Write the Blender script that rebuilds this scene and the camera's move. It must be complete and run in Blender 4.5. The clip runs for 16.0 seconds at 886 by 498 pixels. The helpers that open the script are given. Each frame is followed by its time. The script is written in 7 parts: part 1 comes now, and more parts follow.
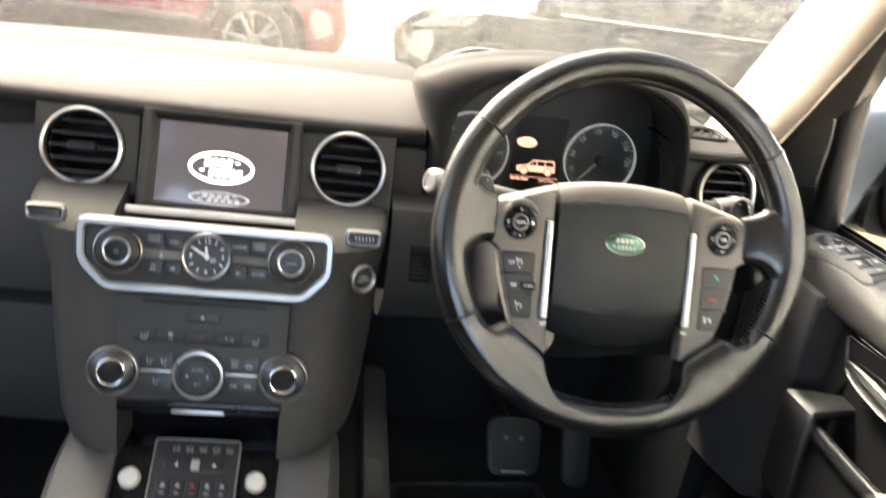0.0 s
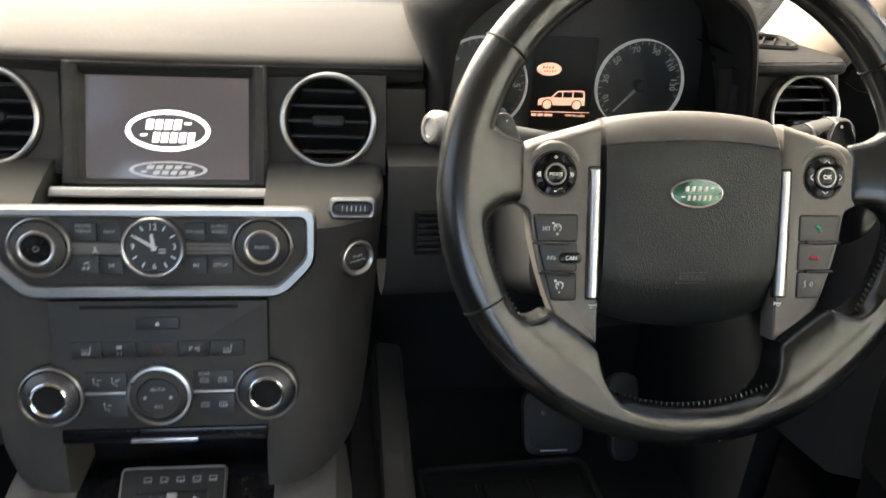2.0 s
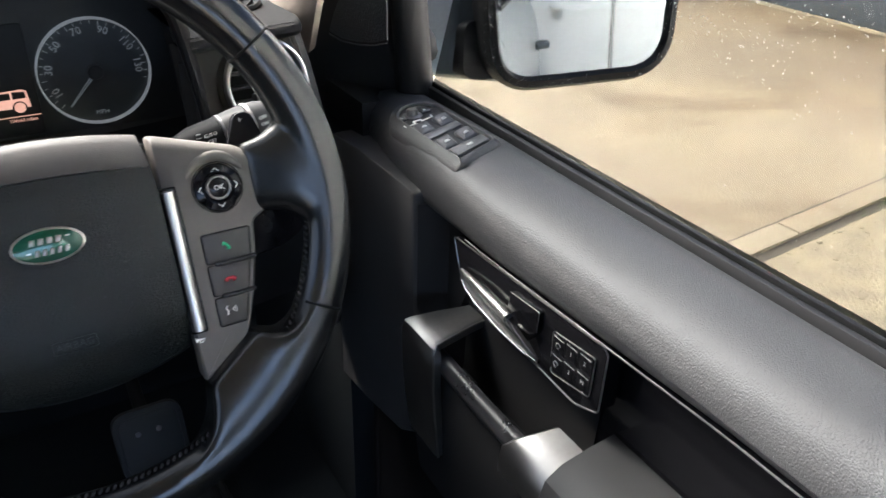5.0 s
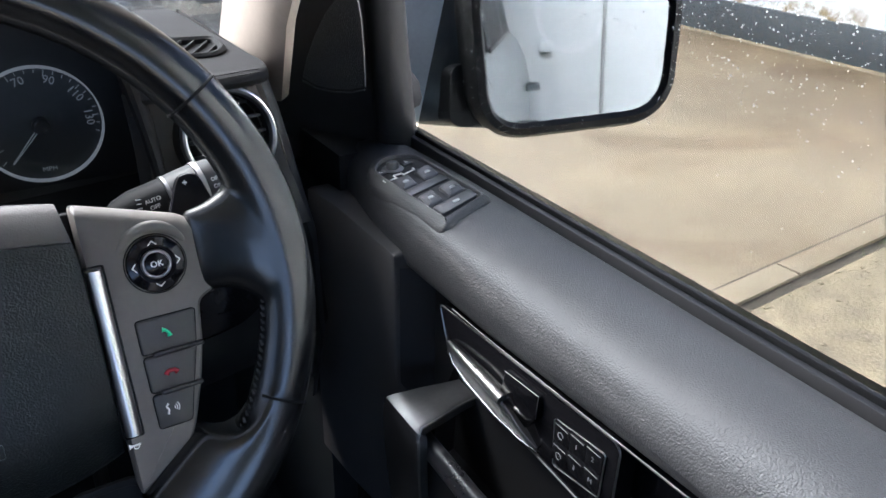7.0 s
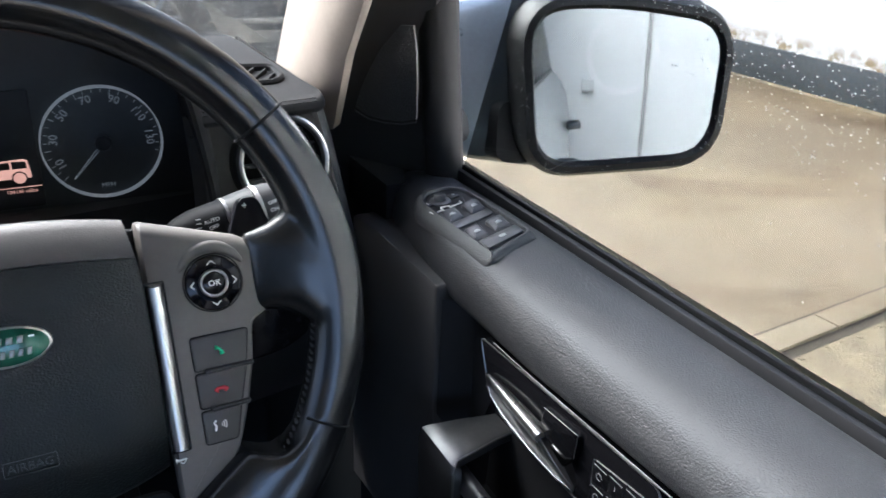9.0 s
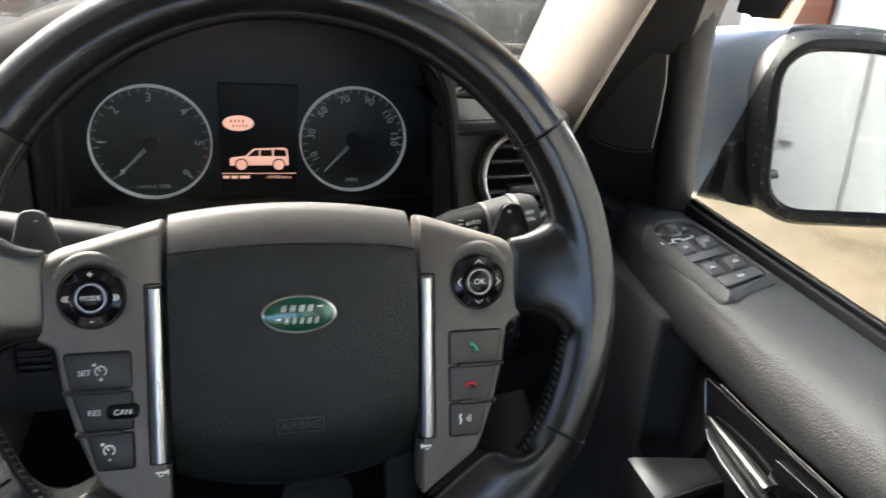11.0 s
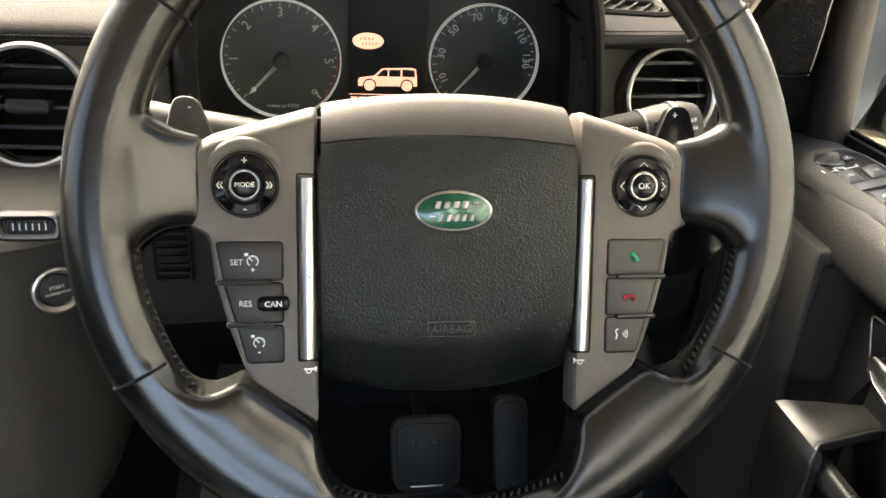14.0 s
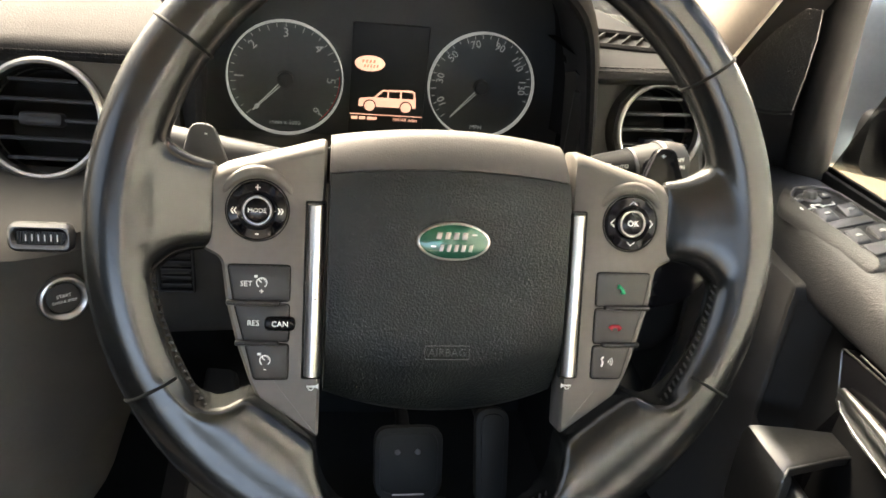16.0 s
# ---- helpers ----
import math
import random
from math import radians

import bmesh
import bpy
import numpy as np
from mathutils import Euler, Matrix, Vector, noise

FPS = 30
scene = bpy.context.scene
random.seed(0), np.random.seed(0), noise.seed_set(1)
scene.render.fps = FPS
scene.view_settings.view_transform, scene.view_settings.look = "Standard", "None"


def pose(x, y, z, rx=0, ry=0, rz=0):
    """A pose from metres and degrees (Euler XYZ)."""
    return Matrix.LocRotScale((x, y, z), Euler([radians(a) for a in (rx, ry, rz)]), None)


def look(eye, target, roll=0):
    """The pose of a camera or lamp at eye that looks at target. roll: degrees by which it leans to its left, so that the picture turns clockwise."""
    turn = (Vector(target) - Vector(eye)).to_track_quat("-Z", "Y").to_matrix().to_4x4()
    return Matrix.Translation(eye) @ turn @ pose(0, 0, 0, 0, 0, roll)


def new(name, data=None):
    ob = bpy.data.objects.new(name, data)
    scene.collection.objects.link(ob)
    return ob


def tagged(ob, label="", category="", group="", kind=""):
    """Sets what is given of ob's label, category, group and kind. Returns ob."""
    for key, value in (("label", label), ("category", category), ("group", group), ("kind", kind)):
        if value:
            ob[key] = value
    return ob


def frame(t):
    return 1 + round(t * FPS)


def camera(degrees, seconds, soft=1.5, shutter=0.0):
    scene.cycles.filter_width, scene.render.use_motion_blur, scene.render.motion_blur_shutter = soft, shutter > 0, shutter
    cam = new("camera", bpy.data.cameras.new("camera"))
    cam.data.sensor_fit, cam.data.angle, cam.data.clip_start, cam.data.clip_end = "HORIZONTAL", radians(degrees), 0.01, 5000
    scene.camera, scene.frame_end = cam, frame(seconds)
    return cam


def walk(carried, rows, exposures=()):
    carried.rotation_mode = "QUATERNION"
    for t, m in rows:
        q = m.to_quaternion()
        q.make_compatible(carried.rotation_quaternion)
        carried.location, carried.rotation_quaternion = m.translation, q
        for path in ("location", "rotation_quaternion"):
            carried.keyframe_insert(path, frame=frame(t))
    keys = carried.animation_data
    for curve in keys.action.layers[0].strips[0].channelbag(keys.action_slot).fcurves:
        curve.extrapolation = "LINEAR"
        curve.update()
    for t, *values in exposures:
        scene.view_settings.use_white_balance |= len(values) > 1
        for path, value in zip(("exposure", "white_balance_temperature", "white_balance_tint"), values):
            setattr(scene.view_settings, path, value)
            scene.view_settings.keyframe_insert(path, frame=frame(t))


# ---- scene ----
cam = camera(60.1, 16.0, soft=1.5, shutter=0.5)
PATH = [
    (0, (0.117, -0.07, 1.449), (0.414, 1.765, 0.71), 8.2),
    (0.5, (0.128, 0.038, 1.454), (0.335, 1.914, 0.793), 3.9),
    (1, (0.15, 0.114, 1.428), (0.367, 1.97, 0.716), 1.3),
    (1.5, (0.161, 0.138, 1.41), (0.406, 1.949, 0.599), 0.8),
    (2, (0.147, 0.105, 1.399), (0.405, 1.883, 0.521), 3.6),
    (2.5, (0.128, 0.059, 1.413), (0.373, 1.834, 0.524), 5.9),
    (3, (0.141, 0.051, 1.413), (0.389, 1.83, 0.533), 3.5),
    (3.5, (0.191, 0.098, 1.419), (0.62, 1.832, 0.518), -1.7),
    (4, (0.246, 0.124, 1.458), (0.849, 1.792, 0.534), 0.2),
    (4.5, (0.336, 0.128, 1.462), (1.194, 1.648, 0.487), 2.5),
    (4.7, (0.371, 0.136, 1.442), (1.274, 1.602, 0.424), 1.9),
    (7, (0.443, 0.213, 1.415), (1.392, 1.712, 0.492), 1.3),
    (7.5, (0.441, 0.212, 1.416), (1.396, 1.719, 0.512), 1.3),
    (8, (0.441, 0.209, 1.419), (1.395, 1.728, 0.533), 1.6),
    (10.5, (0.384, 0.227, 1.413), (1.045, 1.93, 0.599), 5.5),
    (11, (0.367, 0.229, 1.409), (0.903, 1.975, 0.594), 5.4),
    (11.5, (0.355, 0.236, 1.398), (0.826, 1.995, 0.57), 6.6),
    (12, (0.342, 0.246, 1.378), (0.772, 1.99, 0.499), 8.3),
    (12.5, (0.337, 0.247, 1.361), (0.721, 1.974, 0.429), 7.7),
    (13, (0.328, 0.247, 1.359), (0.67, 1.978, 0.417), 6.7),
    (13.5, (0.332, 0.245, 1.363), (0.647, 1.988, 0.435), 5.3),
    (14, (0.336, 0.245, 1.363), (0.645, 1.996, 0.448), 4.1),
    (14.5, (0.337, 0.244, 1.364), (0.647, 1.998, 0.453), 3.7),
    (15, (0.336, 0.245, 1.364), (0.649, 1.998, 0.452), 4.4),
    (15.5, (0.329, 0.246, 1.367), (0.653, 1.999, 0.46), 5.8),
    (16, (0.323, 0.232, 1.384), (0.677, 1.983, 0.484), 6.8),
]
EXPOSURES = [(0.0, 5.07, 7140, 5.8), (0.4, 4.74, 6990, 5.8), (1.0, 4.08, 6940, 5.3), (2.0, 4.54, 7030, 4), (2.6, 4.66, 7030, 4), (4.0, 4.6, 7030, 3), (4.7, 4.15, 6240, 6.5), (7.0, 3.75, 5490, 8.0), (8.2, 3.75, 5490, 8.0), (10.5, 3.81, 5850, 4.5), (12.5, 4.74, 7340, 4.7), (16.0, 4.79, 7440, 5.7)]
walk(cam, [(t, look(eye, target, roll)) for t, eye, target, roll in PATH], EXPOSURES)

XC = -0.008
MIRROR, MIRROR_TURN, MIRROR_SIZE = (1.014, 0.850, 1.2300), -19.2, (0.232, 0.158)

# ---- light ----
world = bpy.data.worlds.new("sky")
scene.world = world
world.use_nodes = True
wn, wl = world.node_tree.nodes, world.node_tree.links
sky = wn.new("ShaderNodeTexSky")
sky.sky_type, sky.sun_disc = "NISHITA", False
sky.sun_elevation, sky.sun_rotation = radians(36), radians(-22)
sky.air_density, sky.dust_density, sky.ozone_density = 0.5, 7.0, 0.4
wl.new(sky.outputs[0], wn["Background"].inputs[0])
wn["Background"].inputs[1].default_value = 0.15
sun = new("sun", bpy.data.lights.new("sun", "SUN"))
sun.data.energy, sun.data.angle, sun.data.color = 1.0, radians(60), (1.0, 0.97, 0.93)
sun.matrix_world = look((-2.5, 6.2, 4.9), (0, 0, 0))


# ---- mesh helpers ----
def part(name, bm, material, parent=None, label="", M=None, sharp=38, **tags):
    if M is not None:
        bm.transform(M)
    bmesh.ops.recalc_face_normals(bm, faces=bm.faces)
    limit = radians(sharp)
    for f in bm.faces:
        f.smooth = True
    for e in bm.edges:
        e.smooth = not (len(e.link_faces) == 2 and e.calc_face_angle(0) > limit)
    me = bpy.data.meshes.new(name)
    bm.to_mesh(me)
    bm.free()
    me.materials.append(material)
    ob = new(name, me)
    ob.parent = parent
    return tagged(ob, label, **tags)


def thing(name, M, label, category, group="", kind=""):
    ob = new(name)
    ob.matrix_world = M
    ob.empty_display_size = 0.02
    return tagged(ob, label, category, group, kind)


def rpoly(pts, r=0.004, n=4):
    """A polygon with its corners rounded."""
    out, k = [], len(pts)
    for i in range(k):
        p, a, b = Vector(pts[i]), Vector(pts[i - 1]), Vector(pts[(i + 1) % k])
        da, db = (a - p), (b - p)
        c = min(r, da.length * 0.45, db.length * 0.45)
        s, e = p + da.normalized() * c, p + db.normalized() * c
        for j in range(n + 1):
            t = j / n
            out.append(s * (1 - t) ** 2 + p * 2 * t * (1 - t) + e * t * t)
    return [(q[0], q[1]) for q in out]


def rect(cx, cy, w, h, r=0.002, n=3):
    return rpoly([(cx - w / 2, cy - h / 2), (cx + w / 2, cy - h / 2), (cx + w / 2, cy + h / 2), (cx - w / 2, cy + h / 2)], r, n)


def oval(cx, cy, a, b, n=40, tilt=0.0):
    c, s = math.cos(tilt), math.sin(tilt)
    return [(cx + a * math.cos(t) * c - b * math.sin(t) * s, cy + a * math.cos(t) * s + b * math.sin(t) * c)
            for t in (2 * math.pi * i / n for i in range(n))]


def loft(bm, rings, closed=True, caps=True):
    rows = [[bm.verts.new(p) for p in ring] for ring in rings]
    n = len(rows[0])
    for a, b in zip(rows, rows[1:]):
        for i in range(n if closed else n - 1):
            j = (i + 1) % n
            bm.faces.new((a[i], a[j], b[j], b[i]))
    if caps and closed:
        bm.faces.new(rows[0][::-1])
        bm.faces.new(rows[-1])
    return bm


def shrink(poly, d):
    """A polygon moved inwards by d (outlines that run anticlockwise)."""
    k, out = len(poly), []
    area = sum(poly[i - 1][0] * poly[i][1] - poly[i][0] * poly[i - 1][1] for i in range(k))
    sign = 1 if area > 0 else -1
    for i in range(k):
        p = Vector(poly[i])
        u, v = p - Vector(poly[i - 1]), Vector(poly[(i + 1) % k]) - p
        m = u.normalized() + v.normalized() if u.length > 1e-9 and v.length > 1e-9 else (u if u.length > v.length else v)
        if m.length < 1e-6:
            m = v
        m.normalize()
        out.append((p.x - m.y * d * sign, p.y + m.x * d * sign))
    return out


def slab(bm, poly, z0, z1, bevel=0.001):
    """A plate with a rounded front edge, between z0 (back) and z1 (front)."""
    rings = [[(x, y, z0) for x, y in poly]]
    for d, h in ((0.0, 1.0), (0.3, 0.3), (1.0, 0.0)):
        rings.append([(x, y, z1 - h * bevel) for x, y in shrink(poly, d * bevel)])
    return loft(bm, rings)


def ring_slab(bm, outer, inner, z0, z1, bevel=0.001):
    """A frame between two outlines with as many points each."""
    so, si = shrink(outer, bevel), shrink(inner, -bevel)
    rows = [[(x, y, z0) for x, y in outer], [(x, y, z1 - bevel) for x, y in outer], [(x, y, z1) for x, y in so],
            [(x, y, z1) for x, y in si], [(x, y, z1 - bevel) for x, y in inner], [(x, y, z0) for x, y in inner],
            [(x, y, z0) for x, y in outer]]
    return loft(bm, rows, True, False)


def lathe(bm, profile, n=40, M=None, caps=True):
    rings = [[(r * math.cos(2 * math.pi * i / n), r * math.sin(2 * math.pi * i / n), z) for i in range(n)] for r, z in profile]
    if M is not None:
        rings = [[M @ Vector(p) for p in ring] for ring in rings]
    return loft(bm, rings, True, caps)


def box(bm, lo, hi, bevel=0.002, seg=2):
    m = Matrix.LocRotScale([(a + b) / 2 for a, b in zip(lo, hi)], None, [b - a for a, b in zip(lo, hi)])
    made = bmesh.ops.create_cube(bm, size=1, matrix=m)
    if bevel:
        es = list({e for v in made["verts"] for e in v.link_edges})
        bmesh.ops.bevel(bm, geom=es, offset=bevel, segments=seg, affect="EDGES", profile=0.6)
    return bm


def tube(bm, pts, r, n=10, flat=1.0, closed=False):
    pts = [Vector(p) for p in pts]
    rings = []
    for i, p in enumerate(pts):
        a = pts[i - 1] if i or closed else p
        b = pts[(i + 1) % len(pts)] if i + 1 < len(pts) or closed else p
        d = (b - a).normalized()
        up = Vector((0, 0, 1)) if abs(d.z) < 0.9 else Vector((0, 1, 0))
        s = d.cross(up).normalized()
        u = s.cross(d)
        rr = r[i] if isinstance(r, (list, tuple)) else r
        rings.append([p + s * rr * math.cos(t) + u * rr * flat * math.sin(t) for t in (2 * math.pi * j / n for j in range(n))])
    if closed:
        rings.append(rings[0])
    return loft(bm, rings, True, not closed)


def arc(cx, cy, r, a0, a1, n=12, z=0.0):
    return [(cx + r * math.cos(radians(a0 + (a1 - a0) * i / n)), cy + r * math.sin(radians(a0 + (a1 - a0) * i / n)), z) for i in range(n + 1)]


GLYPHS = {}


def glyphs(text, size):
    if (text, size) not in GLYPHS:
        cu = bpy.data.curves.new("glyphs", "FONT")
        cu.body, cu.size, cu.align_x, cu.align_y, cu.extrude, cu.resolution_u = text, size, "CENTER", "CENTER", 0.00012, 2
        ob = new("glyphs", cu)
        dg = bpy.context.evaluated_depsgraph_get()
        GLYPHS[text, size] = bpy.data.meshes.new_from_object(ob.evaluated_get(dg))
        bpy.data.objects.remove(ob)
    return GLYPHS[text, size]


def letters(text, size, material, parent, x, y, z, turn=0.0, name="lettering"):
    me = glyphs(text, size).copy()
    me.materials.clear()
    me.materials.append(material)
    ob = new(name, me)
    ob.parent = parent
    ob.matrix_basis = pose(x, y, z, 0, 0, turn)
    return ob


def droplet(bm, p, n, r):
    n = n.normalized()
    s = n.orthogonal().normalized()
    u = n.cross(s)
    top = bm.verts.new(p + n * r * 0.55)
    ring0 = [bm.verts.new(p + (s * math.cos(a) + u * math.sin(a)) * r) for a in (math.pi * k / 3 for k in range(6))]
    ring1 = [bm.verts.new(p + (s * math.cos(a) + u * math.sin(a)) * r * 0.7 + n * r * 0.4) for a in (math.pi * k / 3 for k in range(6))]
    for k in range(6):
        j = (k + 1) % 6
        bm.faces.new((ring0[k], ring0[j], ring1[j], ring1[k]))
        bm.faces.new((ring1[k], ring1[j], top))


# ---- materials ----
def surface(name, colour, rough=0.5, metal=0.0, var=0.12, patch=18.0, grain=0.0, cell=1200.0, kind="noise", spec=0.5, wear=0.06, coat=0.0,
            emit=None, power=0.0, alt=None):
    m = bpy.data.materials.new(name)
    m.use_nodes = True
    n, l = m.node_tree.nodes, m.node_tree.links
    b = n["Principled BSDF"]
    at = n.new("ShaderNodeTexCoord").outputs["Object"]
    big, fine = n.new("ShaderNodeTexNoise"), n.new("ShaderNodeTexNoise")
    big.inputs["Scale"].default_value, big.inputs["Detail"].default_value = patch, 5
    fine.inputs["Scale"].default_value, fine.inputs["Detail"].default_value = patch * 14, 3
    l.new(at, big.inputs["Vector"]), l.new(at, fine.inputs["Vector"])
    add = n.new("ShaderNodeMath")
    add.operation = "MULTIPLY_ADD"
    l.new(fine.outputs["Fac"], add.inputs[0])
    add.inputs[1].default_value = 0.45
    l.new(big.outputs["Fac"], add.inputs[2])
    ramp = n.new("ShaderNodeValToRGB")
    ramp.color_ramp.elements[0].position, ramp.color_ramp.elements[1].position = 0.45, 1.0
    c = Vector(colour)
    other = Vector(alt) if alt else c * (1 + var)
    ramp.color_ramp.elements[0].color, ramp.color_ramp.elements[1].color = (*(c * (1 - var)), 1), (*other, 1)
    l.new(add.outputs[0], ramp.inputs[0])
    l.new(ramp.outputs[0], b.inputs["Base Color"])
    r = n.new("ShaderNodeMapRange")
    r.inputs[1].default_value, r.inputs[2].default_value = 0.3, 1.1
    r.inputs[3].default_value, r.inputs[4].default_value = max(0.0, rough - wear), min(1.0, rough + wear)
    l.new(add.outputs[0], r.inputs[0]), l.new(r.outputs[0], b.inputs["Roughness"])
    b.inputs["Metallic"].default_value, b.inputs["Specular IOR Level"].default_value = metal, spec
    b.inputs["Coat Weight"].default_value, b.inputs["Coat Roughness"].default_value = coat, 0.05
    if grain:
        if kind == "leather":
            t = n.new("ShaderNodeTexVoronoi")
            t.feature = "SMOOTH_F1"
            t.inputs["Scale"].default_value = cell
            warp = n.new("ShaderNodeTexNoise")
            warp.inputs["Scale"].default_value = cell * 0.4
            mixv = n.new("ShaderNodeVectorMath")
            mixv.operation = "MULTIPLY_ADD"
            l.new(warp.outputs["Color"], mixv.inputs[0])
            mixv.inputs[1].default_value = (1.6 / cell,) * 3
            l.new(at, mixv.inputs[2]), l.new(at, warp.inputs["Vector"]), l.new(mixv.outputs[0], t.inputs["Vector"])
            out = t.outputs["Distance"]
        else:
            t = n.new("ShaderNodeTexNoise")
            t.inputs["Scale"].default_value, t.inputs["Detail"].default_value = cell, 4
            l.new(at, t.inputs["Vector"])
            out = t.outputs["Fac"]
        bump = n.new("ShaderNodeBump")
        bump.inputs["Strength"].default_value, bump.inputs["Distance"].default_value = grain, 0.6 / cell
        l.new(out, bump.inputs["Height"]), l.new(bump.outputs[0], b.inputs["Normal"])
    if emit:
        b.inputs["Emission Color"].default_value, b.inputs["Emission Strength"].default_value = (*emit, 1), power
    return m


dash_leather = surface("dash_leather", (0.0188, 0.0185, 0.0188), 0.72, grain=0.35, cell=900, kind="leather", spec=0.03)
stack_plastic = surface("stack_plastic", (0.047, 0.0442, 0.0400), 0.66, grain=0.25, cell=1500, spec=0.12)
panel_plastic = surface("panel_plastic", (0.030, 0.0285, 0.0260), 0.58, grain=0.1, cell=1500, spec=0.4)
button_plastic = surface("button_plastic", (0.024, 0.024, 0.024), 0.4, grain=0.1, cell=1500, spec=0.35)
wheel_trim = surface("wheel_trim", (0.098, 0.090, 0.081), 0.42, grain=0.12, cell=1600, spec=0.35)
pad_leather = surface("pad_leather", (0.0105, 0.0122, 0.0120), 0.42, grain=0.60, cell=920, kind="leather", spec=0.30)
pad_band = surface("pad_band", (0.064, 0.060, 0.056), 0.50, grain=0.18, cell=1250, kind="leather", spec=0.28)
rim_leather = surface("rim_leather", (0.0050, 0.0056, 0.0056), 0.22, var=0.10, patch=40, grain=0.06, cell=900, kind="leather", spec=0.62, wear=0.03)
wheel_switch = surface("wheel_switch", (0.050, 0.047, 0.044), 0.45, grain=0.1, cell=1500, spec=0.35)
thread = surface("thread", (0.03, 0.03, 0.032), 0.6)
chrome = surface("chrome", (0.78, 0.78, 0.77), 0.16, 1.0, wear=0.04)
satin = surface("satin_metal", (0.50, 0.49, 0.47), 0.30, 1.0, wear=0.06, grain=0.05, cell=2500)
satin_dim = surface("satin_dim", (0.31, 0.305, 0.295), 0.32, 1.0, wear=0.06, grain=0.05, cell=2500)
black_gloss = surface("black_gloss", (0.006, 0.006, 0.007), 0.14, wear=0.04, spec=0.22)
frame_grey = surface("frame_grey", (0.17, 0.168, 0.163), 0.34, 1.0, wear=0.06, grain=0.05, cell=2500)
panel_black = surface("panel_black", (0.0035, 0.0035, 0.004), 0.12, wear=0.03, spec=0.14)
black_matt = surface("black_matt", (0.010, 0.010, 0.010), 0.75, grain=0.2, cell=1200, spec=0.15)
dim_red = surface("dim_red", (0.13, 0.016, 0.018), 0.5)
slat_black = surface("slat_black", (0.013, 0.013, 0.014), 0.40, spec=0.28)
dial_face = surface("dial_face", (0.052, 0.058, 0.062), 0.5)
cluster_black = surface("cluster_black", (0.040, 0.042, 0.044), 0.5, spec=0.3)
hood_lining = surface("hood_lining", (0.022, 0.0215, 0.022), 0.55, grain=0.2, cell=1400, spec=0.3)
dial_mark = surface("dial_mark", (0.28, 0.29, 0.29), 0.5, emit=(0.8, 0.85, 0.9), power=0.006)
polished = surface("polished_metal", (0.58, 0.585, 0.60), 0.13, 1.0, wear=0.04)
gunmetal = surface("gunmetal", (0.075, 0.075, 0.078), 0.36, 0.7, wear=0.05)
dark_metal = surface("dark_metal", (0.24, 0.235, 0.23), 0.32, 1.0, wear=0.05)
# silver ring round the dials, with a weak emission added to brighten it
dial_ring = surface("dial_ring", (0.40, 0.41, 0.41), 0.4, emit=(0.9, 0.92, 0.95), power=0.009)
white_mark = surface("white_mark", (0.72, 0.72, 0.70), 0.55)
grey_mark = surface("grey_mark", (0.36, 0.36, 0.355), 0.55)
red_mark = surface("red_mark", (0.42, 0.03, 0.04), 0.5)
green_mark = surface("green_mark", (0.03, 0.45, 0.20), 0.5)
badge_green = surface("badge_green", (0.003, 0.066, 0.038), 0.2, metal=0.3, coat=0.6)
screen_glass = surface("screen_glass", (0.020, 0.018, 0.022), 0.16, emit=(0.34, 0.30, 0.33), power=0.013, wear=0.03)
screen_white = surface("screen_white", (0.8, 0.8, 0.82), 0.4, emit=(0.95, 0.95, 1.0), power=0.20)
emblem_reflection = surface("emblem_reflection", (0.05, 0.05, 0.06), 0.4, emit=(0.7, 0.7, 0.75), power=0.035)
lcd_black = surface("lcd_black", (0.020, 0.021, 0.022), 0.5, spec=0.2)
lcd_orange = surface("lcd_orange", (0.5, 0.4, 0.35), 0.5, emit=(1.0, 0.48, 0.36), power=0.052)
lcd_dark = surface("lcd_dark", (0.05, 0.03, 0.02), 0.5, emit=(0.5, 0.2, 0.12), power=0.09)
cream_cap = surface("cream_cap", (0.62, 0.58, 0.50), 0.5)
console_grey = surface("console_grey", (0.094, 0.087, 0.078), 0.5, grain=0.2, cell=1300)
door_leather = surface("door_leather", (0.0135, 0.0140, 0.0146), 0.47, grain=0.60, cell=980, kind="leather", spec=0.70)
rail_grip = surface("rail_grip", (0.016, 0.016, 0.017), 0.30, grain=0.1, cell=1400, spec=0.6)
door_plastic = surface("door_plastic", (0.016, 0.016, 0.0163), 0.55, grain=0.15, cell=1400, spec=0.28)
grille_grey = surface("grille_grey", (0.050, 0.048, 0.046), 0.65, grain=0.5, cell=2400, kind="leather", spec=0.25)
switch_grey = surface("switch_grey", (0.045, 0.045, 0.046), 0.4, grain=0.1, cell=1500)
pedal_rubber = surface("pedal_rubber", (0.0075, 0.0088, 0.009), 0.6, spec=0.3)
rubber = surface("rubber", (0.008, 0.008, 0.0085), 0.45, spec=0.3)
pillar_cloth = surface("pillar_cloth", (0.20, 0.170, 0.138), 0.85, grain=0.5, cell=1600, spec=0.2)
roof_cloth = surface("roof_cloth", (0.55, 0.50, 0.43), 0.9, grain=0.5, cell=1400, spec=0.2)
carpet = surface("carpet", (0.013, 0.0145, 0.015), 0.95, grain=0.9, cell=700, spec=0.05)
silver_paint = surface("silver_paint", (0.105, 0.122, 0.138), 0.30, metal=0.6, coat=0.5)
red_paint = surface("red_paint", (0.50, 0.018, 0.03), 0.35, coat=0.25)
dark_paint = surface("dark_paint", (0.022, 0.024, 0.026), 0.30, coat=0.3)
alloy = surface("alloy", (0.6, 0.6, 0.6), 0.3, metal=0.8)
tyre_rubber = surface("tyre_rubber", (0.02, 0.02, 0.02), 0.8, grain=0.4, cell=200)
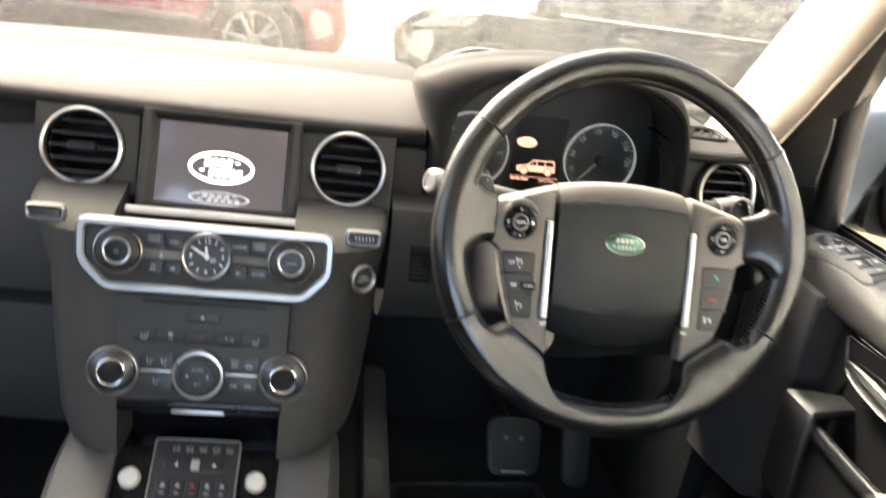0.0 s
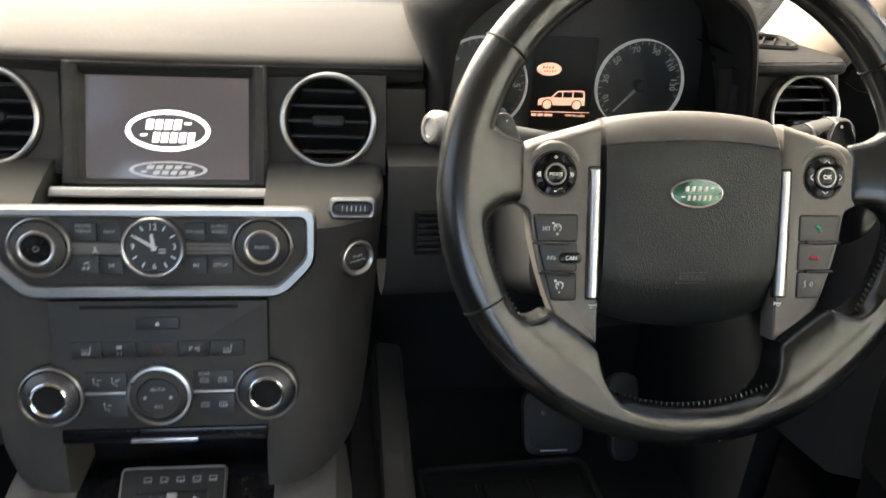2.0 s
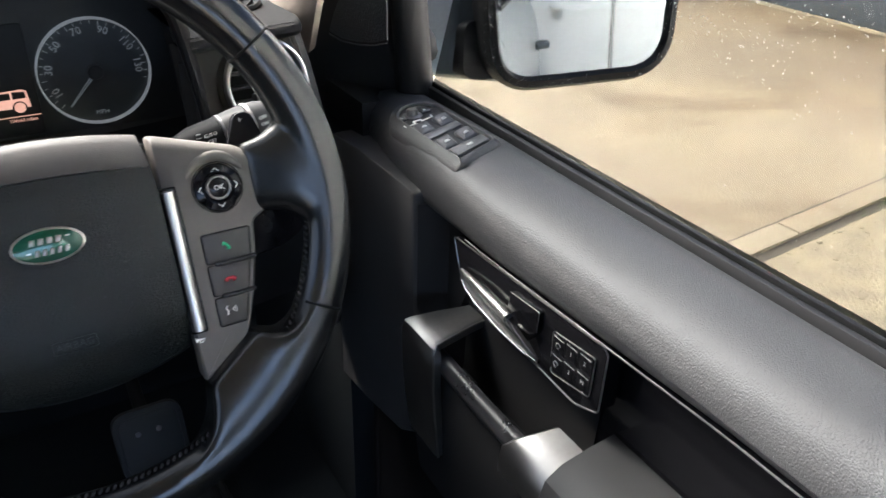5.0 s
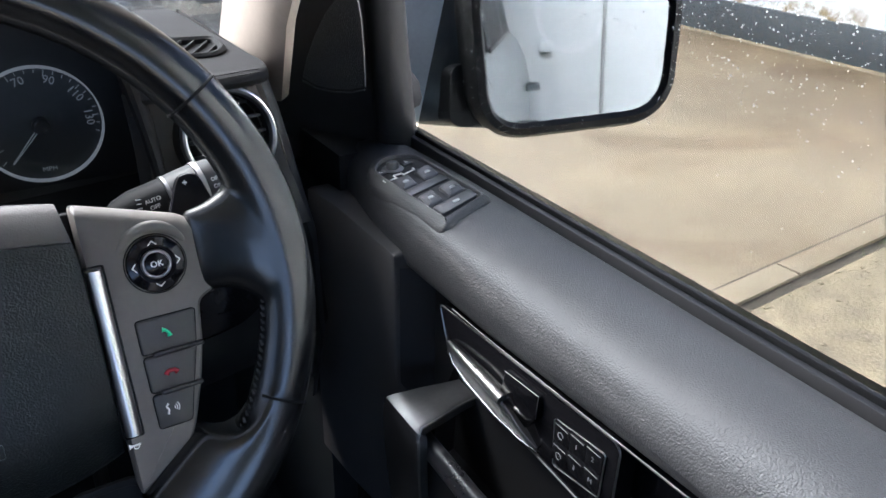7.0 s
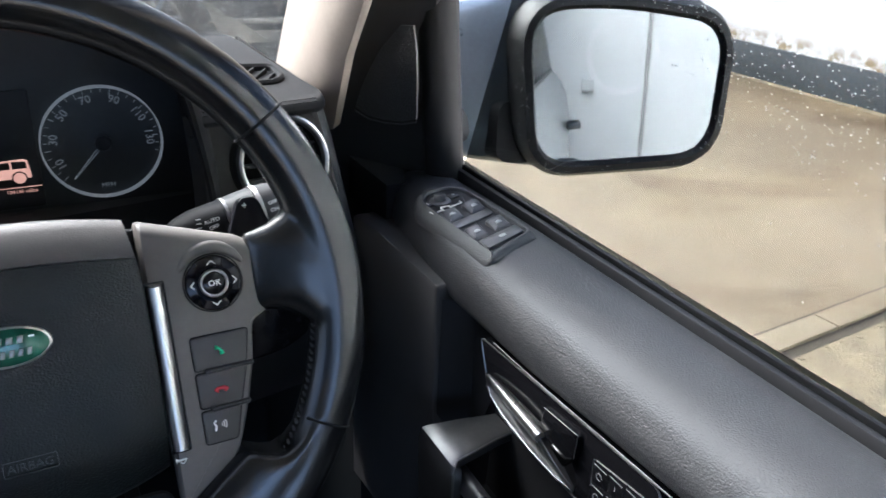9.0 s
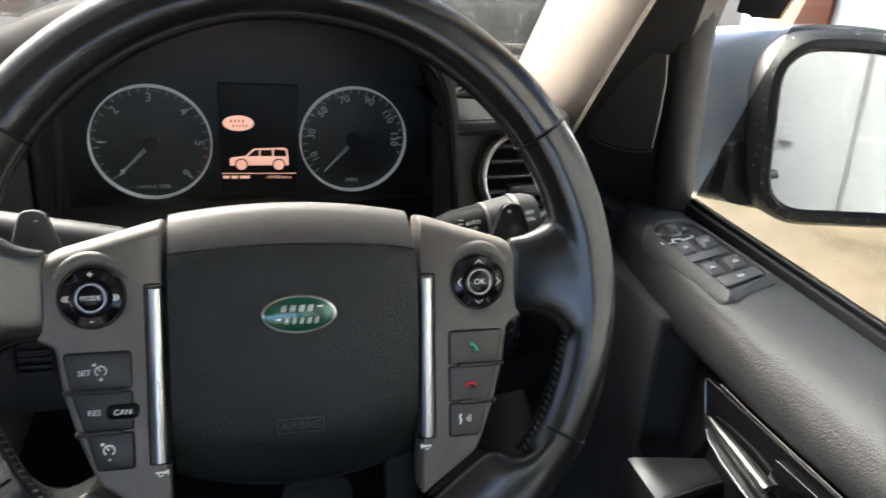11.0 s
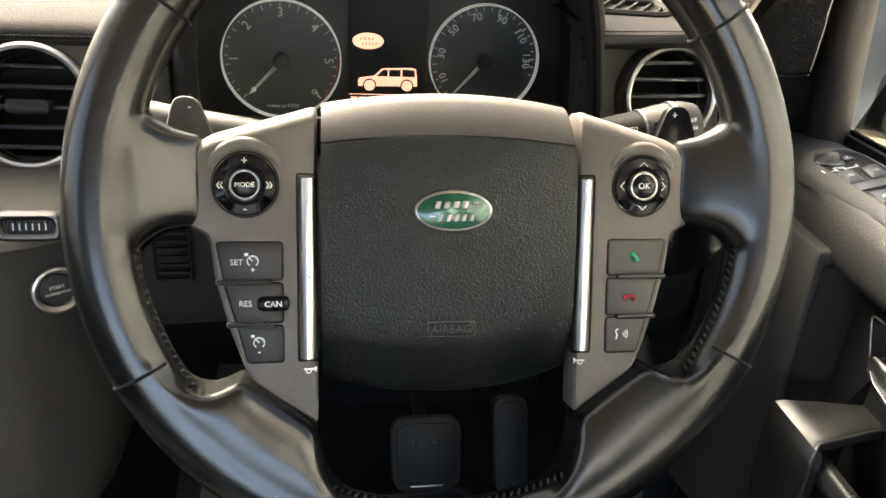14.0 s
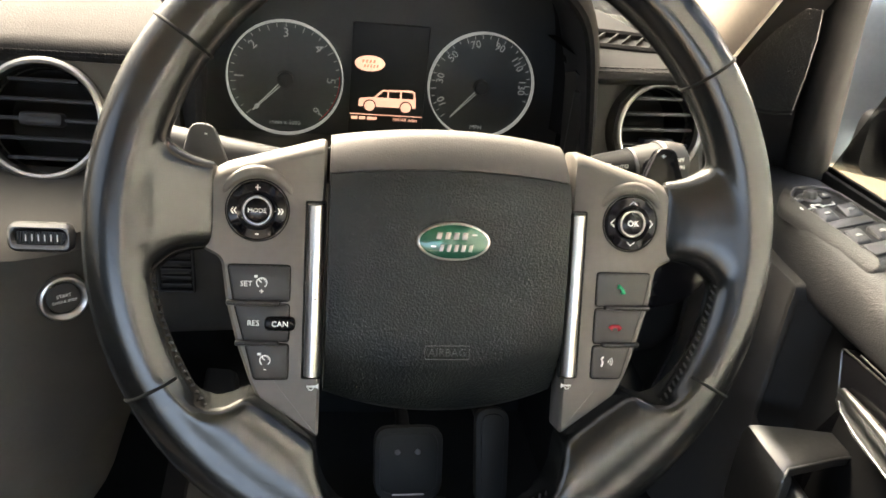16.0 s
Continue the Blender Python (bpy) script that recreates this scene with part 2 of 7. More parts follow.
lamp_glass = surface("lamp_glass", (0.75, 0.76, 0.78), 0.12, coat=0.8)
car_glass = surface("car_glass", (0.03, 0.035, 0.04), 0.05, coat=0.5)
def yard_concrete():
    """Pale sandy concrete with broad tan patches, brown blotches and a damp foot along the wall."""
    m = surface("concrete", (0.285, 0.232, 0.155), 0.6, var=0.10, patch=7.0, grain=0.5, cell=70, wear=0.2)
    n, l = m.node_tree.nodes, m.node_tree.links
    base = n["Principled BSDF"].inputs["Base Color"]
    at = n.new("ShaderNodeTexCoord").outputs["Object"]

    def noise(scale, detail, low, high, warp=0.6):
        t, r = n.new("ShaderNodeTexNoise"), n.new("ShaderNodeMapRange")
        t.inputs["Scale"].default_value, t.inputs["Detail"].default_value, t.inputs["Distortion"].default_value = scale, detail, warp
        t.inputs["Roughness"].default_value = 0.62
        r.interpolation_type = "SMOOTHSTEP"
        r.inputs[1].default_value, r.inputs[2].default_value = low, high
        l.new(at, t.inputs["Vector"]), l.new(t.outputs["Fac"], r.inputs[0])
        return r.outputs[0]

    def tint(colour, share, kind="MULTIPLY"):
        mix = n.new("ShaderNodeMix")
        mix.data_type, mix.blend_type = "RGBA", kind
        mix.inputs[7].default_value = (*colour, 1)
        l.new(share, mix.inputs[0]), l.new(base.links[0].from_socket, mix.inputs[6]), l.new(mix.outputs[2], base)

    tint((1.28, 1.29, 1.27), noise(0.55, 6, 0.46, 0.62))
    tint((0.62, 0.55, 0.47), noise(0.8, 8, 0.52, 0.66))
    tint((0.80, 0.76, 0.71), noise(2.6, 9, 0.58, 0.74, 0.8))
    tint((0.88, 0.86, 0.83), noise(11.0, 8, 0.50, 0.66, 0.6))
    split, edge, shift, damp = (n.new(k) for k in ("ShaderNodeSeparateXYZ", "ShaderNodeTexNoise", "ShaderNodeMath", "ShaderNodeMapRange"))
    edge.inputs["Scale"].default_value, edge.inputs["Detail"].default_value = 0.7, 6
    shift.operation, shift.inputs[1].default_value = "MULTIPLY_ADD", 3.0
    l.new(at, split.inputs[0]), l.new(at, edge.inputs["Vector"]), l.new(edge.outputs["Fac"], shift.inputs[0]), l.new(split.outputs[0], shift.inputs[2])
    damp.inputs[1].default_value, damp.inputs[2].default_value = 3.3, 7.0
    l.new(shift.outputs[0], damp.inputs[0])
    tint((0.50, 0.44, 0.37), damp.outputs[0])
    return m


concrete = yard_concrete()
gravel = surface("gravel", (0.15, 0.120, 0.076), 0.8, var=0.35, patch=9.0, grain=1.0, cell=70, alt=(0.29, 0.232, 0.142))
wall_paint = surface("wall_paint", (0.72, 0.73, 0.74), 0.7, var=0.05, patch=0.6, grain=0.3, cell=60)
plinth_paint = surface("plinth_paint", (0.066, 0.072, 0.078), 0.6, var=0.2, patch=1.5, grain=0.3, cell=60)
# ochre blotches low on the white wall
stained_wall = wall_paint.copy()
stained_wall.name = "stained_wall"
wn2, wl2 = stained_wall.node_tree.nodes, stained_wall.node_tree.links
spot, field, ycut, zcut, both_cuts, tone = (wn2.new(k) for k in ("ShaderNodeTexCoord", "ShaderNodeTexNoise", "ShaderNodeMapRange", "ShaderNodeMapRange", "ShaderNodeMath", "ShaderNodeMix"))
parts_xyz, blot, last = wn2.new("ShaderNodeSeparateXYZ"), wn2.new("ShaderNodeMapRange"), wn2.new("ShaderNodeMath")
field.inputs["Scale"].default_value, field.inputs["Detail"].default_value, field.inputs["Roughness"].default_value = 7.0, 8, 0.7
wl2.new(spot.outputs["Object"], parts_xyz.inputs[0]), wl2.new(spot.outputs["Object"], field.inputs["Vector"])
ycut.interpolation_type = zcut.interpolation_type = blot.interpolation_type = "SMOOTHSTEP"
ycut.inputs[1].default_value, ycut.inputs[2].default_value = 3.15, 3.75
zcut.inputs[1].default_value, zcut.inputs[2].default_value, zcut.inputs[3].default_value, zcut.inputs[4].default_value = 0.32, 0.50, 1.0, 0.0
blot.inputs[1].default_value, blot.inputs[2].default_value = 0.42, 0.60
wl2.new(parts_xyz.outputs[1], ycut.inputs[0]), wl2.new(parts_xyz.outputs[2], zcut.inputs[0]), wl2.new(field.outputs["Fac"], blot.inputs[0])
both_cuts.operation = last.operation = "MULTIPLY"
wl2.new(ycut.outputs[0], both_cuts.inputs[0]), wl2.new(zcut.outputs[0], both_cuts.inputs[1])
wl2.new(both_cuts.outputs[0], last.inputs[0]), wl2.new(blot.outputs[0], last.inputs[1])
tone.data_type = "RGBA"
tone.inputs[7].default_value = (0.27, 0.19, 0.085, 1)
wall_base = wn2["Principled BSDF"].inputs["Base Color"]
wl2.new(wall_base.links[0].from_socket, tone.inputs[6]), wl2.new(last.outputs[0], tone.inputs[0]), wl2.new(tone.outputs[2], wall_base)
door_brown = surface("door_brown", (0.16, 0.045, 0.025), 0.5)
soil = surface("soil", (0.060, 0.048, 0.032), 0.9, var=0.4, patch=20.0, grain=0.8, cell=120)
moss = surface("moss", (0.10, 0.16, 0.04), 0.9, var=0.3, patch=30)


def mirror_material():
    m = surface("mirror_silver", (0.43, 0.452, 0.466), 0.02, 1.0, var=0.01, wear=0.02)
    return m


def pane_material(name, wet):
    """Glass whose colour dims the view outside; wet: covered with fine rain that blurs what lies behind."""
    m = bpy.data.materials.new(name)
    m.use_nodes = True
    n, l = m.node_tree.nodes, m.node_tree.links
    n.remove(n["Principled BSDF"])
    clear, gloss, face, mix = (n.new(k) for k in ("ShaderNodeBsdfTransparent", "ShaderNodeBsdfGlossy", "ShaderNodeLayerWeight", "ShaderNodeMixShader"))
    gloss.inputs["Roughness"].default_value = 0.02
    steep = n.new("ShaderNodeMath")
    steep.operation = "POWER"
    steep.inputs[1].default_value = 5.0
    share = n.new("ShaderNodeMath")
    share.operation = "MULTIPLY_ADD"
    share.inputs[1].default_value, share.inputs[2].default_value = 0.4, 0.010
    l.new(face.outputs["Facing"], steep.inputs[0]), l.new(steep.outputs[0], share.inputs[0])
    l.new(share.outputs[0], mix.inputs[0])
    l.new(gloss.outputs[0], mix.inputs[2])
    # dark pane colour lowers the yard's brightness against the cabin
    clear.inputs["Color"].default_value = (0.35, 0.358, 0.354, 1) if wet else (0.43, 0.442, 0.438, 1)
    body = clear.outputs[0]
    if wet:
        at = n.new("ShaderNodeTexCoord").outputs["Object"]
        drops = n.new("ShaderNodeTexVoronoi")
        drops.inputs["Scale"].default_value = 330
        sizes = n.new("ShaderNodeTexNoise")
        sizes.inputs["Scale"].default_value, sizes.inputs["Detail"].default_value = 45, 4
        l.new(at, drops.inputs["Vector"]), l.new(at, sizes.inputs["Vector"])
        bump = n.new("ShaderNodeBump")
        bump.inputs["Strength"].default_value, bump.inputs["Distance"].default_value = 1.0, 0.0012
        l.new(drops.outputs["Distance"], bump.inputs["Height"])
        water = n.new("ShaderNodeBsdfRefraction")
        water.inputs["IOR"].default_value, water.inputs["Roughness"].default_value = 1.06, 0.03
        water.inputs["Color"].default_value = (0.34, 0.348, 0.344, 1)
        l.new(bump.outputs[0], water.inputs["Normal"])
        much = n.new("ShaderNodeMapRange")
        much.inputs[1].default_value, much.inputs[2].default_value = 0.35, 0.62
        much.inputs[3].default_value, much.inputs[4].default_value = 0.05, 0.24
        l.new(sizes.outputs["Fac"], much.inputs[0])
        film = n.new("ShaderNodeMixShader")
        l.new(much.outputs[0], film.inputs[0]), l.new(clear.outputs[0], film.inputs[1]), l.new(water.outputs[0], film.inputs[2])
        veil, haze = n.new("ShaderNodeBsdfTranslucent"), n.new("ShaderNodeMixShader")
        veil.inputs["Color"].default_value = (0.9, 0.92, 0.95, 1)
        haze.inputs[0].default_value = 0.0025
        l.new(film.outputs[0], haze.inputs[1]), l.new(veil.outputs[0], haze.inputs[2])
        body = haze.outputs[0]
    l.new(body, mix.inputs[1])
    l.new(mix.outputs[0], n["Material Output"].inputs[0])
    return m


dimmed_glass = pane_material("dimmed_glass", False)
wet_glass = pane_material("wet_glass", True)
tinted_glass = pane_material("tinted_glass", False)
for node in tinted_glass.node_tree.nodes:
    if node.type == "BSDF_TRANSPARENT":
        node.inputs["Color"].default_value = (0.58, 0.59, 0.59, 1)
privacy_glass = tinted_glass.copy()
privacy_glass.name = "privacy_glass"
for node in privacy_glass.node_tree.nodes:
    if node.type == "BSDF_TRANSPARENT":
        node.inputs["Color"].default_value = (0.26, 0.27, 0.27, 1)
mirror_silver = mirror_material()
rain = bpy.data.materials.new("rain")
rain.use_nodes = True
rn, rl = rain.node_tree.nodes, rain.node_tree.links
rn.remove(rn["Principled BSDF"])
through_light, shine, both = rn.new("ShaderNodeBsdfTranslucent"), rn.new("ShaderNodeBsdfGlossy"), rn.new("ShaderNodeMixShader")
through_light.inputs["Color"].default_value = (0.95, 0.96, 0.97, 1)
shine.inputs["Roughness"].default_value, both.inputs[0].default_value = 0.05, 0.25
rl.new(through_light.outputs[0], both.inputs[1]), rl.new(shine.outputs[0], both.inputs[2]), rl.new(both.outputs[0], rn["Material Output"].inputs[0])
dull_rain = rain.copy()
dull_rain.name = "dull_rain"
dull_rain.node_tree.nodes[through_light.name].inputs["Color"].default_value = (0.03, 0.03, 0.032, 1)

# ---- outside: ground, wall, parked cars ----
bm = bmesh.new()
box(bm, (-150, -150, -0.3), (150, 150, -0.004), 0)
part("ground", bm, concrete, label="pale sandy wet concrete yard", kind="structure", category="ground")
KERB = Matrix.Translation((2.6, 1.68, 0)) @ Matrix.Rotation(radians(3.4), 4, "Z")
bm = bmesh.new()
box(bm, (-1.6, -13, -0.05), (3.3, -0.105, 0.004), 0.01)
part("gravel_strip", bm, gravel, label="rough gravelly ground beside the concrete slab", kind="structure", category="ground", M=KERB)
bm = bmesh.new()
for x0, x1 in ((-1.6, 0.35), (0.36, 1.9), (1.91, 3.3)):
    box(bm, (x0, -0.060, -0.05), (x1, 0.045, 0.016), 0.008)
part("kerb_edge", bm, concrete, label="narrow raised concrete edging in the yard", kind="structure", category="kerb", M=KERB)
bm = bmesh.new()
for y0, y1 in ((-0.105, -0.060), (0.045, 0.066)):
    box(bm, (-1.6, y0, -0.05), (3.3, y1, 0.001), 0)
part("soil_joint", bm, soil, label="dark soil joint beside the edging", kind="structure", category="ground", M=KERB)
bm = bmesh.new()
rnd = random.Random(4)
for i in range(260):
    x, y = 0.7 + rnd.random() ** 0.7 * 2.4, rnd.choice((-0.085, -0.075, 0.055)) + rnd.gauss(0, 0.010)
    h = 0.012 + 0.028 * rnd.random() ** 2
    a = bm.verts.new((x - 0.005, y, 0)), bm.verts.new((x + 0.005, y, 0)), bm.verts.new((x + rnd.gauss(0, 0.012), y + rnd.gauss(0, 0.012), h))
    bm.faces.new(a)
part("weeds", bm, moss, label="small green weeds growing in the concrete joint", kind="stuff", category="weeds", M=KERB)
bm = bmesh.new()
rnd = random.Random(14)
for i in range(420):
    x, y = rnd.uniform(0.0, 2.6), -0.12 - 1.3 * rnd.random() ** 1.6
    r = 0.004 + 0.012 * rnd.random() ** 3
    bmesh.ops.create_icosphere(bm, subdivisions=1, radius=r, matrix=Matrix.Translation((x, y, 0.004)) @ Matrix.Diagonal((1, rnd.uniform(0.6, 1), 0.6, 1)))
part("loose_stones", bm, gravel, label="small loose stones on the gravelly ground", kind="stuff", category="stones", M=KERB)
wall = thing("wall_east", pose(6.25, 0, 0), "white painted yard wall with dark grey plinth", "wall", kind="structure")
bm = bmesh.new()
box(bm, (0, -1.9, 0.30), (0.25, 25, 4.2), 0)
part("render_coat", bm, stained_wall, wall, "white painted render with ochre blotches")
bm = bmesh.new()
box(bm, (-0.04, -1.9, 0), (0.25, 25, 0.30), 0.006)
part("plinth", bm, plinth_paint, wall, "dark grey painted plinth")
bm = bmesh.new()
loft(bm, [[(-0.041, y, 0.018), (-0.065, y, -0.002), (0.0, y, -0.002)] for y in (-1.9, 3.0, 9.0, 25)])
part("mortar_fillet", bm, gravel, wall, "pale mortar fillet along the ground")
bm = bmesh.new()
box(bm, (-0.05, 6.9, 0.0), (0.02, 7.9, 2.05), 0.01)
part("door_leaf", bm, door_brown, wall, "red-brown wooden door")


rear = thing("wall_rear", pose(0, -1.9, 0), "white painted wall return with a thin pipe", "wall", kind="structure")
bm = bmesh.new()
box(bm, (0.80, -0.25, 0.0), (6.25, 0, 4.2), 0)
part("render_coat", bm, wall_paint, rear)
bm = bmesh.new()
tube(bm, [(1.270, 0.012, 0.0), (1.270, 0.012, 4.1)], 0.009, 10)
part("downpipe", bm, grey_mark, rear, "thin grey downpipe")
bm = bmesh.new()
box(bm, (0.985, 0.0, 1.062), (1.040, 0.05, 1.115), 0.008)
part("wall_box", bm, wall_paint, rear, "small white box on the wall")


def wheel_set(car, x, y, r, side, X):
    M = X @ pose(x, y, r, 90 * side)
    bm = bmesh.new()
    lathe(bm, [(r * 0.66, -0.1), (r * 0.97, -0.1), (r, -0.06), (r, 0.06), (r * 0.97, 0.1), (r * 0.68, 0.1)], 36, M, False)
    tyre = part("wheel", bm, tyre_rubber, car)
    bm = bmesh.new()
    lathe(bm, [(r * 0.69, 0.06), (r * 0.69, 0.095), (r * 0.63, 0.095), (r * 0.62, 0.06)], 36, M, False)
    lathe(bm, [(0.001, 0.09), (0.06, 0.09), (0.06, 0.03)], 18, M, False)
    for k in range(5):
        for s in (-0.11, 0.11):
            a = 2 * math.pi * k / 5 + s
            p, q = (0.05 * math.cos(a), 0.05 * math.sin(a), 0.075), (r * 0.65 * math.cos(a * 1 + s * 0.8), r * 0.65 * math.sin(a + s * 0.8), 0.075)
            tube(bm, [M @ Vector(p), M @ Vector(q)], 0.022, 6)
    part("rim", bm, alloy, tyre, "five-spoke silver alloy rim")


def parked_car(M, paint, label, L, H, belt, nose, wheel_r, wheels, sill, way=1):
    """A car along x, its near side at y = 0 and its front at x = 0; way: -1 for one that faces the other way."""
    X = Matrix.Diagonal((way, 1, 1, 1))
    car = thing("parked_car", M, label, "car", "cars parked in the yard")
    Wd = 1.85
    side = [(0.04, 0.32), (-0.02, 0.55), (0.03, nose - 0.12), (0.22, nose), (1.25, belt - 0.02), (L - 0.25, belt + 0.02), (L - 0.04, belt - 0.1), (L, 0.55), (L - 0.05, 0.32)]
    poly = rpoly(side, 0.12, 4)
    bm = bmesh.new()
    rings = []
    for y, d in ((0.0, 0.10), (0.03, 0.03), (0.10, 0.0), (Wd - 0.10, 0.0), (Wd - 0.03, 0.03), (Wd, 0.10)):
        rings.append([(x, y, z) for x, z in shrink(poly, d)])
    loft(bm, rings)
    part("body", bm, paint, car, M=X)
    for wx in wheels:
        bm = bmesh.new()
        lathe(bm, [(wheel_r + 0.09, -0.02), (wheel_r + 0.09, 0.022), (wheel_r - 0.1, 0.022)], 36, pose(wx, 0, wheel_r + 0.02, 90))
        part("wheel_arch", bm, black_matt, car, M=X)
        wheel_set(car, wx, 0.03, wheel_r, 1, X)
        wheel_set(car, wx, Wd - 0.03, wheel_r, -1, X)
    top = rpoly([(1.05, belt - 0.05), (1.75, H - 0.04), (L - 0.85, H), (L - 0.12, belt - 0.03)], 0.15, 4)
    bm = bmesh.new()
    rings = []
    for y, d in ((0.10, 0.03), (0.16, 0.0), (0.26, -0.0), (Wd - 0.26, -0.0), (Wd - 0.16, 0.0), (Wd - 0.10, 0.03)):
        rings.append([(x, y, z) for x, z in shrink(top, d)])
    loft(bm, rings)
    part("roof", bm, paint, car, M=X)
    glass = [(1.32, belt + 0.01), (1.82, H - 0.12), (L - 0.95, H - 0.10), (L - 0.45, belt + 0.03)]
    for k in range(3):
        f0, f1 = k / 3 + 0.01, (k + 1) / 3 - 0.01
        lo = lambda f: (glass[0][0] + (glass[3][0] - glass[0][0]) * f, glass[0][1] + (glass[3][1] - glass[0][1]) * f)
        hi = lambda f: (glass[1][0] + (glass[2][0] - glass[1][0]) * f, glass[1][1] + (glass[2][1] - glass[1][1]) * f)
        bm = bmesh.new()
        loft(bm, [[(x, y, z) for x, z in (lo(f0), lo(f1), hi(f1), hi(f0))] for y in (0.085, 0.12)])
        part("window", bm, car_glass, car, M=X)
        bm = bmesh.new()
        box(bm, (lo(f1)[0] - 0.26, -0.02, belt - 0.14), (lo(f1)[0] - 0.06, 0.02, belt - 0.115), 0.008)
        part("door_handle", bm, satin, car, M=X)
        bm = bmesh.new()
        box(bm, (lo(f1)[0] - 0.006, -0.003, 0.42), (lo(f1)[0], 0.02, belt - 0.02), 0.001)
        part("door_gap", bm, black_matt, car, M=X)
    bm = bmesh.new()
    box(bm, (wheels[0] + 0.5, -0.035, sill), (wheels[1] - 0.5, 0.04, sill + 0.05), 0.015)
    part("sill_strip", bm, satin, car, "bright metal sill strip", M=X)
    bm = bmesh.new()
    box(bm, (wheels[0] + 0.42, -0.015, 0.26), (wheels[1] - 0.42, 0.12, sill - 0.004), 0.02)
    part("lower_cladding", bm, black_matt, car, "black lower cladding", M=X)
    bm = bmesh.new()
    box(bm, (1.3, 0.03, belt), (L - 0.4, 0.09, belt + 0.025), 0.005)
    part("window_trim", bm, chrome, car, M=X)
    bm = bmesh.new()
    slab(bm, rpoly([(0.10, nose - 0.20), (0.62, nose - 0.13), (0.74, nose - 0.02), (0.35, nose - 0.03)], 0.03), -0.01, 0.035, 0.012)
    part("headlight", bm, lamp_glass, car, "clear headlight", M=X @ pose(0, 0.02, 0, 90))
    bm = bmesh.new()
    slab(bm, rpoly([(0.10, 0.52), (0.28, 0.44), (0.34, 0.62), (0.30, 0.74), (0.14, 0.70)], 0.03), -0.01, 0.03, 0.01)
    part("fog_lamp", bm, lamp_glass, car, M=X @ pose(0, 0.02, 0, 90))
    bm = bmesh.new()
    box(bm, (1.15, -0.20, belt - 0.02), (1.38, 0.02, belt + 0.14), 0.05, 3)
    part("wing_mirror", bm, paint, car, M=X)
    return car


parked_car(pose(0.55, 6.80, 0, 0, 0, -2), dark_paint, "dark grey car parked across the yard", 4.55, 1.55, 0.98, 0.93, 0.345, (0.86, 3.55), 0.32)
parked_car(pose(0.11, 7.30, 0, 0, 0, 1), red_paint, "red off-road car parked across the yard", 4.6, 1.80, 1.16, 1.10, 0.39, (0.82, 3.55), 0.50, -1)

# ---- the car's shell ----
bm = bmesh.new()
box(bm, (-0.80, -1.6, 0.46), (0.80, 1.35, 0.50), 0)
part("floor", bm, carpet, label="black carpeted car floor", kind="structure", category="floor")
bm = bmesh.new()
box(bm, (-0.80, 1.31, 0.50), (0.80, 1.35, 1.20), 0)
part("wall_north", bm, carpet, label="black carpeted bulkhead behind the pedals", kind="structure", category="wall")
bm = bmesh.new()
box(bm, (-0.66, -1.6, 1.79), (0.66, 0.42, 1.83), 0.01)
part("ceiling", bm, roof_cloth, label="beige cloth roof lining", kind="structure", category="ceiling")
bm = bmesh.new()
box(bm, (-0.80, -1.64, 0.50), (0.80, -1.60, 1.10), 0)
box(bm, (-0.80, -1.64, 1.10), (-0.67, -1.60, 1.80), 0)
box(bm, (0.67, -1.64, 1.10), (0.80, -1.60, 1.80), 0)
box(bm, (-0.67, -1.64, 1.74), (0.67, -1.60, 1.80), 0)
part("wall_south", bm, door_plastic, label="plain black tailgate trim", kind="structure", category="wall")
bm = bmesh.new()
box(bm, (-0.84, -1.6, 0.50), (-0.78, 1.31, 1.15), 0)
for y0, y1, k in ((-1.6, -1.36, 0.0), (-0.46, -0.30, 0.0), (0.80, 0.92, 0.4)):
    loft(bm, [[(-0.82, y0, 1.15), (-0.82, y1, 1.15), (-0.78, y1, 1.15), (-0.78, y0, 1.15)], [(-0.68, y0 - k, 1.79), (-0.68, y1 - k, 1.79), (-0.64, y1 - k, 1.79), (-0.64, y0 - k, 1.79)]])
part("wall_west", bm, door_plastic, label="plain dark passenger side with open window bays", kind="structure", category="wall")
bm = bmesh.new()
loft(bm, [[(-0.802, -0.30, 1.15), (-0.802, 0.80, 1.15), (-0.798, 0.80, 1.15), (-0.798, -0.30, 1.15)], [(-0.662, -0.30, 1.79), (-0.662, 0.40, 1.79), (-0.658, 0.40, 1.79), (-0.658, -0.30, 1.79)]])
part("window_west", bm, tinted_glass, label="lightly tinted passenger side window", kind="structure", category="window")
bm = bmesh.new()
loft(bm, [[(-0.802, -1.36, 1.15), (-0.802, -0.46, 1.15), (-0.798, -0.46, 1.15), (-0.798, -1.36, 1.15)], [(-0.662, -1.36, 1.79), (-0.662, -0.46, 1.79), (-0.658, -0.46, 1.79), (-0.658, -1.36, 1.79)]])
part("window_rear_west", bm, privacy_glass, label="dark privacy glass in the rear passenger door", kind="structure", category="window")
bm = bmesh.new()
box(bm, (0.80, -1.6, 0.50), (0.84, -0.34, 1.15), 0)
for y0, y1 in ((-1.6, -1.36), (-0.46, -0.34)):
    loft(bm, [[(0.82, y0, 1.15), (0.82, y1, 1.15), (0.78, y1, 1.15), (0.78, y0, 1.15)], [(0.68, y0, 1.79), (0.68, y1, 1.79), (0.64, y1, 1.79), (0.64, y0, 1.79)]])
part("wall_side_rear", bm, door_plastic, label="plain dark rear side trim with an open window bay", kind="structure", category="wall")
bm = bmesh.new()
box(bm, (0.715, 0.885, 0.50), (0.80, 1.31, 1.10), 0)
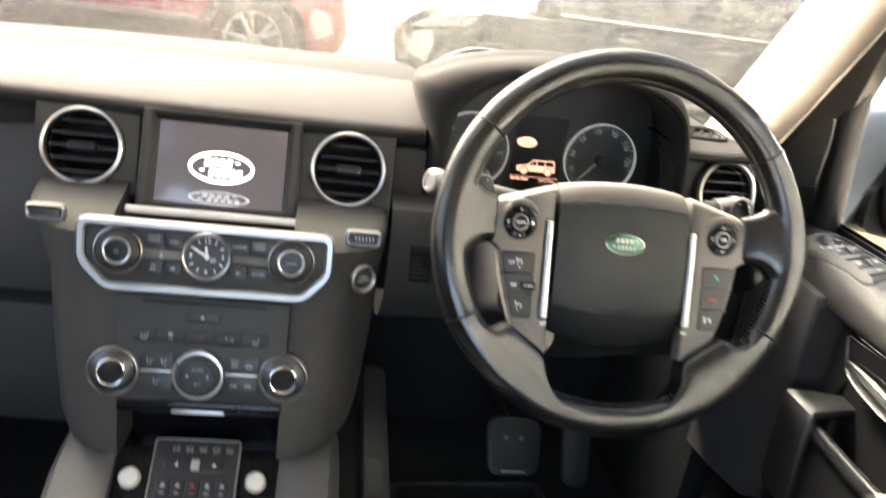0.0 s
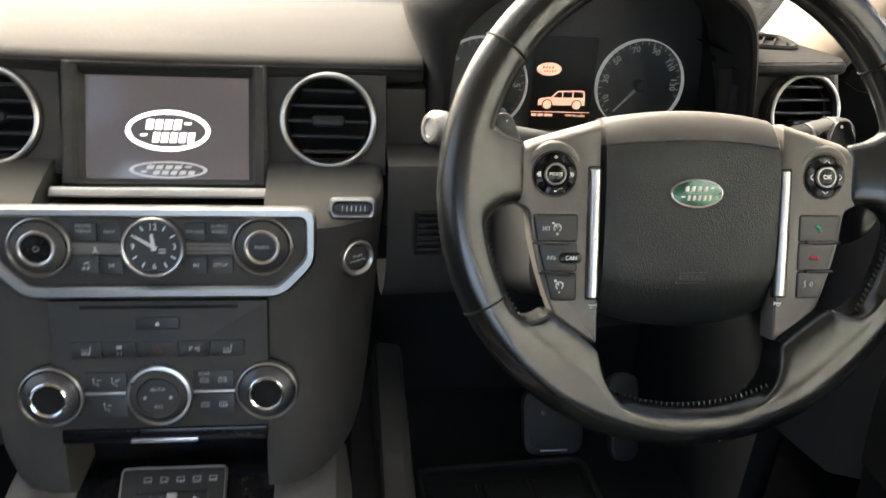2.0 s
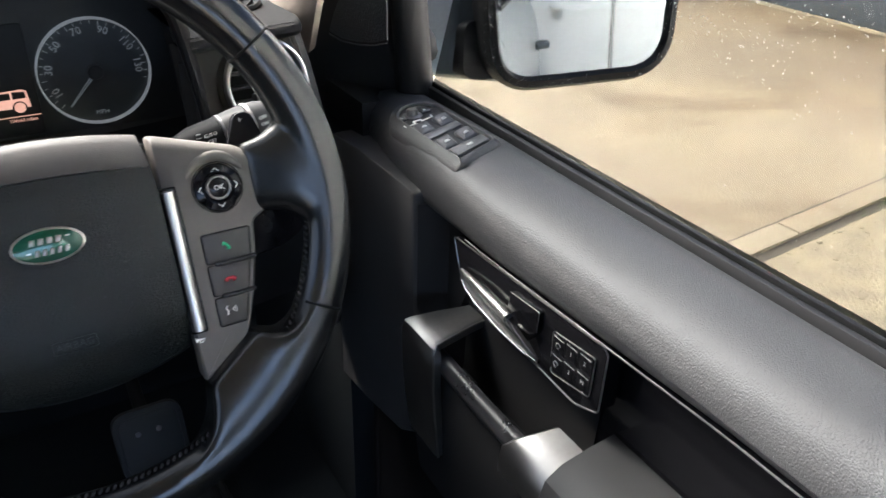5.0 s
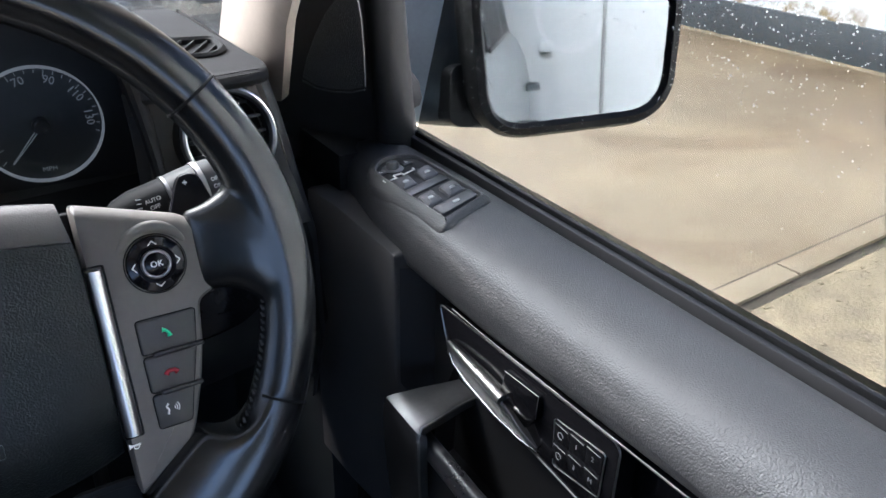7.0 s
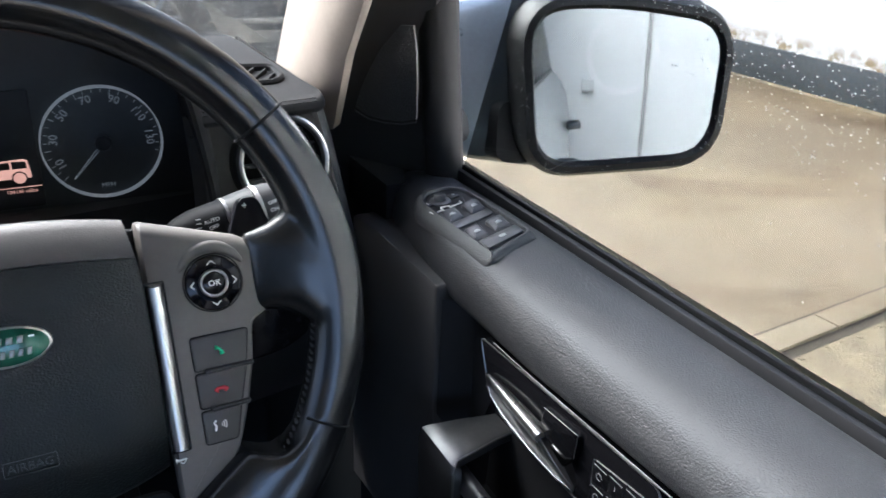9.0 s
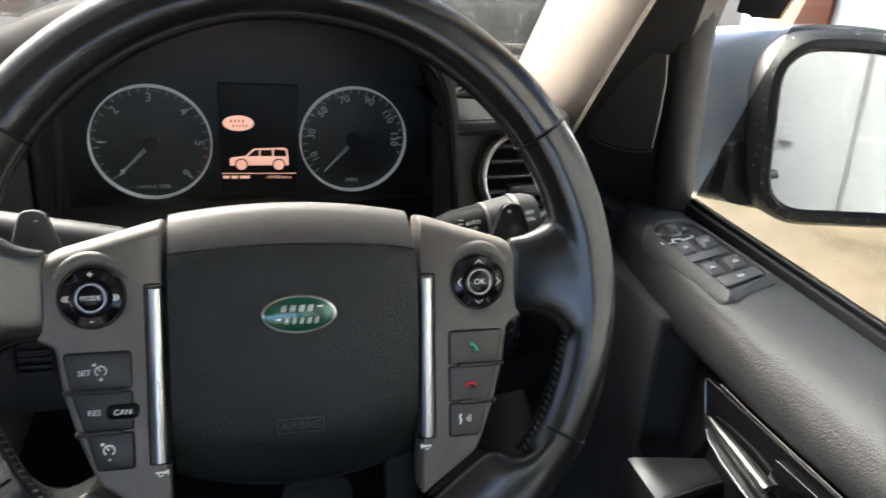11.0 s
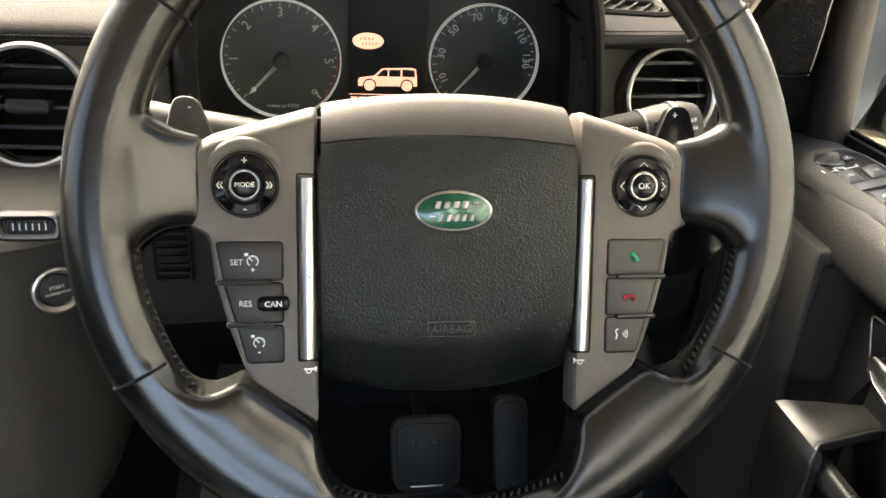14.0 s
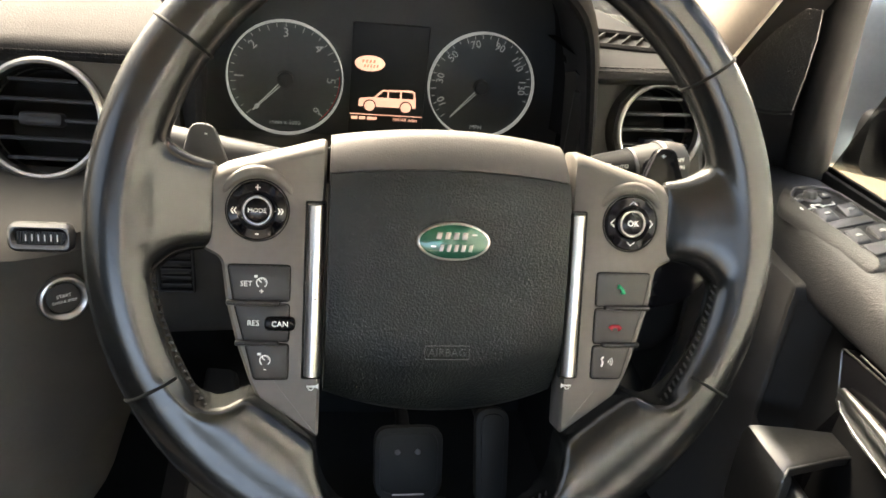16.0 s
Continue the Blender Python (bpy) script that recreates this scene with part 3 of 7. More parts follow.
part("wall_kick", bm, carpet, label="black footwell side panel beside the door", kind="structure", category="wall")
bm = bmesh.new()
box(bm, (0.70, 1.00, 1.10), (0.80, 1.36, 1.19), 0)
part("wall_cowl", bm, door_plastic, label="plain dark cowl end", kind="structure", category="wall")
# windscreen and its pillars
bm = bmesh.new()
rings = []
for i in range(13):
    x = -0.76 + 1.52 * i / 12
    bow = 0.10 * (x / 0.76) ** 2
    rings.append([(x, 1.36 - bow, 1.17), (x * 0.86, 0.42 - bow * 0.4, 1.81), (x * 0.86, 0.425 - bow * 0.4, 1.815), (x, 1.365 - bow, 1.175)])
loft(bm, rings)
ob = part("windscreen", bm, wet_glass, label="windscreen covered in fine rain", kind="structure", category="window")
ob.visible_shadow = False
rnd = random.Random(21)
pale_drops, dark_drops = bmesh.new(), bmesh.new()
for i in range(56000):
    x, v = rnd.uniform(-0.74, 0.74), 0.5 * rnd.random()
    curve = 0.10 * (x / 0.76) ** 2
    p = Vector((x, 1.366 - curve, 1.176)).lerp(Vector((x * 0.86, 0.426 - curve * 0.4, 1.816)), v)
    droplet(dark_drops if i % 6 else pale_drops, p, Vector((0, 0.56, 0.83)), 0.00060 + 0.00070 * rnd.random() ** 2)
for bm, water in ((pale_drops, rain), (dark_drops, dull_rain)):
    ob = part("rain_on_windscreen", bm, water, label="fine raindrops on the windscreen", kind="stuff", category="rain")
    ob.visible_shadow = False
wiper = thing("windscreen_wiper", pose(0, 0, 0), "black wiper resting low on the wet windscreen", "wiper")


def on_screen(x, z, lift):
    """A point of the windscreen's outside, lifted off the glass."""
    f, curve = (z - 1.175) / 0.64, 0.10 * (x / 0.76) ** 2
    return Vector((x, 1.365 - curve - (0.94 - 0.6 * curve) * f, z)) + Vector((0, 0.56, 0.83)) * lift


bm = bmesh.new()
tube(bm, [on_screen(0.012 + 0.05 * i, 1.2405 - 0.0004 * i, 0.007) for i in range(11)], [0.0025] + [0.0048] * 9 + [0.0025], 8, 0.7)
part("blade", bm, rubber, wiper, "black rubber blade")
bm = bmesh.new()
tube(bm, [on_screen(0.26, 1.240, 0.013), on_screen(0.34, 1.232, 0.018), on_screen(0.46, 1.215, 0.020), on_screen(0.58, 1.192, 0.018)], [0.005, 0.0065, 0.0075, 0.010], 10, 0.6)
part("arm", bm, black_matt, wiper, "matt black arm")
for name, s in (("pillar_right", 1), ("pillar_left", -1)):
    bm = bmesh.new()
    rings = []
    for i in range(11):
        t = i / 10
        L = Vector((0.695, 1.12, 1.190)).lerp(Vector((0.605, 0.47, 1.76)), t)
        R = Vector((0.716, 0.968, 1.178)).lerp(Vector((0.668, 0.810, 1.288)), t / 0.2) if t <= 0.2 else Vector((0.668, 0.810, 1.288)).lerp(Vector((0.635, 0.37, 1.78)), (t - 0.2) / 0.8)
        into = Vector((-0.45, -0.55, -0.25))
        ring = []
        for k in range(9):
            f = k / 8
            ring.append(L.lerp(R, f) + into * 0.026 * math.sin(math.pi * f) ** 0.7)
        ring += [R + Vector((0.012, 0.010, 0.002)), R + Vector((0.030, 0.045, 0.02)), L + Vector((0.030, 0.035, 0.02)), L + Vector((0.010, 0.012, 0.005))]
        rings.append([(s * p.x, p.y, p.z) for p in ring])
    loft(bm, rings)
    part(name, bm, pillar_cloth, label="beige windscreen pillar trim", kind="structure", category="pillar")

# ---- steering wheel ----
wheel = thing("steering_wheel", pose(0.4022, 0.6010, 1.1995, 69), "black leather steering wheel with taupe spokes and metal strips", "steering wheel")
RC, RT = 0.1735, 0.0165


def blended(bm, voxel, rounds):
    """One smooth skin over overlapping closed bodies."""
    me = bpy.data.meshes.new("skin")
    bm.to_mesh(me)
    bm.free()
    ob = new("skin", me)
    fuse = ob.modifiers.new("fuse", "REMESH")
    fuse.mode, fuse.voxel_size = "VOXEL", voxel
    ease = ob.modifiers.new("ease", "SMOOTH")
    ease.factor, ease.iterations = 0.5, rounds
    out = bpy.data.meshes.new_from_object(ob.evaluated_get(bpy.context.evaluated_depsgraph_get()))
    bpy.data.objects.remove(ob)
    return out


def leather_body():
    """The padded rim with its side bridges and lower spokes."""
    bm = bmesh.new()
    rings = []
    for i in range(144):
        a = 2 * math.pi * i / 144
        side = max(0.0, abs(math.cos(a)) - 0.35) / 0.65
        r = RT * (1 + 0.04 * side)
        rings.append([((RC + r * math.cos(b)) * math.cos(a), (RC + r * math.cos(b)) * math.sin(a), 0.0158 * math.sin(b)) for b in (2 * math.pi * j / 24 for j in range(24))])
    rings.append(rings[0])
    loft(bm, rings, True, False)
    bmesh.ops.remove_doubles(bm, verts=bm.verts, dist=1e-6)
    for s in (-1, 1):
        rings = []
        for x, y1, y0, z0, z1 in ((-126, 38, -9.5, -0.0175, -0.0045), (-131, 38.5, -9.5, -0.0165, -0.0010), (-138, 40.5, -10, -0.0155, 0.0030), (-146, 45, -12.5, -0.0150, 0.0070), (-154, 52, -20, -0.0150, 0.0105), (-162, 61, -33, -0.0140, 0.0130), (-170, 66, -42, -0.0100, 0.0130)):
            ring = []
            for k in range(24):
                b = 2 * math.pi * k / 24
                c, d = math.copysign(abs(math.cos(b)) ** 0.6, math.cos(b)), math.copysign(abs(math.sin(b)) ** 0.6, math.sin(b))
                ring.append((-s * x / 1000, ((y1 + y0) / 2 + c * (y1 - y0) / 2) / 1000, (z0 + z1) / 2 + d * (z1 - z0) / 2))
            rings.append(ring)
        loft(bm, rings)
        line = [(-148, -71), (-143, -79), (-136, -86), (-126, -91), (-116, -89), (-108, -84), (-98, -91), (-84, -101.5), (-70.5, -112), (-69.5, -120), (-68.5, -129), (-65, -140), (-57, -151), (-45, -159), (-36, -161)]
        inner = []
        for k in range(len(line) - 1):
            for f in (0, 0.25, 0.5, 0.75):
                inner.append(Vector(line[k]).lerp(Vector(line[k + 1]), f))
        inner.append(Vector(line[-1]))
        for rep in range(2):
            inner = [inner[0]] + [(inner[k - 1] + inner[k] * 2 + inner[k + 1]) / 4 for k in range(1, len(inner) - 1)] + [inner[-1]]
        rings = []
        for k, p in enumerate(inner):
            a = radians(207 + 51 * k / (len(inner) - 1))
            q = Vector((168 * math.cos(a), 168 * math.sin(a)))
            ring = []
            for v, z, top in ((0.0, -0.020, 0), (0.0, -0.006, 0), (0.02, -0.0030, 1), (0.06, -0.0012, 1), (0.15, 0.0, 1), (0.3, 0.0006, 1), (0.5, 0.0008, 1), (0.7, 0.0006, 1), (0.85, 0.0002, 1), (1.0, 0.0, 1), (1.0, -0.006, 0), (0.6, -0.016, 0)):
                e = p.lerp(q, v)
                f = max(0.0, min(1.0, (e.length - 96) / 72))
                ring.append((s * -e.x / 1000, e.y / 1000, z + top * 0.0145 * f * f * (3 - 2 * f)))
            rings.append(ring)
        loft(bm, rings)
    bmesh.ops.recalc_face_normals(bm, faces=bm.faces)
    return blended(bm, 0.0015, 26)


skin = leather_body()
SEAMS = (35.0, 145.0, 207.4, 332.6)
for name, a0, a1, label in (("rim", 35.0, 145.0, "smooth black leather rim, top arc"), ("rim_grip", 145.0, 207.4, "worn leather grip that flows into the side spoke"),
                            ("lower_rim", 207.4, 332.6, "polished leather lower rim with two broad spokes"), ("rim_grip", 332.6, 395.0, "worn leather grip that flows into the side spoke")):
    bm = bmesh.new()
    bm.from_mesh(skin)
    for a, sign in ((a0, -1), (a1, 1)):
        n = Vector((-math.sin(radians(a)), math.cos(radians(a)), 0)) * sign
        bmesh.ops.bisect_plane(bm, geom=bm.verts[:] + bm.edges[:] + bm.faces[:], plane_co=(0, 0, 0), plane_no=n, clear_outer=True)
    part(name, bm, rim_leather, wheel, label, sharp=60)
bpy.data.meshes.remove(skin)
for a in SEAMS:
    bm = bmesh.new()
    M = Matrix.Rotation(radians(a), 4, "Z")
    low = 180 < a
    tube(bm, [M @ Vector((RC + (RT + 0.0002) * math.cos(b), 0, 0.0160 * math.sin(b))) for b in (radians(-70 + 10 * k) for k in range(22 if low else 33))], 0.0009, 8)
    part("seam", bm, black_matt, wheel, "stitched leather seam")
bm = bmesh.new()
for a0, a1 in ((186, 250), (-70, 6), (250, 290)):
    n = int((a1 - a0) / 1.5)
    for i in range(n):
        a = radians(a0 + (a1 - a0) * i / n)
        M = Matrix.Rotation(a, 4, "Z") @ Matrix.Translation((RC - RT - 0.0001, 0, 0.0045)) @ Matrix.Rotation(radians(24), 4, "X")
        made = bmesh.ops.create_cube(bm, size=1, matrix=M @ Matrix.Diagonal((0.0014, 0.0009, 0.0042, 1)))
part("stitching", bm, thread, wheel, "fine stitching on the inner rim", kind="stuff")


def mir(pts, s):
    return [(s * x / 1000, y / 1000) for x, y in pts]


for s in (-1, 1):
    # taupe covers that carry the switches
    out = [(-68.8, 53), (-98, 44.5), (-122, 37.5), (-130, 32), (-133, 20), (-133.5, -8), (-123, -13), (-120, -36), (-114.5, -58), (-107.5, -79), (-102, -91), (-69.5, -113)]
    poly = rpoly(mir(out, -s), 0.004, 4)
    bm = bmesh.new()
    rings = [[(x, y, -0.022) for x, y in poly]]
    for a in (0, 18, 36, 54, 72, 90):
        c, h = 1 - math.cos(radians(a)), 1 - math.sin(radians(a))
        ring = []
        for (x, y), (x0, y0) in zip(shrink(poly, 0.0016 * (1 - h)), poly):
            ramp = max(0.0, min(1.0, (y0 - 0.026) / 0.008))
            ring.append((x, y - ramp * 0.0060 * (1 - math.cos(radians(a))) ** 0.8, -0.0042 - h * (0.0014 + 0.0058 * ramp)))
        rings.append(ring)
    loft(bm, rings)
    cover = part("spoke_cover", bm, wheel_trim, wheel, "taupe plastic spoke cover")
    zf = -0.0042
    # ridge over the round control, and the control
    cx, cy = s * 0.1045, 0.0128
    bm = bmesh.new()
    pts = arc(cx, cy + 0.001, 0.0192, 22, 158, 20, zf - 0.0008)
    tube(bm, pts, [0.0008 + 0.0030 * math.sin(math.pi * i / 20) ** 0.6 for i in range(21)], 12, 0.8)
    part("ridge", bm, wheel_trim, cover)
    bm = bmesh.new()
    lathe(bm, [(0.0168, zf - 0.003), (0.0168, zf + 0.0002), (0.0160, zf + 0.0002), (0.0158, zf - 0.003)], 40, Matrix.Translation((cx, cy, 0)), False)
    part("control_well", bm, black_matt, cover)
    bm = bmesh.new()
    rings = []
    for r, z in ((0.0156, zf - 0.003), (0.0156, zf + 0.0012), (0.0148, zf + 0.0024), (0.0105, zf + 0.0030), (0.0082, zf + 0.0016)):
        ring = []
        for k in range(64):
            a = 2 * math.pi * k / 64
            dip = max(0.0, -math.cos(4 * a)) ** 2 * 0.0016 if r > 0.0145 and z > zf else 0
            ring.append((cx + r * math.cos(a), cy + r * math.sin(a), z - dip))
        rings.append(ring)
    loft(bm, rings)
    pad = part("direction_pad", bm, black_gloss, cover, "glossy black round four-way control")
    bm = bmesh.new()
    lathe(bm, [(0.0080, zf), (0.0082, zf + 0.003), (0.0075, zf + 0.0042), (0.0066, zf + 0.0042), (0.0064, zf)], 32, Matrix.Translation((cx, cy, 0)), False)
    part("metal_ring", bm, dark_metal, pad)
    bm = bmesh.new()
    lathe(bm, [(0.0064, zf), (0.0064, zf + 0.0036), (0.0050, zf + 0.0042), (0.0001, zf + 0.0044)], 28, Matrix.Translation((cx, cy, 0)))
    part("centre_button", bm, black_gloss, pad)
    zt = zf + 0.0046
    letters("MODE" if s < 0 else "OK", 0.0034 if s < 0 else 0.0048, white_mark, pad, cx, cy, zt)
    zt = zf + 0.0032
    if s < 0:
        letters("+", 0.006, white_mark, pad, cx, cy + 0.0118, zt)
        letters("-", 0.007, white_mark, pad, cx, cy - 0.0118, zt)
        letters("\u00ab", 0.0075, white_mark, pad, cx - 0.0120, cy + 0.0004, zt)
        letters("\u00bb", 0.0075, white_mark, pad, cx + 0.0120, cy + 0.0004, zt)
    else:
        for a in (0, 90, 180, 270):
            p = Matrix.Rotation(radians(a), 4, "Z")
            bm = bmesh.new()
            tube(bm, [Matrix.Translation((cx, cy, zt - 0.0006)) @ p @ Vector(q) for q in ((0.0105, 0.0024, 0), (0.0126, 0, 0), (0.0105, -0.0024, 0))], 0.00042, 6)
            part("arrow", bm, white_mark, pad)
    # switches
    zb = zf + 0.0008
    rows = (((-119, -16.5), (-87, -16.5), (-87, -35.5), (-115.8, -35.5)), ((-115.4, -37.5), (-87, -37.5), (-87, -57.5), (-110, -57.5)), ((-109.4, -59.5), (-87, -59.5), (-87, -78.5), (-104.5, -78.5)))
    for q in rows:
        bm = bmesh.new()
        slab(bm, shrink(rpoly(mir(q, -s), 0.0018, 3), -0.0007), zf - 0.002, zf + 0.0003, 0.0002)
        part("switch_gap", bm, black_matt, cover)
        bm = bmesh.new()
        slab(bm, rpoly(mir(q, -s), 0.0018, 3), zf - 0.002, zb, 0.0006)
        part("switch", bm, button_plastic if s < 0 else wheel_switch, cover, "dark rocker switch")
    for y, x in ((-36.6, -120), (-58.6, -115)):
        bm = bmesh.new()
        slab(bm, rect(s * (92 - x) / 2000, y / 1000, (-x - 92) / 1000, 0.0028, 0.0013), zf - 0.002, zb + 0.0018, 0.0011)
        part("finger_bar", bm, button_plastic, cover)
    if s < 0:
        bm = bmesh.new()
        slab(bm, rect(-0.0915, -0.0478, 0.0165, 0.0078, 0.0038, 6), zf - 0.001, zb + 0.0022, 0.0014)
        part("cancel_button", bm, black_gloss, cover)
        letters("CAN", 0.0042, white_mark, cover, -0.0915, -0.0478, zb + 0.0024)
        letters("RES", 0.0042, white_mark, cover, -0.1055, -0.0478, zb + 0.0002)
        letters("SET", 0.0042, white_mark, cover, -0.1095, -0.0265, zb + 0.0002)
        for x, y, sign in ((-0.1015, -0.0258, "+"), (-0.0990, -0.0680, "-")):
            bm = bmesh.new()
            tube(bm, arc(x, y, 0.0027, -55, 235, 14, zb + 0.0002), 0.00032, 6)
            tube(bm, [(x, y, zb + 0.0002), (x - 0.0015, y + 0.0015, zb + 0.0002)], 0.00032, 6)
            for a in (20, 55, 90, 125):
                tube(bm, [(x + 0.0018 * math.cos(radians(a)), y + 0.0018 * math.sin(radians(a)), zb + 0.0002), (x + 0.0025 * math.cos(radians(a)), y + 0.0025 * math.sin(radians(a)), zb + 0.0002)], 0.00025, 6)
            box(bm, (x - 0.0040, y + 0.0027, zb), (x - 0.0022, y + 0.0041, zb + 0.0003), 0)
            part("speed_symbol", bm, white_mark, cover)
            letters(sign, 0.0050, white_mark, cover, x, y - 0.0047, zb + 0.0002)
    else:
        bm = bmesh.new()
        tube(bm, [(0.0995, -0.0240, zb + 0.0004), (0.1010, -0.0243, zb + 0.0004), (0.1028, -0.0262, zb + 0.0004), (0.1030, -0.0282, zb + 0.0004)], [0.0015, 0.0009, 0.0009, 0.0015], 8)
        part("call_symbol", bm, green_mark, cover, "green handset symbol")
        bm = bmesh.new()
        tube(bm, [(0.0965, -0.0491, zb + 0.0004), (0.0978, -0.0475, zb + 0.0004), (0.1012, -0.0475, zb + 0.0004), (0.1025, -0.0491, zb + 0.0004)], [0.0016, 0.0011, 0.0011, 0.0016], 8)
        part("hang_up_symbol", bm, red_mark, cover, "red handset symbol")
        bm = bmesh.new()
        for r in (0.0012, 0.0024, 0.0036):
            tube(bm, arc(0.0958, -0.0685, r, -40, 40, 6, zb + 0.0002), 0.0003, 6)
        tube(bm, [(0.0938, -0.0655, zb + 0.0002), (0.0925, -0.0670, zb + 0.0002), (0.0935, -0.0690, zb + 0.0002), (0.0928, -0.0715, zb + 0.0002)], 0.0006, 6)
        part("voice_symbol", bm, white_mark, cover)
    # metal strip and horn symbol
    x = s * 0.0735 - 0.0005
    bm = bmesh.new()
    ring_slab(bm, rect(x, -0.0300, 0.0112, 0.0975, 0.0015), rect(x, -0.0300, 0.0092, 0.0955, 0.0012), zf - 0.003, zf + 0.0004, 0.0003)
    part("strip_recess", bm, black_matt, cover)
    bm = bmesh.new()
    rings = []
    for y in (-0.0772, -0.0768, -0.0740, -0.03, 0.0130, 0.0162, 0.0166):
        k = 0.35 if y in (-0.0772, 0.0166) else 1.0
        rings.append([(x + 0.0044 * math.cos(b), y, zf - 0.002 + k * 0.0062 * max(0.0, math.sin(b)) ** 0.8) for b in (math.pi * j / 10 for j in range(11))] + [(x - 0.0044, y, zf - 0.004), (x + 0.0044, y, zf - 0.004)])
    loft(bm, rings)
    part("metal_strip", bm, satin, cover, "brushed metal strip")
    bm = bmesh.new()
    box(bm, (x - 0.0026, -0.0834, zf), (x + 0.0022, -0.0824, zf + 0.0004), 0)
    tube(bm, arc(x - 0.0002, -0.0836, 0.0014, 180, 360, 8, zf + 0.0002), 0.0003, 6)
    loft(bm, [[(x - s * 0.0040, -0.0812, zf), (x - s * 0.0040, -0.0846, zf), (x - s * 0.0040, -0.0846, zf + 0.0004), (x - s * 0.0040, -0.0812, zf + 0.0004)], [(x - s * 0.0022, -0.0825, zf), (x - s * 0.0022, -0.0833, zf), (x - s * 0.0022, -0.0833, zf + 0.0004), (x - s * 0.0022, -0.0825, zf + 0.0004)]])
    part("horn_symbol", bm, white_mark, cover)
    # gear paddle behind the rim
    bm = bmesh.new()
    slab(bm, rpoly(mir([(-120, 30), (-118, -42), (-134, -42), (-150, -39), (-162, -33), (-170, -24), (-170, 0), (-152, 30), (-143, 58), (-131, 58)][::-1] if s > 0 else [(-150, 30), (-143, 58), (-131, 58), (-120, 30)], -s), 0.006, 4), -0.036, -0.030, 0.002)
    paddle = part("gear_paddle", bm, black_gloss if s > 0 else button_plastic, wheel, "black gear paddle")
    letters("+" if s > 0 else "-", 0.006, white_mark, paddle, s * 0.1345, 0.0525, -0.0298)

# airbag pad, domed, with a lighter upper band and a lip below
HW = 0.0672


def pad_mesh(vs, skirt):
    bm = bmesh.new()
    rings = []
    for y0, sag, z in vs:
        row = []
        for i in range(25):
            u = -1 + i / 12
            w = HW - (0.004 * max(0.0, (y0 - 0.03) / 0.03)) * (1 if u > 0 else 0.15)
            x = u * w
            row.append((x, y0 - sag * u * u, z - 0.0030 * abs(u) ** 4))
        rings.append(row)
    loft(bm, rings, False, False)
    ed = [e for e in bm.edges if e.is_boundary]
    made = bmesh.ops.extrude_edge_only(bm, edges=ed)
    bmesh.ops.translate(bm, vec=(0, 0, -skirt), verts=[g for g in made["geom"] if isinstance(g, bmesh.types.BMVert)])
    return bm


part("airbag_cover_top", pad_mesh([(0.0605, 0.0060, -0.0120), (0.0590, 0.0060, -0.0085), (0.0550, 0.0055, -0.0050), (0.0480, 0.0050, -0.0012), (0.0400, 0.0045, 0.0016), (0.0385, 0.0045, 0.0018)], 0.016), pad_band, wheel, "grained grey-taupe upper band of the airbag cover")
rows = [(0.0380, 0.0045, 0.0016), (0.0365, 0.0045, 0.0024), (0.0250, 0.003, 0.0032), (0.0, 0.0, 0.0036), (-0.030, -0.003, 0.0030), (-0.055, -0.006, 0.0016), (-0.070, -0.0085, -0.0004), (-0.0745, -0.009, -0.0020),
        (-0.085, -0.010, -0.0075), (-0.0990, -0.0115, -0.0150), (-0.1020, -0.0115, -0.0190)]
cover = part("airbag_cover", pad_mesh(rows, 0.018), pad_leather, wheel, "black grained leather airbag cover")
bm = bmesh.new()
slab(bm, oval(0, 0, 0.0203, 0.0106, 48), 0.001, 0.0056, 0.0012)
badge = part("badge", bm, satin, cover, "oval badge with a metal rim")
bm = bmesh.new()
slab(bm, oval(0, 0, 0.0190, 0.0093, 48), 0.003, 0.0060, 0.0005)
part("badge_field", bm, badge_green, badge, "dark green enamel")
for y, x0, x1 in ((0.0032, -0.0105, 0.0085), (-0.0034, -0.0085, 0.0115)):
    n = 4 if y > 0 else 5
    for k in range(n):
        w = (x1 - x0) / n
        bm = bmesh.new()
        xa = x0 + k * w
        slab(bm, [(xa + 0.0004, y - 0.0019), (xa + w - 0.0015, y - 0.0019), (xa + w - 0.0007, y + 0.0019), (xa + 0.0012, y + 0.0019)], 0.005, 0.0063, 0.0003)
        part("badge_bar", bm, satin_dim, badge)
for y, x in ((0.0040, 0.0112), (-0.0026, -0.0112)):
    bm = bmesh.new()
    box(bm, (x - 0.0014, y - 0.0004, 0.005), (x + 0.0014, y + 0.0004, 0.0062), 0)
    part("badge_bar", bm, satin, badge)
pad_text = surface("pad_text", (0.030, 0.033, 0.035), 0.5)
letters("AIRBAG", 0.0062, pad_text, cover, 0.0, -0.0625, 0.0018)
bm = bmesh.new()
ring_slab(bm, rect(0, -0.0625, 0.0255, 0.0082, 0.001), rect(0, -0.0625, 0.0247, 0.0074, 0.0008), -0.001, 0.0015, 0.0002)
part("text_frame", bm, pad_text, cover)
# hub and core behind the pad
bm = bmesh.new()
slab(bm, rpoly(mir([(-66, 46), (66, 46), (66, -60), (52, -84), (-52, -84), (-66, -60)], 1), 0.012), -0.055, -0.021, 0.006)
slab(bm, rpoly([(-0.076, 0.028), (0.076, 0.028), (0.076, 0.048), (-0.076, 0.048)], 0.006), -0.045, -0.0225, 0.002)
part("hub", bm, black_matt, wheel, "black hub behind the airbag")
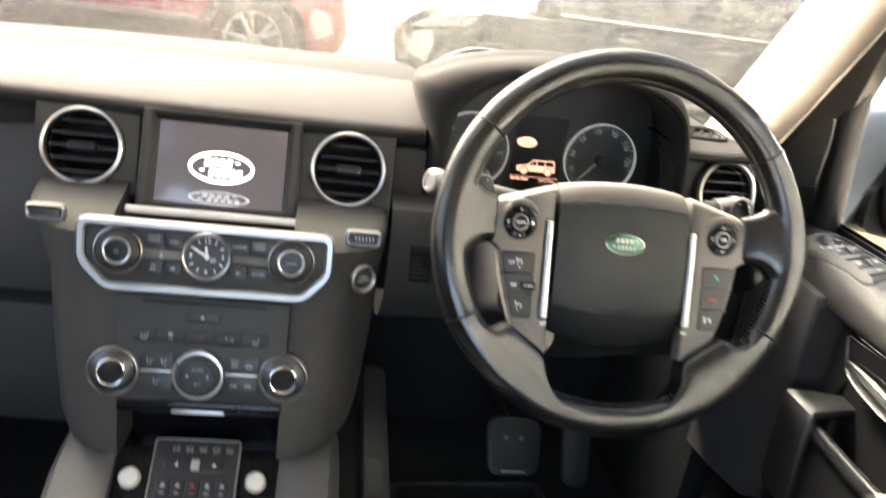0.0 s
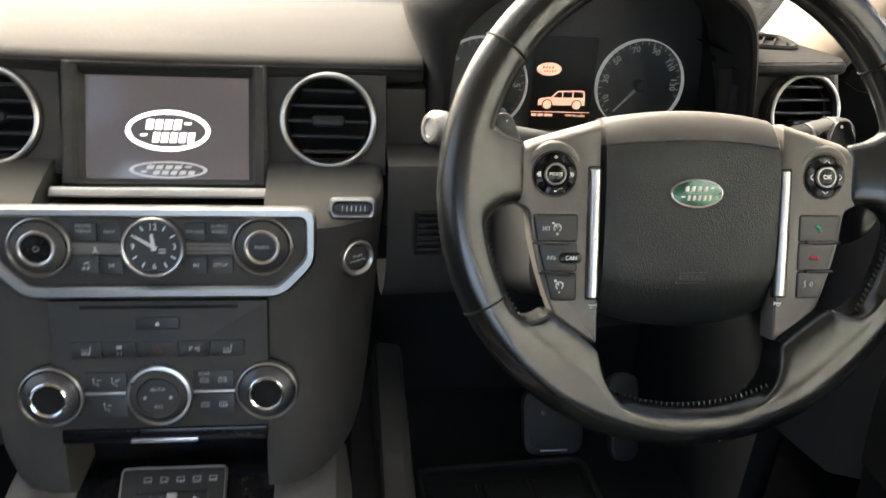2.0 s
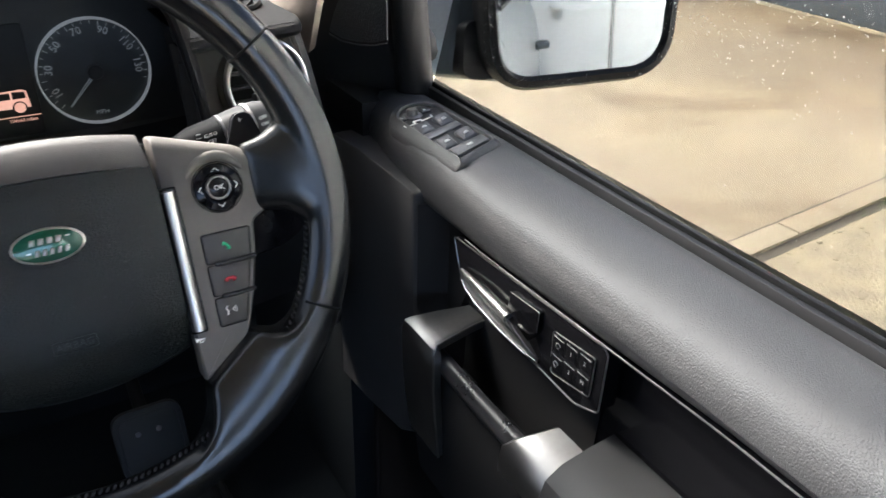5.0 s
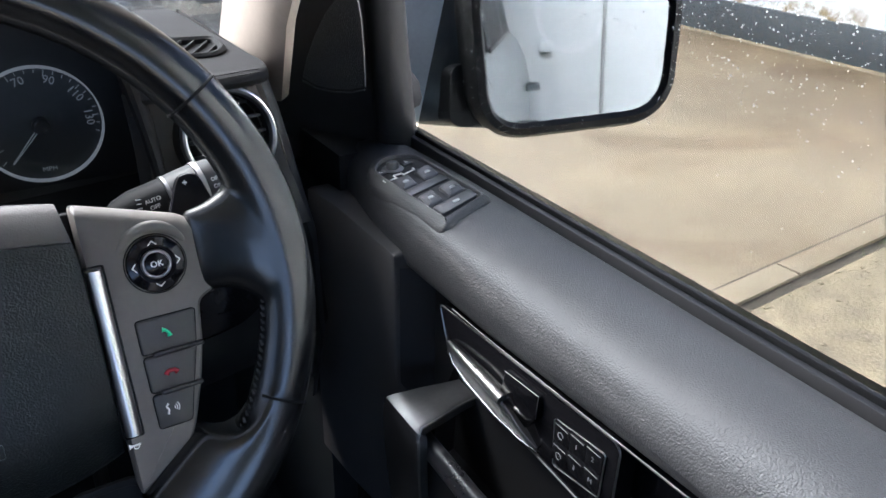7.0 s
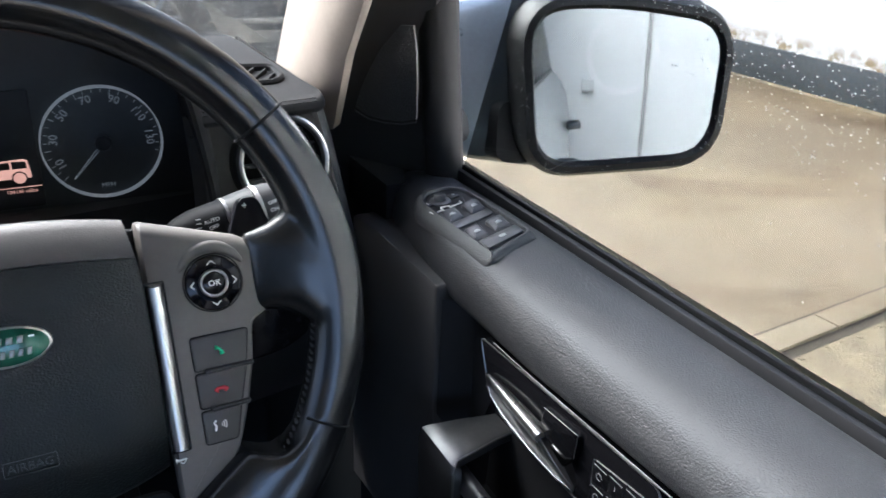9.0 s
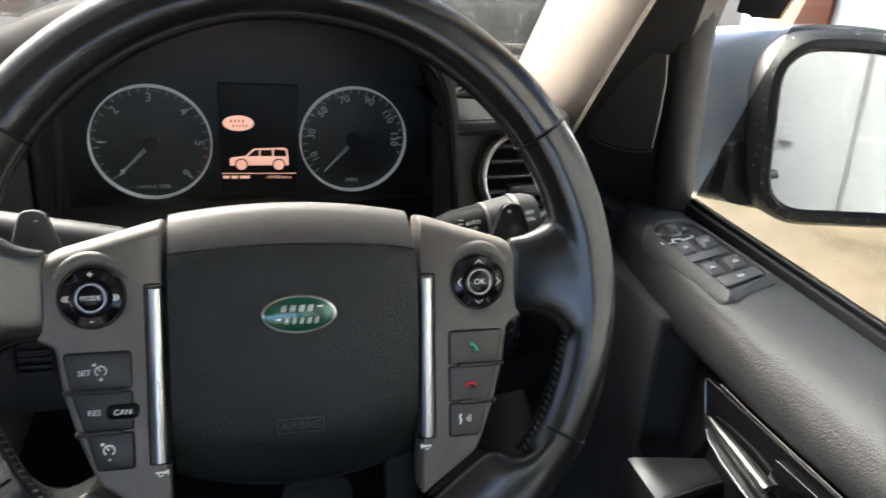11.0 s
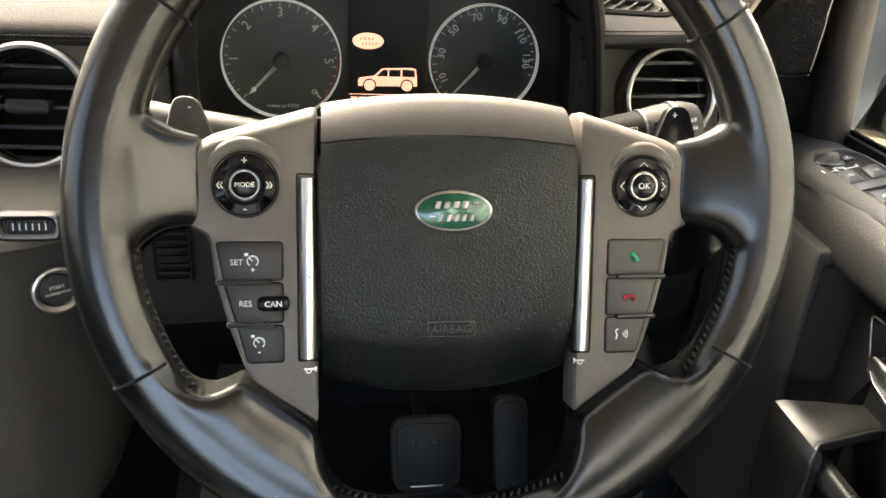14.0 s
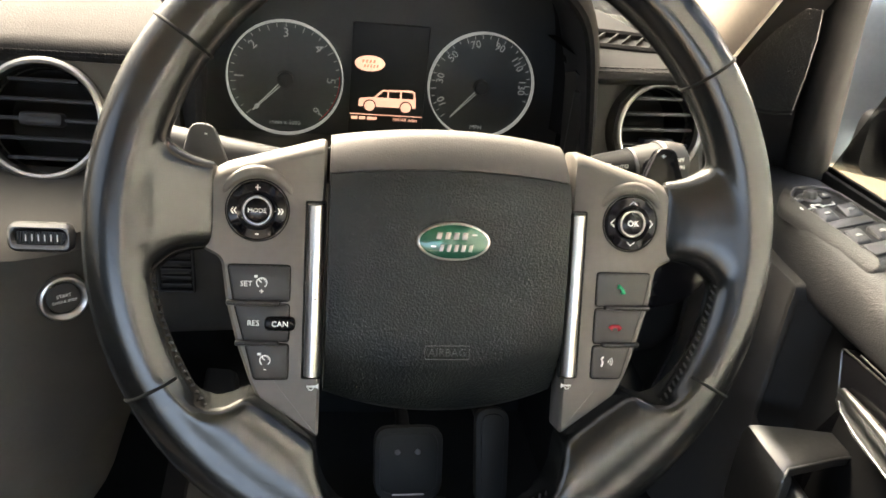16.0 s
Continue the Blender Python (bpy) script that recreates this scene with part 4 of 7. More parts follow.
# ---- steering column with stalks ----
column = thing("steering_column", pose(0.4022, 0.6010, 1.1995, 69), "black steering column shroud with two control stalks", "steering column")
bm = bmesh.new()
rings = []
for z, w, y0, y1 in ((-0.045, 0.085, -0.060, 0.030), (-0.06, 0.108, -0.085, 0.034), (-0.12, 0.112, -0.092, 0.036), (-0.30, 0.116, -0.10, 0.036)):
    rings.append([(x, y, z) for x, y in rpoly([(-w, y0), (w, y0), (w, y1), (-w, y1)], 0.02, 4)])
loft(bm, rings)
part("shroud", bm, door_plastic, column)
bm = bmesh.new()
tube(bm, [(-0.04, 0.020, -0.062), (-0.10, 0.036, -0.062), (-0.150, 0.043, -0.064), (-0.178, 0.048, -0.062)], [0.010, 0.0115, 0.0125, 0.0125], 16)
stalk = part("stalk", bm, button_plastic, column, "black indicator stalk")
bm = bmesh.new()
lathe(bm, [(0.0115, 0.0), (0.0135, 0.003), (0.0135, 0.012), (0.011, 0.016), (0.0075, 0.0165), (0.007, 0.015), (0.0001, 0.015)], 28, Matrix.Translation((-0.176, 0.0475, -0.062)) @ Matrix.Rotation(radians(-62), 4, "Y"), False)
part("stalk_cap", bm, satin, stalk, "silver end cap")
for x in (-0.126, -0.116):
    bm = bmesh.new()
    slab(bm, [(x - 0.004, 0.0), (x, 0.004), (x, 0.002), (x + 0.004, 0.002), (x + 0.004, -0.002), (x, -0.002), (x, -0.004)], 0, 0.0004, 0.0001)
    part("arrow_symbol", bm, white_mark, stalk, M=Matrix.Translation((0.0, 0.0405, -0.0495)) @ Matrix.Rotation(radians(8), 4, "Z"))
bm = bmesh.new()
tube(bm, [(0.05, 0.032, -0.068), (0.094, 0.0430, -0.071), (0.102, 0.0448, -0.0705), (0.112, 0.0468, -0.0705), (0.132, 0.0500, -0.0715)], [0.004, 0.0055, 0.0100, 0.0125, 0.0138], 18)
stalk = part("stalk", bm, black_matt, column, "black wiper stalk with white markings")
bm = bmesh.new()
tube(bm, [(0.1322, 0.0500, -0.0715), (0.1342, 0.0503, -0.0716)], [0.0146, 0.0146], 20)
part("stalk_ring", bm, satin_dim, stalk, "satin metal ring")
bm = bmesh.new()
tube(bm, [(0.1344, 0.0503, -0.0716), (0.143, 0.0518, -0.072), (0.1525, 0.0533, -0.0722)], [0.0143, 0.0152, 0.0158], 20)
part("wash_switch", bm, panel_plastic, stalk, "dark grey sleeve")
bm = bmesh.new()
slab(bm, rpoly([(0.1365, 0.0425), (0.1500, 0.0435), (0.1510, 0.0590), (0.1370, 0.0565)], 0.003), -0.066, -0.0562, 0.0008)
part("wash_button", bm, black_gloss, stalk, "gloss black button")
bm = bmesh.new()
tube(bm, [(0.1526, 0.0534, -0.0722), (0.1558, 0.0539, -0.0724)], [0.0166, 0.0166], 24)
part("stalk_ring", bm, satin, stalk, "satin metal ring")
bm = bmesh.new()
tube(bm, [(0.1560, 0.0540, -0.0724), (0.163, 0.0551, -0.0730), (0.170, 0.0562, -0.0736), (0.172, 0.0565, -0.0738)], [0.0158, 0.0156, 0.0135, 0.0100], 20)
part("stalk_tip", bm, button_plastic, stalk)
for text, x, y in (("AUTO", 0.1222, 0.0512), ("OFF", 0.1228, 0.0468), ("OFF", 0.1622, 0.0575), ("ON", 0.1630, 0.0528)):
    letters(text, 0.0036, white_mark, stalk, x, y, -0.0570 if x < 0.15 else -0.0568, 10)
for k in range(5):
    bm = bmesh.new()
    box(bm, (0.1125, 0.0420 + k * 0.0027, -0.0590), (0.1155, 0.0424 + k * 0.0027, -0.0572), 0)
    part("tick", bm, white_mark, stalk)

stalk.location = (-0.003, -0.0060, 0.0)

# ---- dashboard ----
def bow(x):
    return (0.815 if x < 0.4 else 0.775) + 0.15 * (x - XC) ** 2


dash = thing("dashboard", pose(0, 0, 0), "taupe-grey leather dashboard with stitched front edge", "dashboard")
TOP = [(0.060, -0.018), (0.030, -0.011), (0.010, -0.010), (0.003, -0.008), (0.0005, -0.004), (0.0, 0.0), (0.001, 0.004), (0.005, 0.0085), (0.014, 0.0125), (0.040, 0.0205), (0.080, 0.031), (0.120, 0.039), (0.165, 0.045), (0.210, 0.0475), (0.270, 0.045), (0.340, 0.036), (0.410, 0.020), (0.50, -0.02), (0.54, -0.07)]


END = [(0.05, -0.0125), (0.012, -0.0125), (0.005, -0.0118), (0.0015, -0.0095), (0.0, -0.0065), (0.0012, -0.0035), (0.0045, -0.0008), (0.010, 0.0008), (0.022, 0.0014), (0.08, -0.001), (0.18, -0.003), (0.28, -0.004), (0.40, -0.010), (0.46, -0.04)]


def top_rings(x0, x1, n, end=None):
    rings = []
    for i in range(n + 1):
        x = x0 + (x1 - x0) * i / n
        k, pull = 1.0, 0.0
        if end is not None and x > end:
            t = (x - end) / (x1 - end)
            k, pull = math.sqrt(max(0.0, 1 - t * t)) * 0.75 + 0.25, 0.045 * t * t
        drop = 0.10 * (x - XC) ** 2
        rings.append([(x, bow(x) + y + pull, 1.2290 + (z if z < 0 else z * k) - drop * max(0.0, min(1.0, y / 0.3))) for y, z in TOP])
    return rings


bm = bmesh.new()
loft(bm, top_rings(-0.78, 0.222, 40), False, False)
part("top_pad", bm, dash_leather, dash, "wide taupe-grey leather top pad")
bm = bmesh.new()
rings = []
for i in range(27):
    x = 0.545 + 0.117 * (1 - (1 - i / 26) ** 2)
    f = max(0.0, (x - 0.638) / 0.0241)
    back = 0.020 * (1 - math.sqrt(max(0.0, 1 - f * f)))
    rings.append([(x, bow(min(x, 0.638)) - 0.010 + y * max(0.05, 1 - back * 1.5) + back, 1.249 + z) for y, z in END])
loft(bm, rings, False, False)
part("top_pad_end", bm, dash_leather, dash, "rounded leather end of the dashboard top")
for x0, x1, base in ((-0.78, 0.218, 1.2290), (0.545, 0.650, 1.2475)):
    for dz, dy in ((0.0035, -0.0006), (0.0005, -0.0009)):
        bm = bmesh.new()
        n = int((x1 - x0) / 0.0045)
        for i in range(n):
            x = x0 + (x1 - x0) * i / n
            out = 0.020 * (1 - math.sqrt(max(0.0, 1 - max(0.0, (x - 0.638) / 0.0241) ** 2))) - 0.010 if x > 0.5 else 0.0
            box(bm, (x, bow(min(x, 0.638)) + dy + out + (0.0010 if x > 0.5 else 0.0), base + dz), (x + 0.0032, bow(min(x, 0.638)) + dy + out + 0.003, base + 0.0009 + dz), 0)
        part("stitching", bm, dash_leather, dash, kind="stuff")

bm = bmesh.new()
box(bm, (-0.80, 0.838, 1.190), (0.215, 0.880, 1.226), 0)
part("shadow_gap", bm, black_matt, dash)
# instrument hood
INNER = [(0.243, 1.150), (0.246, 1.193), (0.251, 1.252), (0.264, 1.278), (0.293, 1.302), (0.335, 1.317), (0.384, 1.3225), (0.430, 1.322), (0.470, 1.317), (0.502, 1.305), (0.525, 1.286), (0.537, 1.255), (0.549, 1.185), (0.551, 1.150)]
OUTER = [(0.222, 1.200), (0.222, 1.235), (0.206, 1.290), (0.224, 1.309), (0.262, 1.326), (0.318, 1.338), (0.378, 1.343), (0.432, 1.342), (0.480, 1.336), (0.515, 1.323), (0.541, 1.302), (0.556, 1.262), (0.564, 1.200), (0.566, 1.165)]


def smooth_line(pts, n=48):
    pts = [Vector(p) for p in pts]
    out = []
    k = len(pts) - 1
    for i in range(n + 1):
        f = i / n * k
        j = min(int(f), k - 1)
        t = f - j
        p0, p1, p2, p3 = pts[max(j - 1, 0)], pts[j], pts[j + 1], pts[min(j + 2, k)]
        out.append(0.5 * (2 * p1 + (p2 - p0) * t + (2 * p0 - 5 * p1 + 4 * p2 - p3) * t * t + (3 * p1 - p0 - 3 * p2 + p3) * t ** 3))
    return out


inn, outl = smooth_line(INNER), smooth_line(OUTER)
rings = []
for f, y, dz in ((0.0, 0.812, 0.0), (0.08, 0.8068, 0.001), (0.25, 0.806, 0.001), (0.45, 0.811, 0.0015), (0.65, 0.8195, 0.0015), (0.85, 0.834, 0.001), (1.0, 0.852, 0.0)):
    rings.append([(a.lerp(b, f)[0], y, a.lerp(b, f)[1] + dz) for a, b in zip(inn, outl)])
for y, dz, k in ((0.90, -0.004, 1.0), (0.96, -0.012, 0.98), (1.04, -0.030, 0.95), (1.10, -0.055, 0.92)):
    rings.append([(0.39 + (p[0] - 0.39) * k, y, p[1] + dz) for p in outl])
bm = bmesh.new()
loft(bm, rings, False, False)
# right leg of the hood split off; black colour stands for the shade there
leg = bm.copy()
for b, keep in ((bm, False), (leg, True)):
    gone = []
    for f in b.faces:
        c = f.calc_center_median()
        if (c.x > 0.518 and c.z < 1.298 and c.y < (0.817 if c.z > 1.27 else 0.87)) != keep:
            gone.append(f)
    bmesh.ops.delete(b, geom=gone, context="FACES")
part("hood", bm, dash_leather, dash, "leather-covered hood over the instruments", sharp=50)
part("hood_leg", leg, black_matt, dash, "inner edge of the hood, its shade put into matt black", sharp=50)
# lighter strip painted in for the light on the hood's inner edge
bm = bmesh.new()
loft(bm, [[(0.543, 0.842, z0), (0.556, 0.838, z0), (0.558, 0.846, z0), (0.545, 0.850, z0)] for z0 in (1.150, 1.2225)])
part("lit_hood_edge", bm, stack_plastic, dash, "narrow taupe strip standing for the lit inner edge of the hood")
rings = []
for y, k in ((0.8125, 1.0), (0.84, 1.0), (0.90, 1.0), (0.955, 0.99)):
    g = (y - 0.233) / (0.81 - 0.233)
    s = 1 + (g - 1) * 0.55
    rings.append([(0.395 + (p[0] - 0.395) * s * k, y, 1.24 + (p[1] - 1.24) * (1 - 0.10 * (y - 0.81) / 0.145)) for p in inn])
bm = bmesh.new()
loft(bm, rings, False, False)
part("hood_lining", bm, hood_lining, dash, "black lining inside the hood")

# instrument cluster
cluster = thing("instrument_cluster", pose(0, 0.950, 0, 90), "dark instrument cluster with two dials and a small display", "instrument cluster")
bm = bmesh.new()
slab(bm, rpoly([(0.212, 1.09), (0.574, 1.09), (0.568, 1.26), (0.546, 1.302), (0.50, 1.326), (0.28, 1.326), (0.235, 1.302), (0.214, 1.26)], 0.02), -0.012, -0.004, 0.001)
part("back_panel", bm, cluster_black, cluster)
for k, (cx, cz, r, label) in enumerate(((0.3005, 1.1885, 0.0535, "rev counter"), (0.4865, 1.1930, 0.0520, "speedometer"))):
    T = Matrix.Translation((cx, cz, 0))
    bm = bmesh.new()
    lathe(bm, [(r, -0.006), (r, 0.004), (r - 0.0006, 0.0050), (r - 0.0012, 0.004), (r - 0.0012, -0.006)], 72, T, False)
    dial = part("dial", bm, dial_ring, cluster, "round " + label + " with a thin silver ring")
    bm = bmesh.new()
    lathe(bm, [(r - 0.0014, -0.004), (r - 0.0014, -0.002), (0.0001, -0.0018)], 72, T)
    part("dial_face", bm, dial_face, dial)
    if k == 0:
        marks, minor, a0, a1 = [("1", 180), ("2", 135), ("3", 90), ("4", 45), ("5", 0), ("6", -45)], 29, 225, -45
    else:
        marks, minor, a0, a1 = [("10", 205), ("30", 172), ("50", 138), ("70", 104), ("90", 70), ("110", 36), ("130", 2)], 27, 222, -15
    for text, a in marks:
        rr = r * 0.78
        letters(text, 0.0118 if k == 0 else 0.0102, dial_mark, dial, cx + rr * math.cos(radians(a)), cz + rr * math.sin(radians(a)), -0.0012, a - 90)
    bm = bmesh.new()
    for i in range(minor):
        a = radians(a0 + (a1 - a0) * i / (minor - 1))
        l = 0.0050 if i % 4 == 0 else 0.003
        p, q = Vector((math.cos(a), math.sin(a), 0)), Vector((-math.sin(a), math.cos(a), 0)) * 0.00035
        b0, b1 = p * (r - 0.0032), p * (r - 0.0032 - l)
        loft(bm, [[T @ (v + Vector((0, 0, z))) for v in (b0 - q, b0 + q, b1 + q, b1 - q)] for z in (-0.0016, -0.0012)])
    part("scale", bm, dial_mark, dial, kind="stuff")
    a = radians(226 if k == 0 else 228)
    d, q = Vector((math.cos(a), math.sin(a), 0)), Vector((-math.sin(a), math.cos(a), 0))
    bm = bmesh.new()
    for e in (-1, 1):
        tube(bm, [T @ (d * 0.008 + q * 0.0011 * e + Vector((0, 0, 0.003))), T @ (d * (r * 0.80) + q * 0.0004 * e + Vector((0, 0, 0.003)))], 0.0004, 6)
    if k == 0:
        lathe(bm, [(0.0022, 0.0022), (0.0022, 0.0038), (0.0005, 0.0040)], 16, T @ Matrix.Translation(d * r * 0.70))
    part("needle", bm, dial_mark, dial)
    bm = bmesh.new()
    lathe(bm, [(0.0072, -0.002), (0.0072, 0.005), (0.0055, 0.0070), (0.0001, 0.0075)], 28, T)
    part("needle_hub", bm, cluster_black, dial)
    letters("r/min x 1000" if k == 0 else "MPH", 0.0056 if k == 0 else 0.0062, dial_mark, dial, cx, cz - r * 0.80, -0.0012)
bm = bmesh.new()
tube(bm, arc(0.3005, 1.1885, 0.0500, -50, 5, 14, -0.0012), 0.0004, 6)
part("red_line", bm, red_mark, cluster)
bm = bmesh.new()
slab(bm, rect(0.3965, 1.192, 0.072, 0.106, 0.002), -0.006, -0.001, 0.0006)
lcd = part("display", bm, lcd_black, cluster, "small colour display showing a car symbol")
bm = bmesh.new()
slab(bm, oval(0.378, 1.2080, 0.0142, 0.0074), -0.0012, -0.0006, 0.0001)
part("oval_symbol", bm, lcd_orange, lcd)
for y, x0, x1, n in ((1.2101, -0.0080, 0.0060, 4), (1.2057, -0.0060, 0.0088, 5)):
    w = (x1 - x0) / n
    for k in range(n):
        bm = bmesh.new()
        xa = 0.378 + x0 + k * w
        slab(bm, [(xa + 0.0003, y - 0.0014), (xa + w - 0.0012, y - 0.0014), (xa + w - 0.0006, y + 0.0014), (xa + 0.0009, y + 0.0014)], -0.0008, -0.0003, 0.00005)
        part("symbol_bar", bm, lcd_dark, lcd)
cxx, czz = 0.3975, 1.1630
body_side = [(-0.0280, 0.0035), (-0.0282, 0.0095), (-0.0265, 0.0115), (-0.0135, 0.0132), (-0.0060, 0.0205), (0.0220, 0.0215), (0.0255, 0.0200), (0.0268, 0.0110), (0.0272, 0.0040)]
bm = bmesh.new()
slab(bm, [(cxx + x, czz + z) for x, z in body_side], -0.0012, -0.0006, 0.0001)
part("car_symbol", bm, lcd_orange, lcd, "orange-pink car symbol")
for q in ([(-0.0115, 0.0130), (-0.0050, 0.0192), (-0.0010, 0.0192), (-0.0010, 0.0130)], [(0.0004, 0.0130), (0.0004, 0.0192), (0.0110, 0.0195), (0.0112, 0.0130)], [(0.0128, 0.0130), (0.0128, 0.0200), (0.0240, 0.0192), (0.0245, 0.0130)]):
    bm = bmesh.new()
    slab(bm, [(cxx + x, czz + z) for x, z in q], -0.0008, -0.0003, 0.0001)
    part("symbol_window", bm, lcd_black, lcd)
for x in (-0.0175, 0.0175):
    for r, m, z in ((0.0062, lcd_black, -0.0002), (0.0050, lcd_orange, 0.0001)):
        bm = bmesh.new()
        slab(bm, oval(cxx + x, czz + 0.0045, r, r, 24), -0.0010, z, 0.0001)
        part("symbol_wheel", bm, m, lcd)
bm = bmesh.new()
box(bm, (0.3615, 1.1583, -0.0012), (0.4315, 1.1590, -0.0006), 0)
part("display_line", bm, lcd_orange, lcd)
for x, w in ((0.3660, 0.006), (0.3735, 0.006), (0.3830, 0.0095)):
    bm = bmesh.new()
    box(bm, (x - w / 2, 1.1535, -0.0012), (x + w / 2, 1.1563, -0.0006), 0)
    part("date_bar", bm, lcd_orange, lcd)
letters("104160 miles", 0.0046, lcd_orange, lcd, 0.4150, 1.1549, -0.0006)
bm = bmesh.new()
loft(bm, [[(x, z0, d) for x in (0.235, 0.30, 0.40, 0.50, 0.56)] for z0, d in ((1.135, -0.004), (1.130, 0.02), (1.124, 0.06), (1.112, 0.11), (1.06, 0.12))], False, False)
part("lower_trim", bm, panel_plastic, cluster, "dark sloping trim below the dials")

# knee panel either side of the column
def panel_loft(rows, xs_n=14):
    rings = []
    for z, y, x0, x1 in rows:
        rings.append([(x0 + (x1 - x0) * i / xs_n, y + 0.15 * ((x0 + (x1 - x0) * i / xs_n) - XC) ** 2, z) for i in range(xs_n + 1)])
    b = bmesh.new()
    loft(b, rings, False, False)
    return b


part("knee_panel", panel_loft([(1.158, 0.86, 0.188, 0.42), (1.160, 0.790, 0.188, 0.42), (1.155, 0.765, 0.188, 0.42), (1.140, 0.757, 0.188, 0.42), (1.085, 0.753, 0.188, 0.42), (1.065, 0.757, 0.188, 0.42), (1.040, 0.768, 0.188, 0.42), (1.015, 0.788, 0.188, 0.42), (0.985, 0.825, 0.188, 0.42), (0.965, 0.87, 0.188, 0.42), (0.955, 0.97, 0.188, 0.42)]), stack_plastic, dash, "dark taupe knee panel below the instruments")
part("knee_panel", panel_loft([(1.150, 0.86, 0.42, 0.672), (1.152, 0.800, 0.42, 0.673), (1.140, 0.775, 0.42, 0.678), (1.05, 0.760, 0.42, 0.694), (0.98, 0.770, 0.42, 0.704), (0.94, 0.80, 0.42, 0.704), (0.93, 0.95, 0.42, 0.704)]), black_matt, dash, "black panel beside the steering column")
bm = bmesh.new()
box(bm, (0.186, 0.824, 1.07), (0.226, 0.99, 1.214), 0.004)
part("side_block", bm, stack_plastic, dash)
grill = rect(0.2275, 1.092, 0.028, 0.046, 0.003)
bm = bmesh.new()
ring_slab(bm, grill, rect(0.2275, 1.092, 0.023, 0.041, 0.002), 0, 0.003, 0.001)
gr = part("speaker_grille", bm, door_plastic, dash, "small slotted black grille", M=pose(0, 0.7605, 0, 90))
for k in range(6):
    bm = bmesh.new()
    box(bm, (0.2165, 0.7585, 1.0745 + k * 0.0065), (0.2385, 0.7625, 1.0775 + k * 0.0065), 0.001)
    part("slat", bm, door_plastic, gr)
bm = bmesh.new()
box(bm, (0.214, 0.762, 1.070), (0.240, 0.766, 1.114), 0)
part("grille_back", bm, black_matt, gr)
# the dashboard end
rings = []
for z, x, y in ((1.240, 0.6600, 0.850), (1.20, 0.670, 0.846), (1.15, 0.680, 0.842), (1.08, 0.6925, 0.832), (0.98, 0.690, 0.82), (0.90, 0.680, 0.83)):
    rings.append([(x - 0.006, y - 0.001, z), (x + 0.001, y + 0.004, z), (x + 0.010, y + 0.03, z), (x + 0.014, y + 0.09, z), (x + 0.014, y + 0.35, z)])
bm = bmesh.new()
loft(bm, rings, False, False)
part("end_panel", bm, door_plastic, dash, "smooth dark end of the dashboard")
# demister grille on top
dg_M = pose(0.619, 0.935, 1.2500, 1, 0, -10)
dem = thing("demister_vent", dg_M, "slatted demister vent in the dashboard top", "air vent")
bm = bmesh.new()
outer_q = rpoly([(-0.060, -0.036), (0.022, -0.036), (0.034, -0.012), (0.030, 0.036), (-0.060, 0.036)], 0.014, 5)
inner_q = shrink(outer_q, 0.007)
ring_slab(bm, outer_q, inner_q, -0.02, 0.003, 0.0025)
part("frame", bm, dash_leather, dem)
bm = bmesh.new()
slab(bm, inner_q, -0.03, -0.014, 0.0005)
part("duct", bm, black_matt, dem)
for k in range(6):
    bm = bmesh.new()
    box(bm, (-0.048 + k * 0.0145, -0.032, -0.010), (-0.0455 + k * 0.0145, 0.032, 0.001), 0.0006)
    part("slat", bm, dash_leather, dem, M=Matrix.Rotation(radians(-22), 4, "Z") @ Matrix.Scale(0.84, 4))


# round air vents
def vent_plate(M, x0, x1, y0, y1, r, parent, label, flare=0.0):
    """A flat panel with a round hole for a vent."""
    n = 64
    angles = [2 * math.pi * i / n for i in range(n)]
    for cx, cy in ((x0, y0), (x1, y0), (x1, y1), (x0, y1)):
        a = math.atan2(cy, cx) % (2 * math.pi)
        k = min(range(n), key=lambda i: abs(angles[i] - a))
        angles[k] = a
    rim, hole = [], []
    for a in angles:
        c, s = math.cos(a), math.sin(a)
        f = min((x1 if c > 0 else x0) / c if abs(c) > 1e-6 else 9, (y1 if s > 0 else y0) / s if abs(s) > 1e-6 else 9)
        rim.append((c * f - flare * s * f * (c * f > x1 - 0.001), s * f))
        hole.append((c * r, s * r))
    b = bmesh.new()
    loft(b, [[(x, y, -0.05) for x, y in rim], [(x, y, -0.004) for x, y in rim], [(x * 0.985, y * 0.985, -0.001) for x, y in rim], [(x, y, -0.001) for x, y in hole], [(x, y, -0.05) for x, y in hole]], True, False)
    return part("vent_panel", b, stack_plastic, parent, label, M=M)


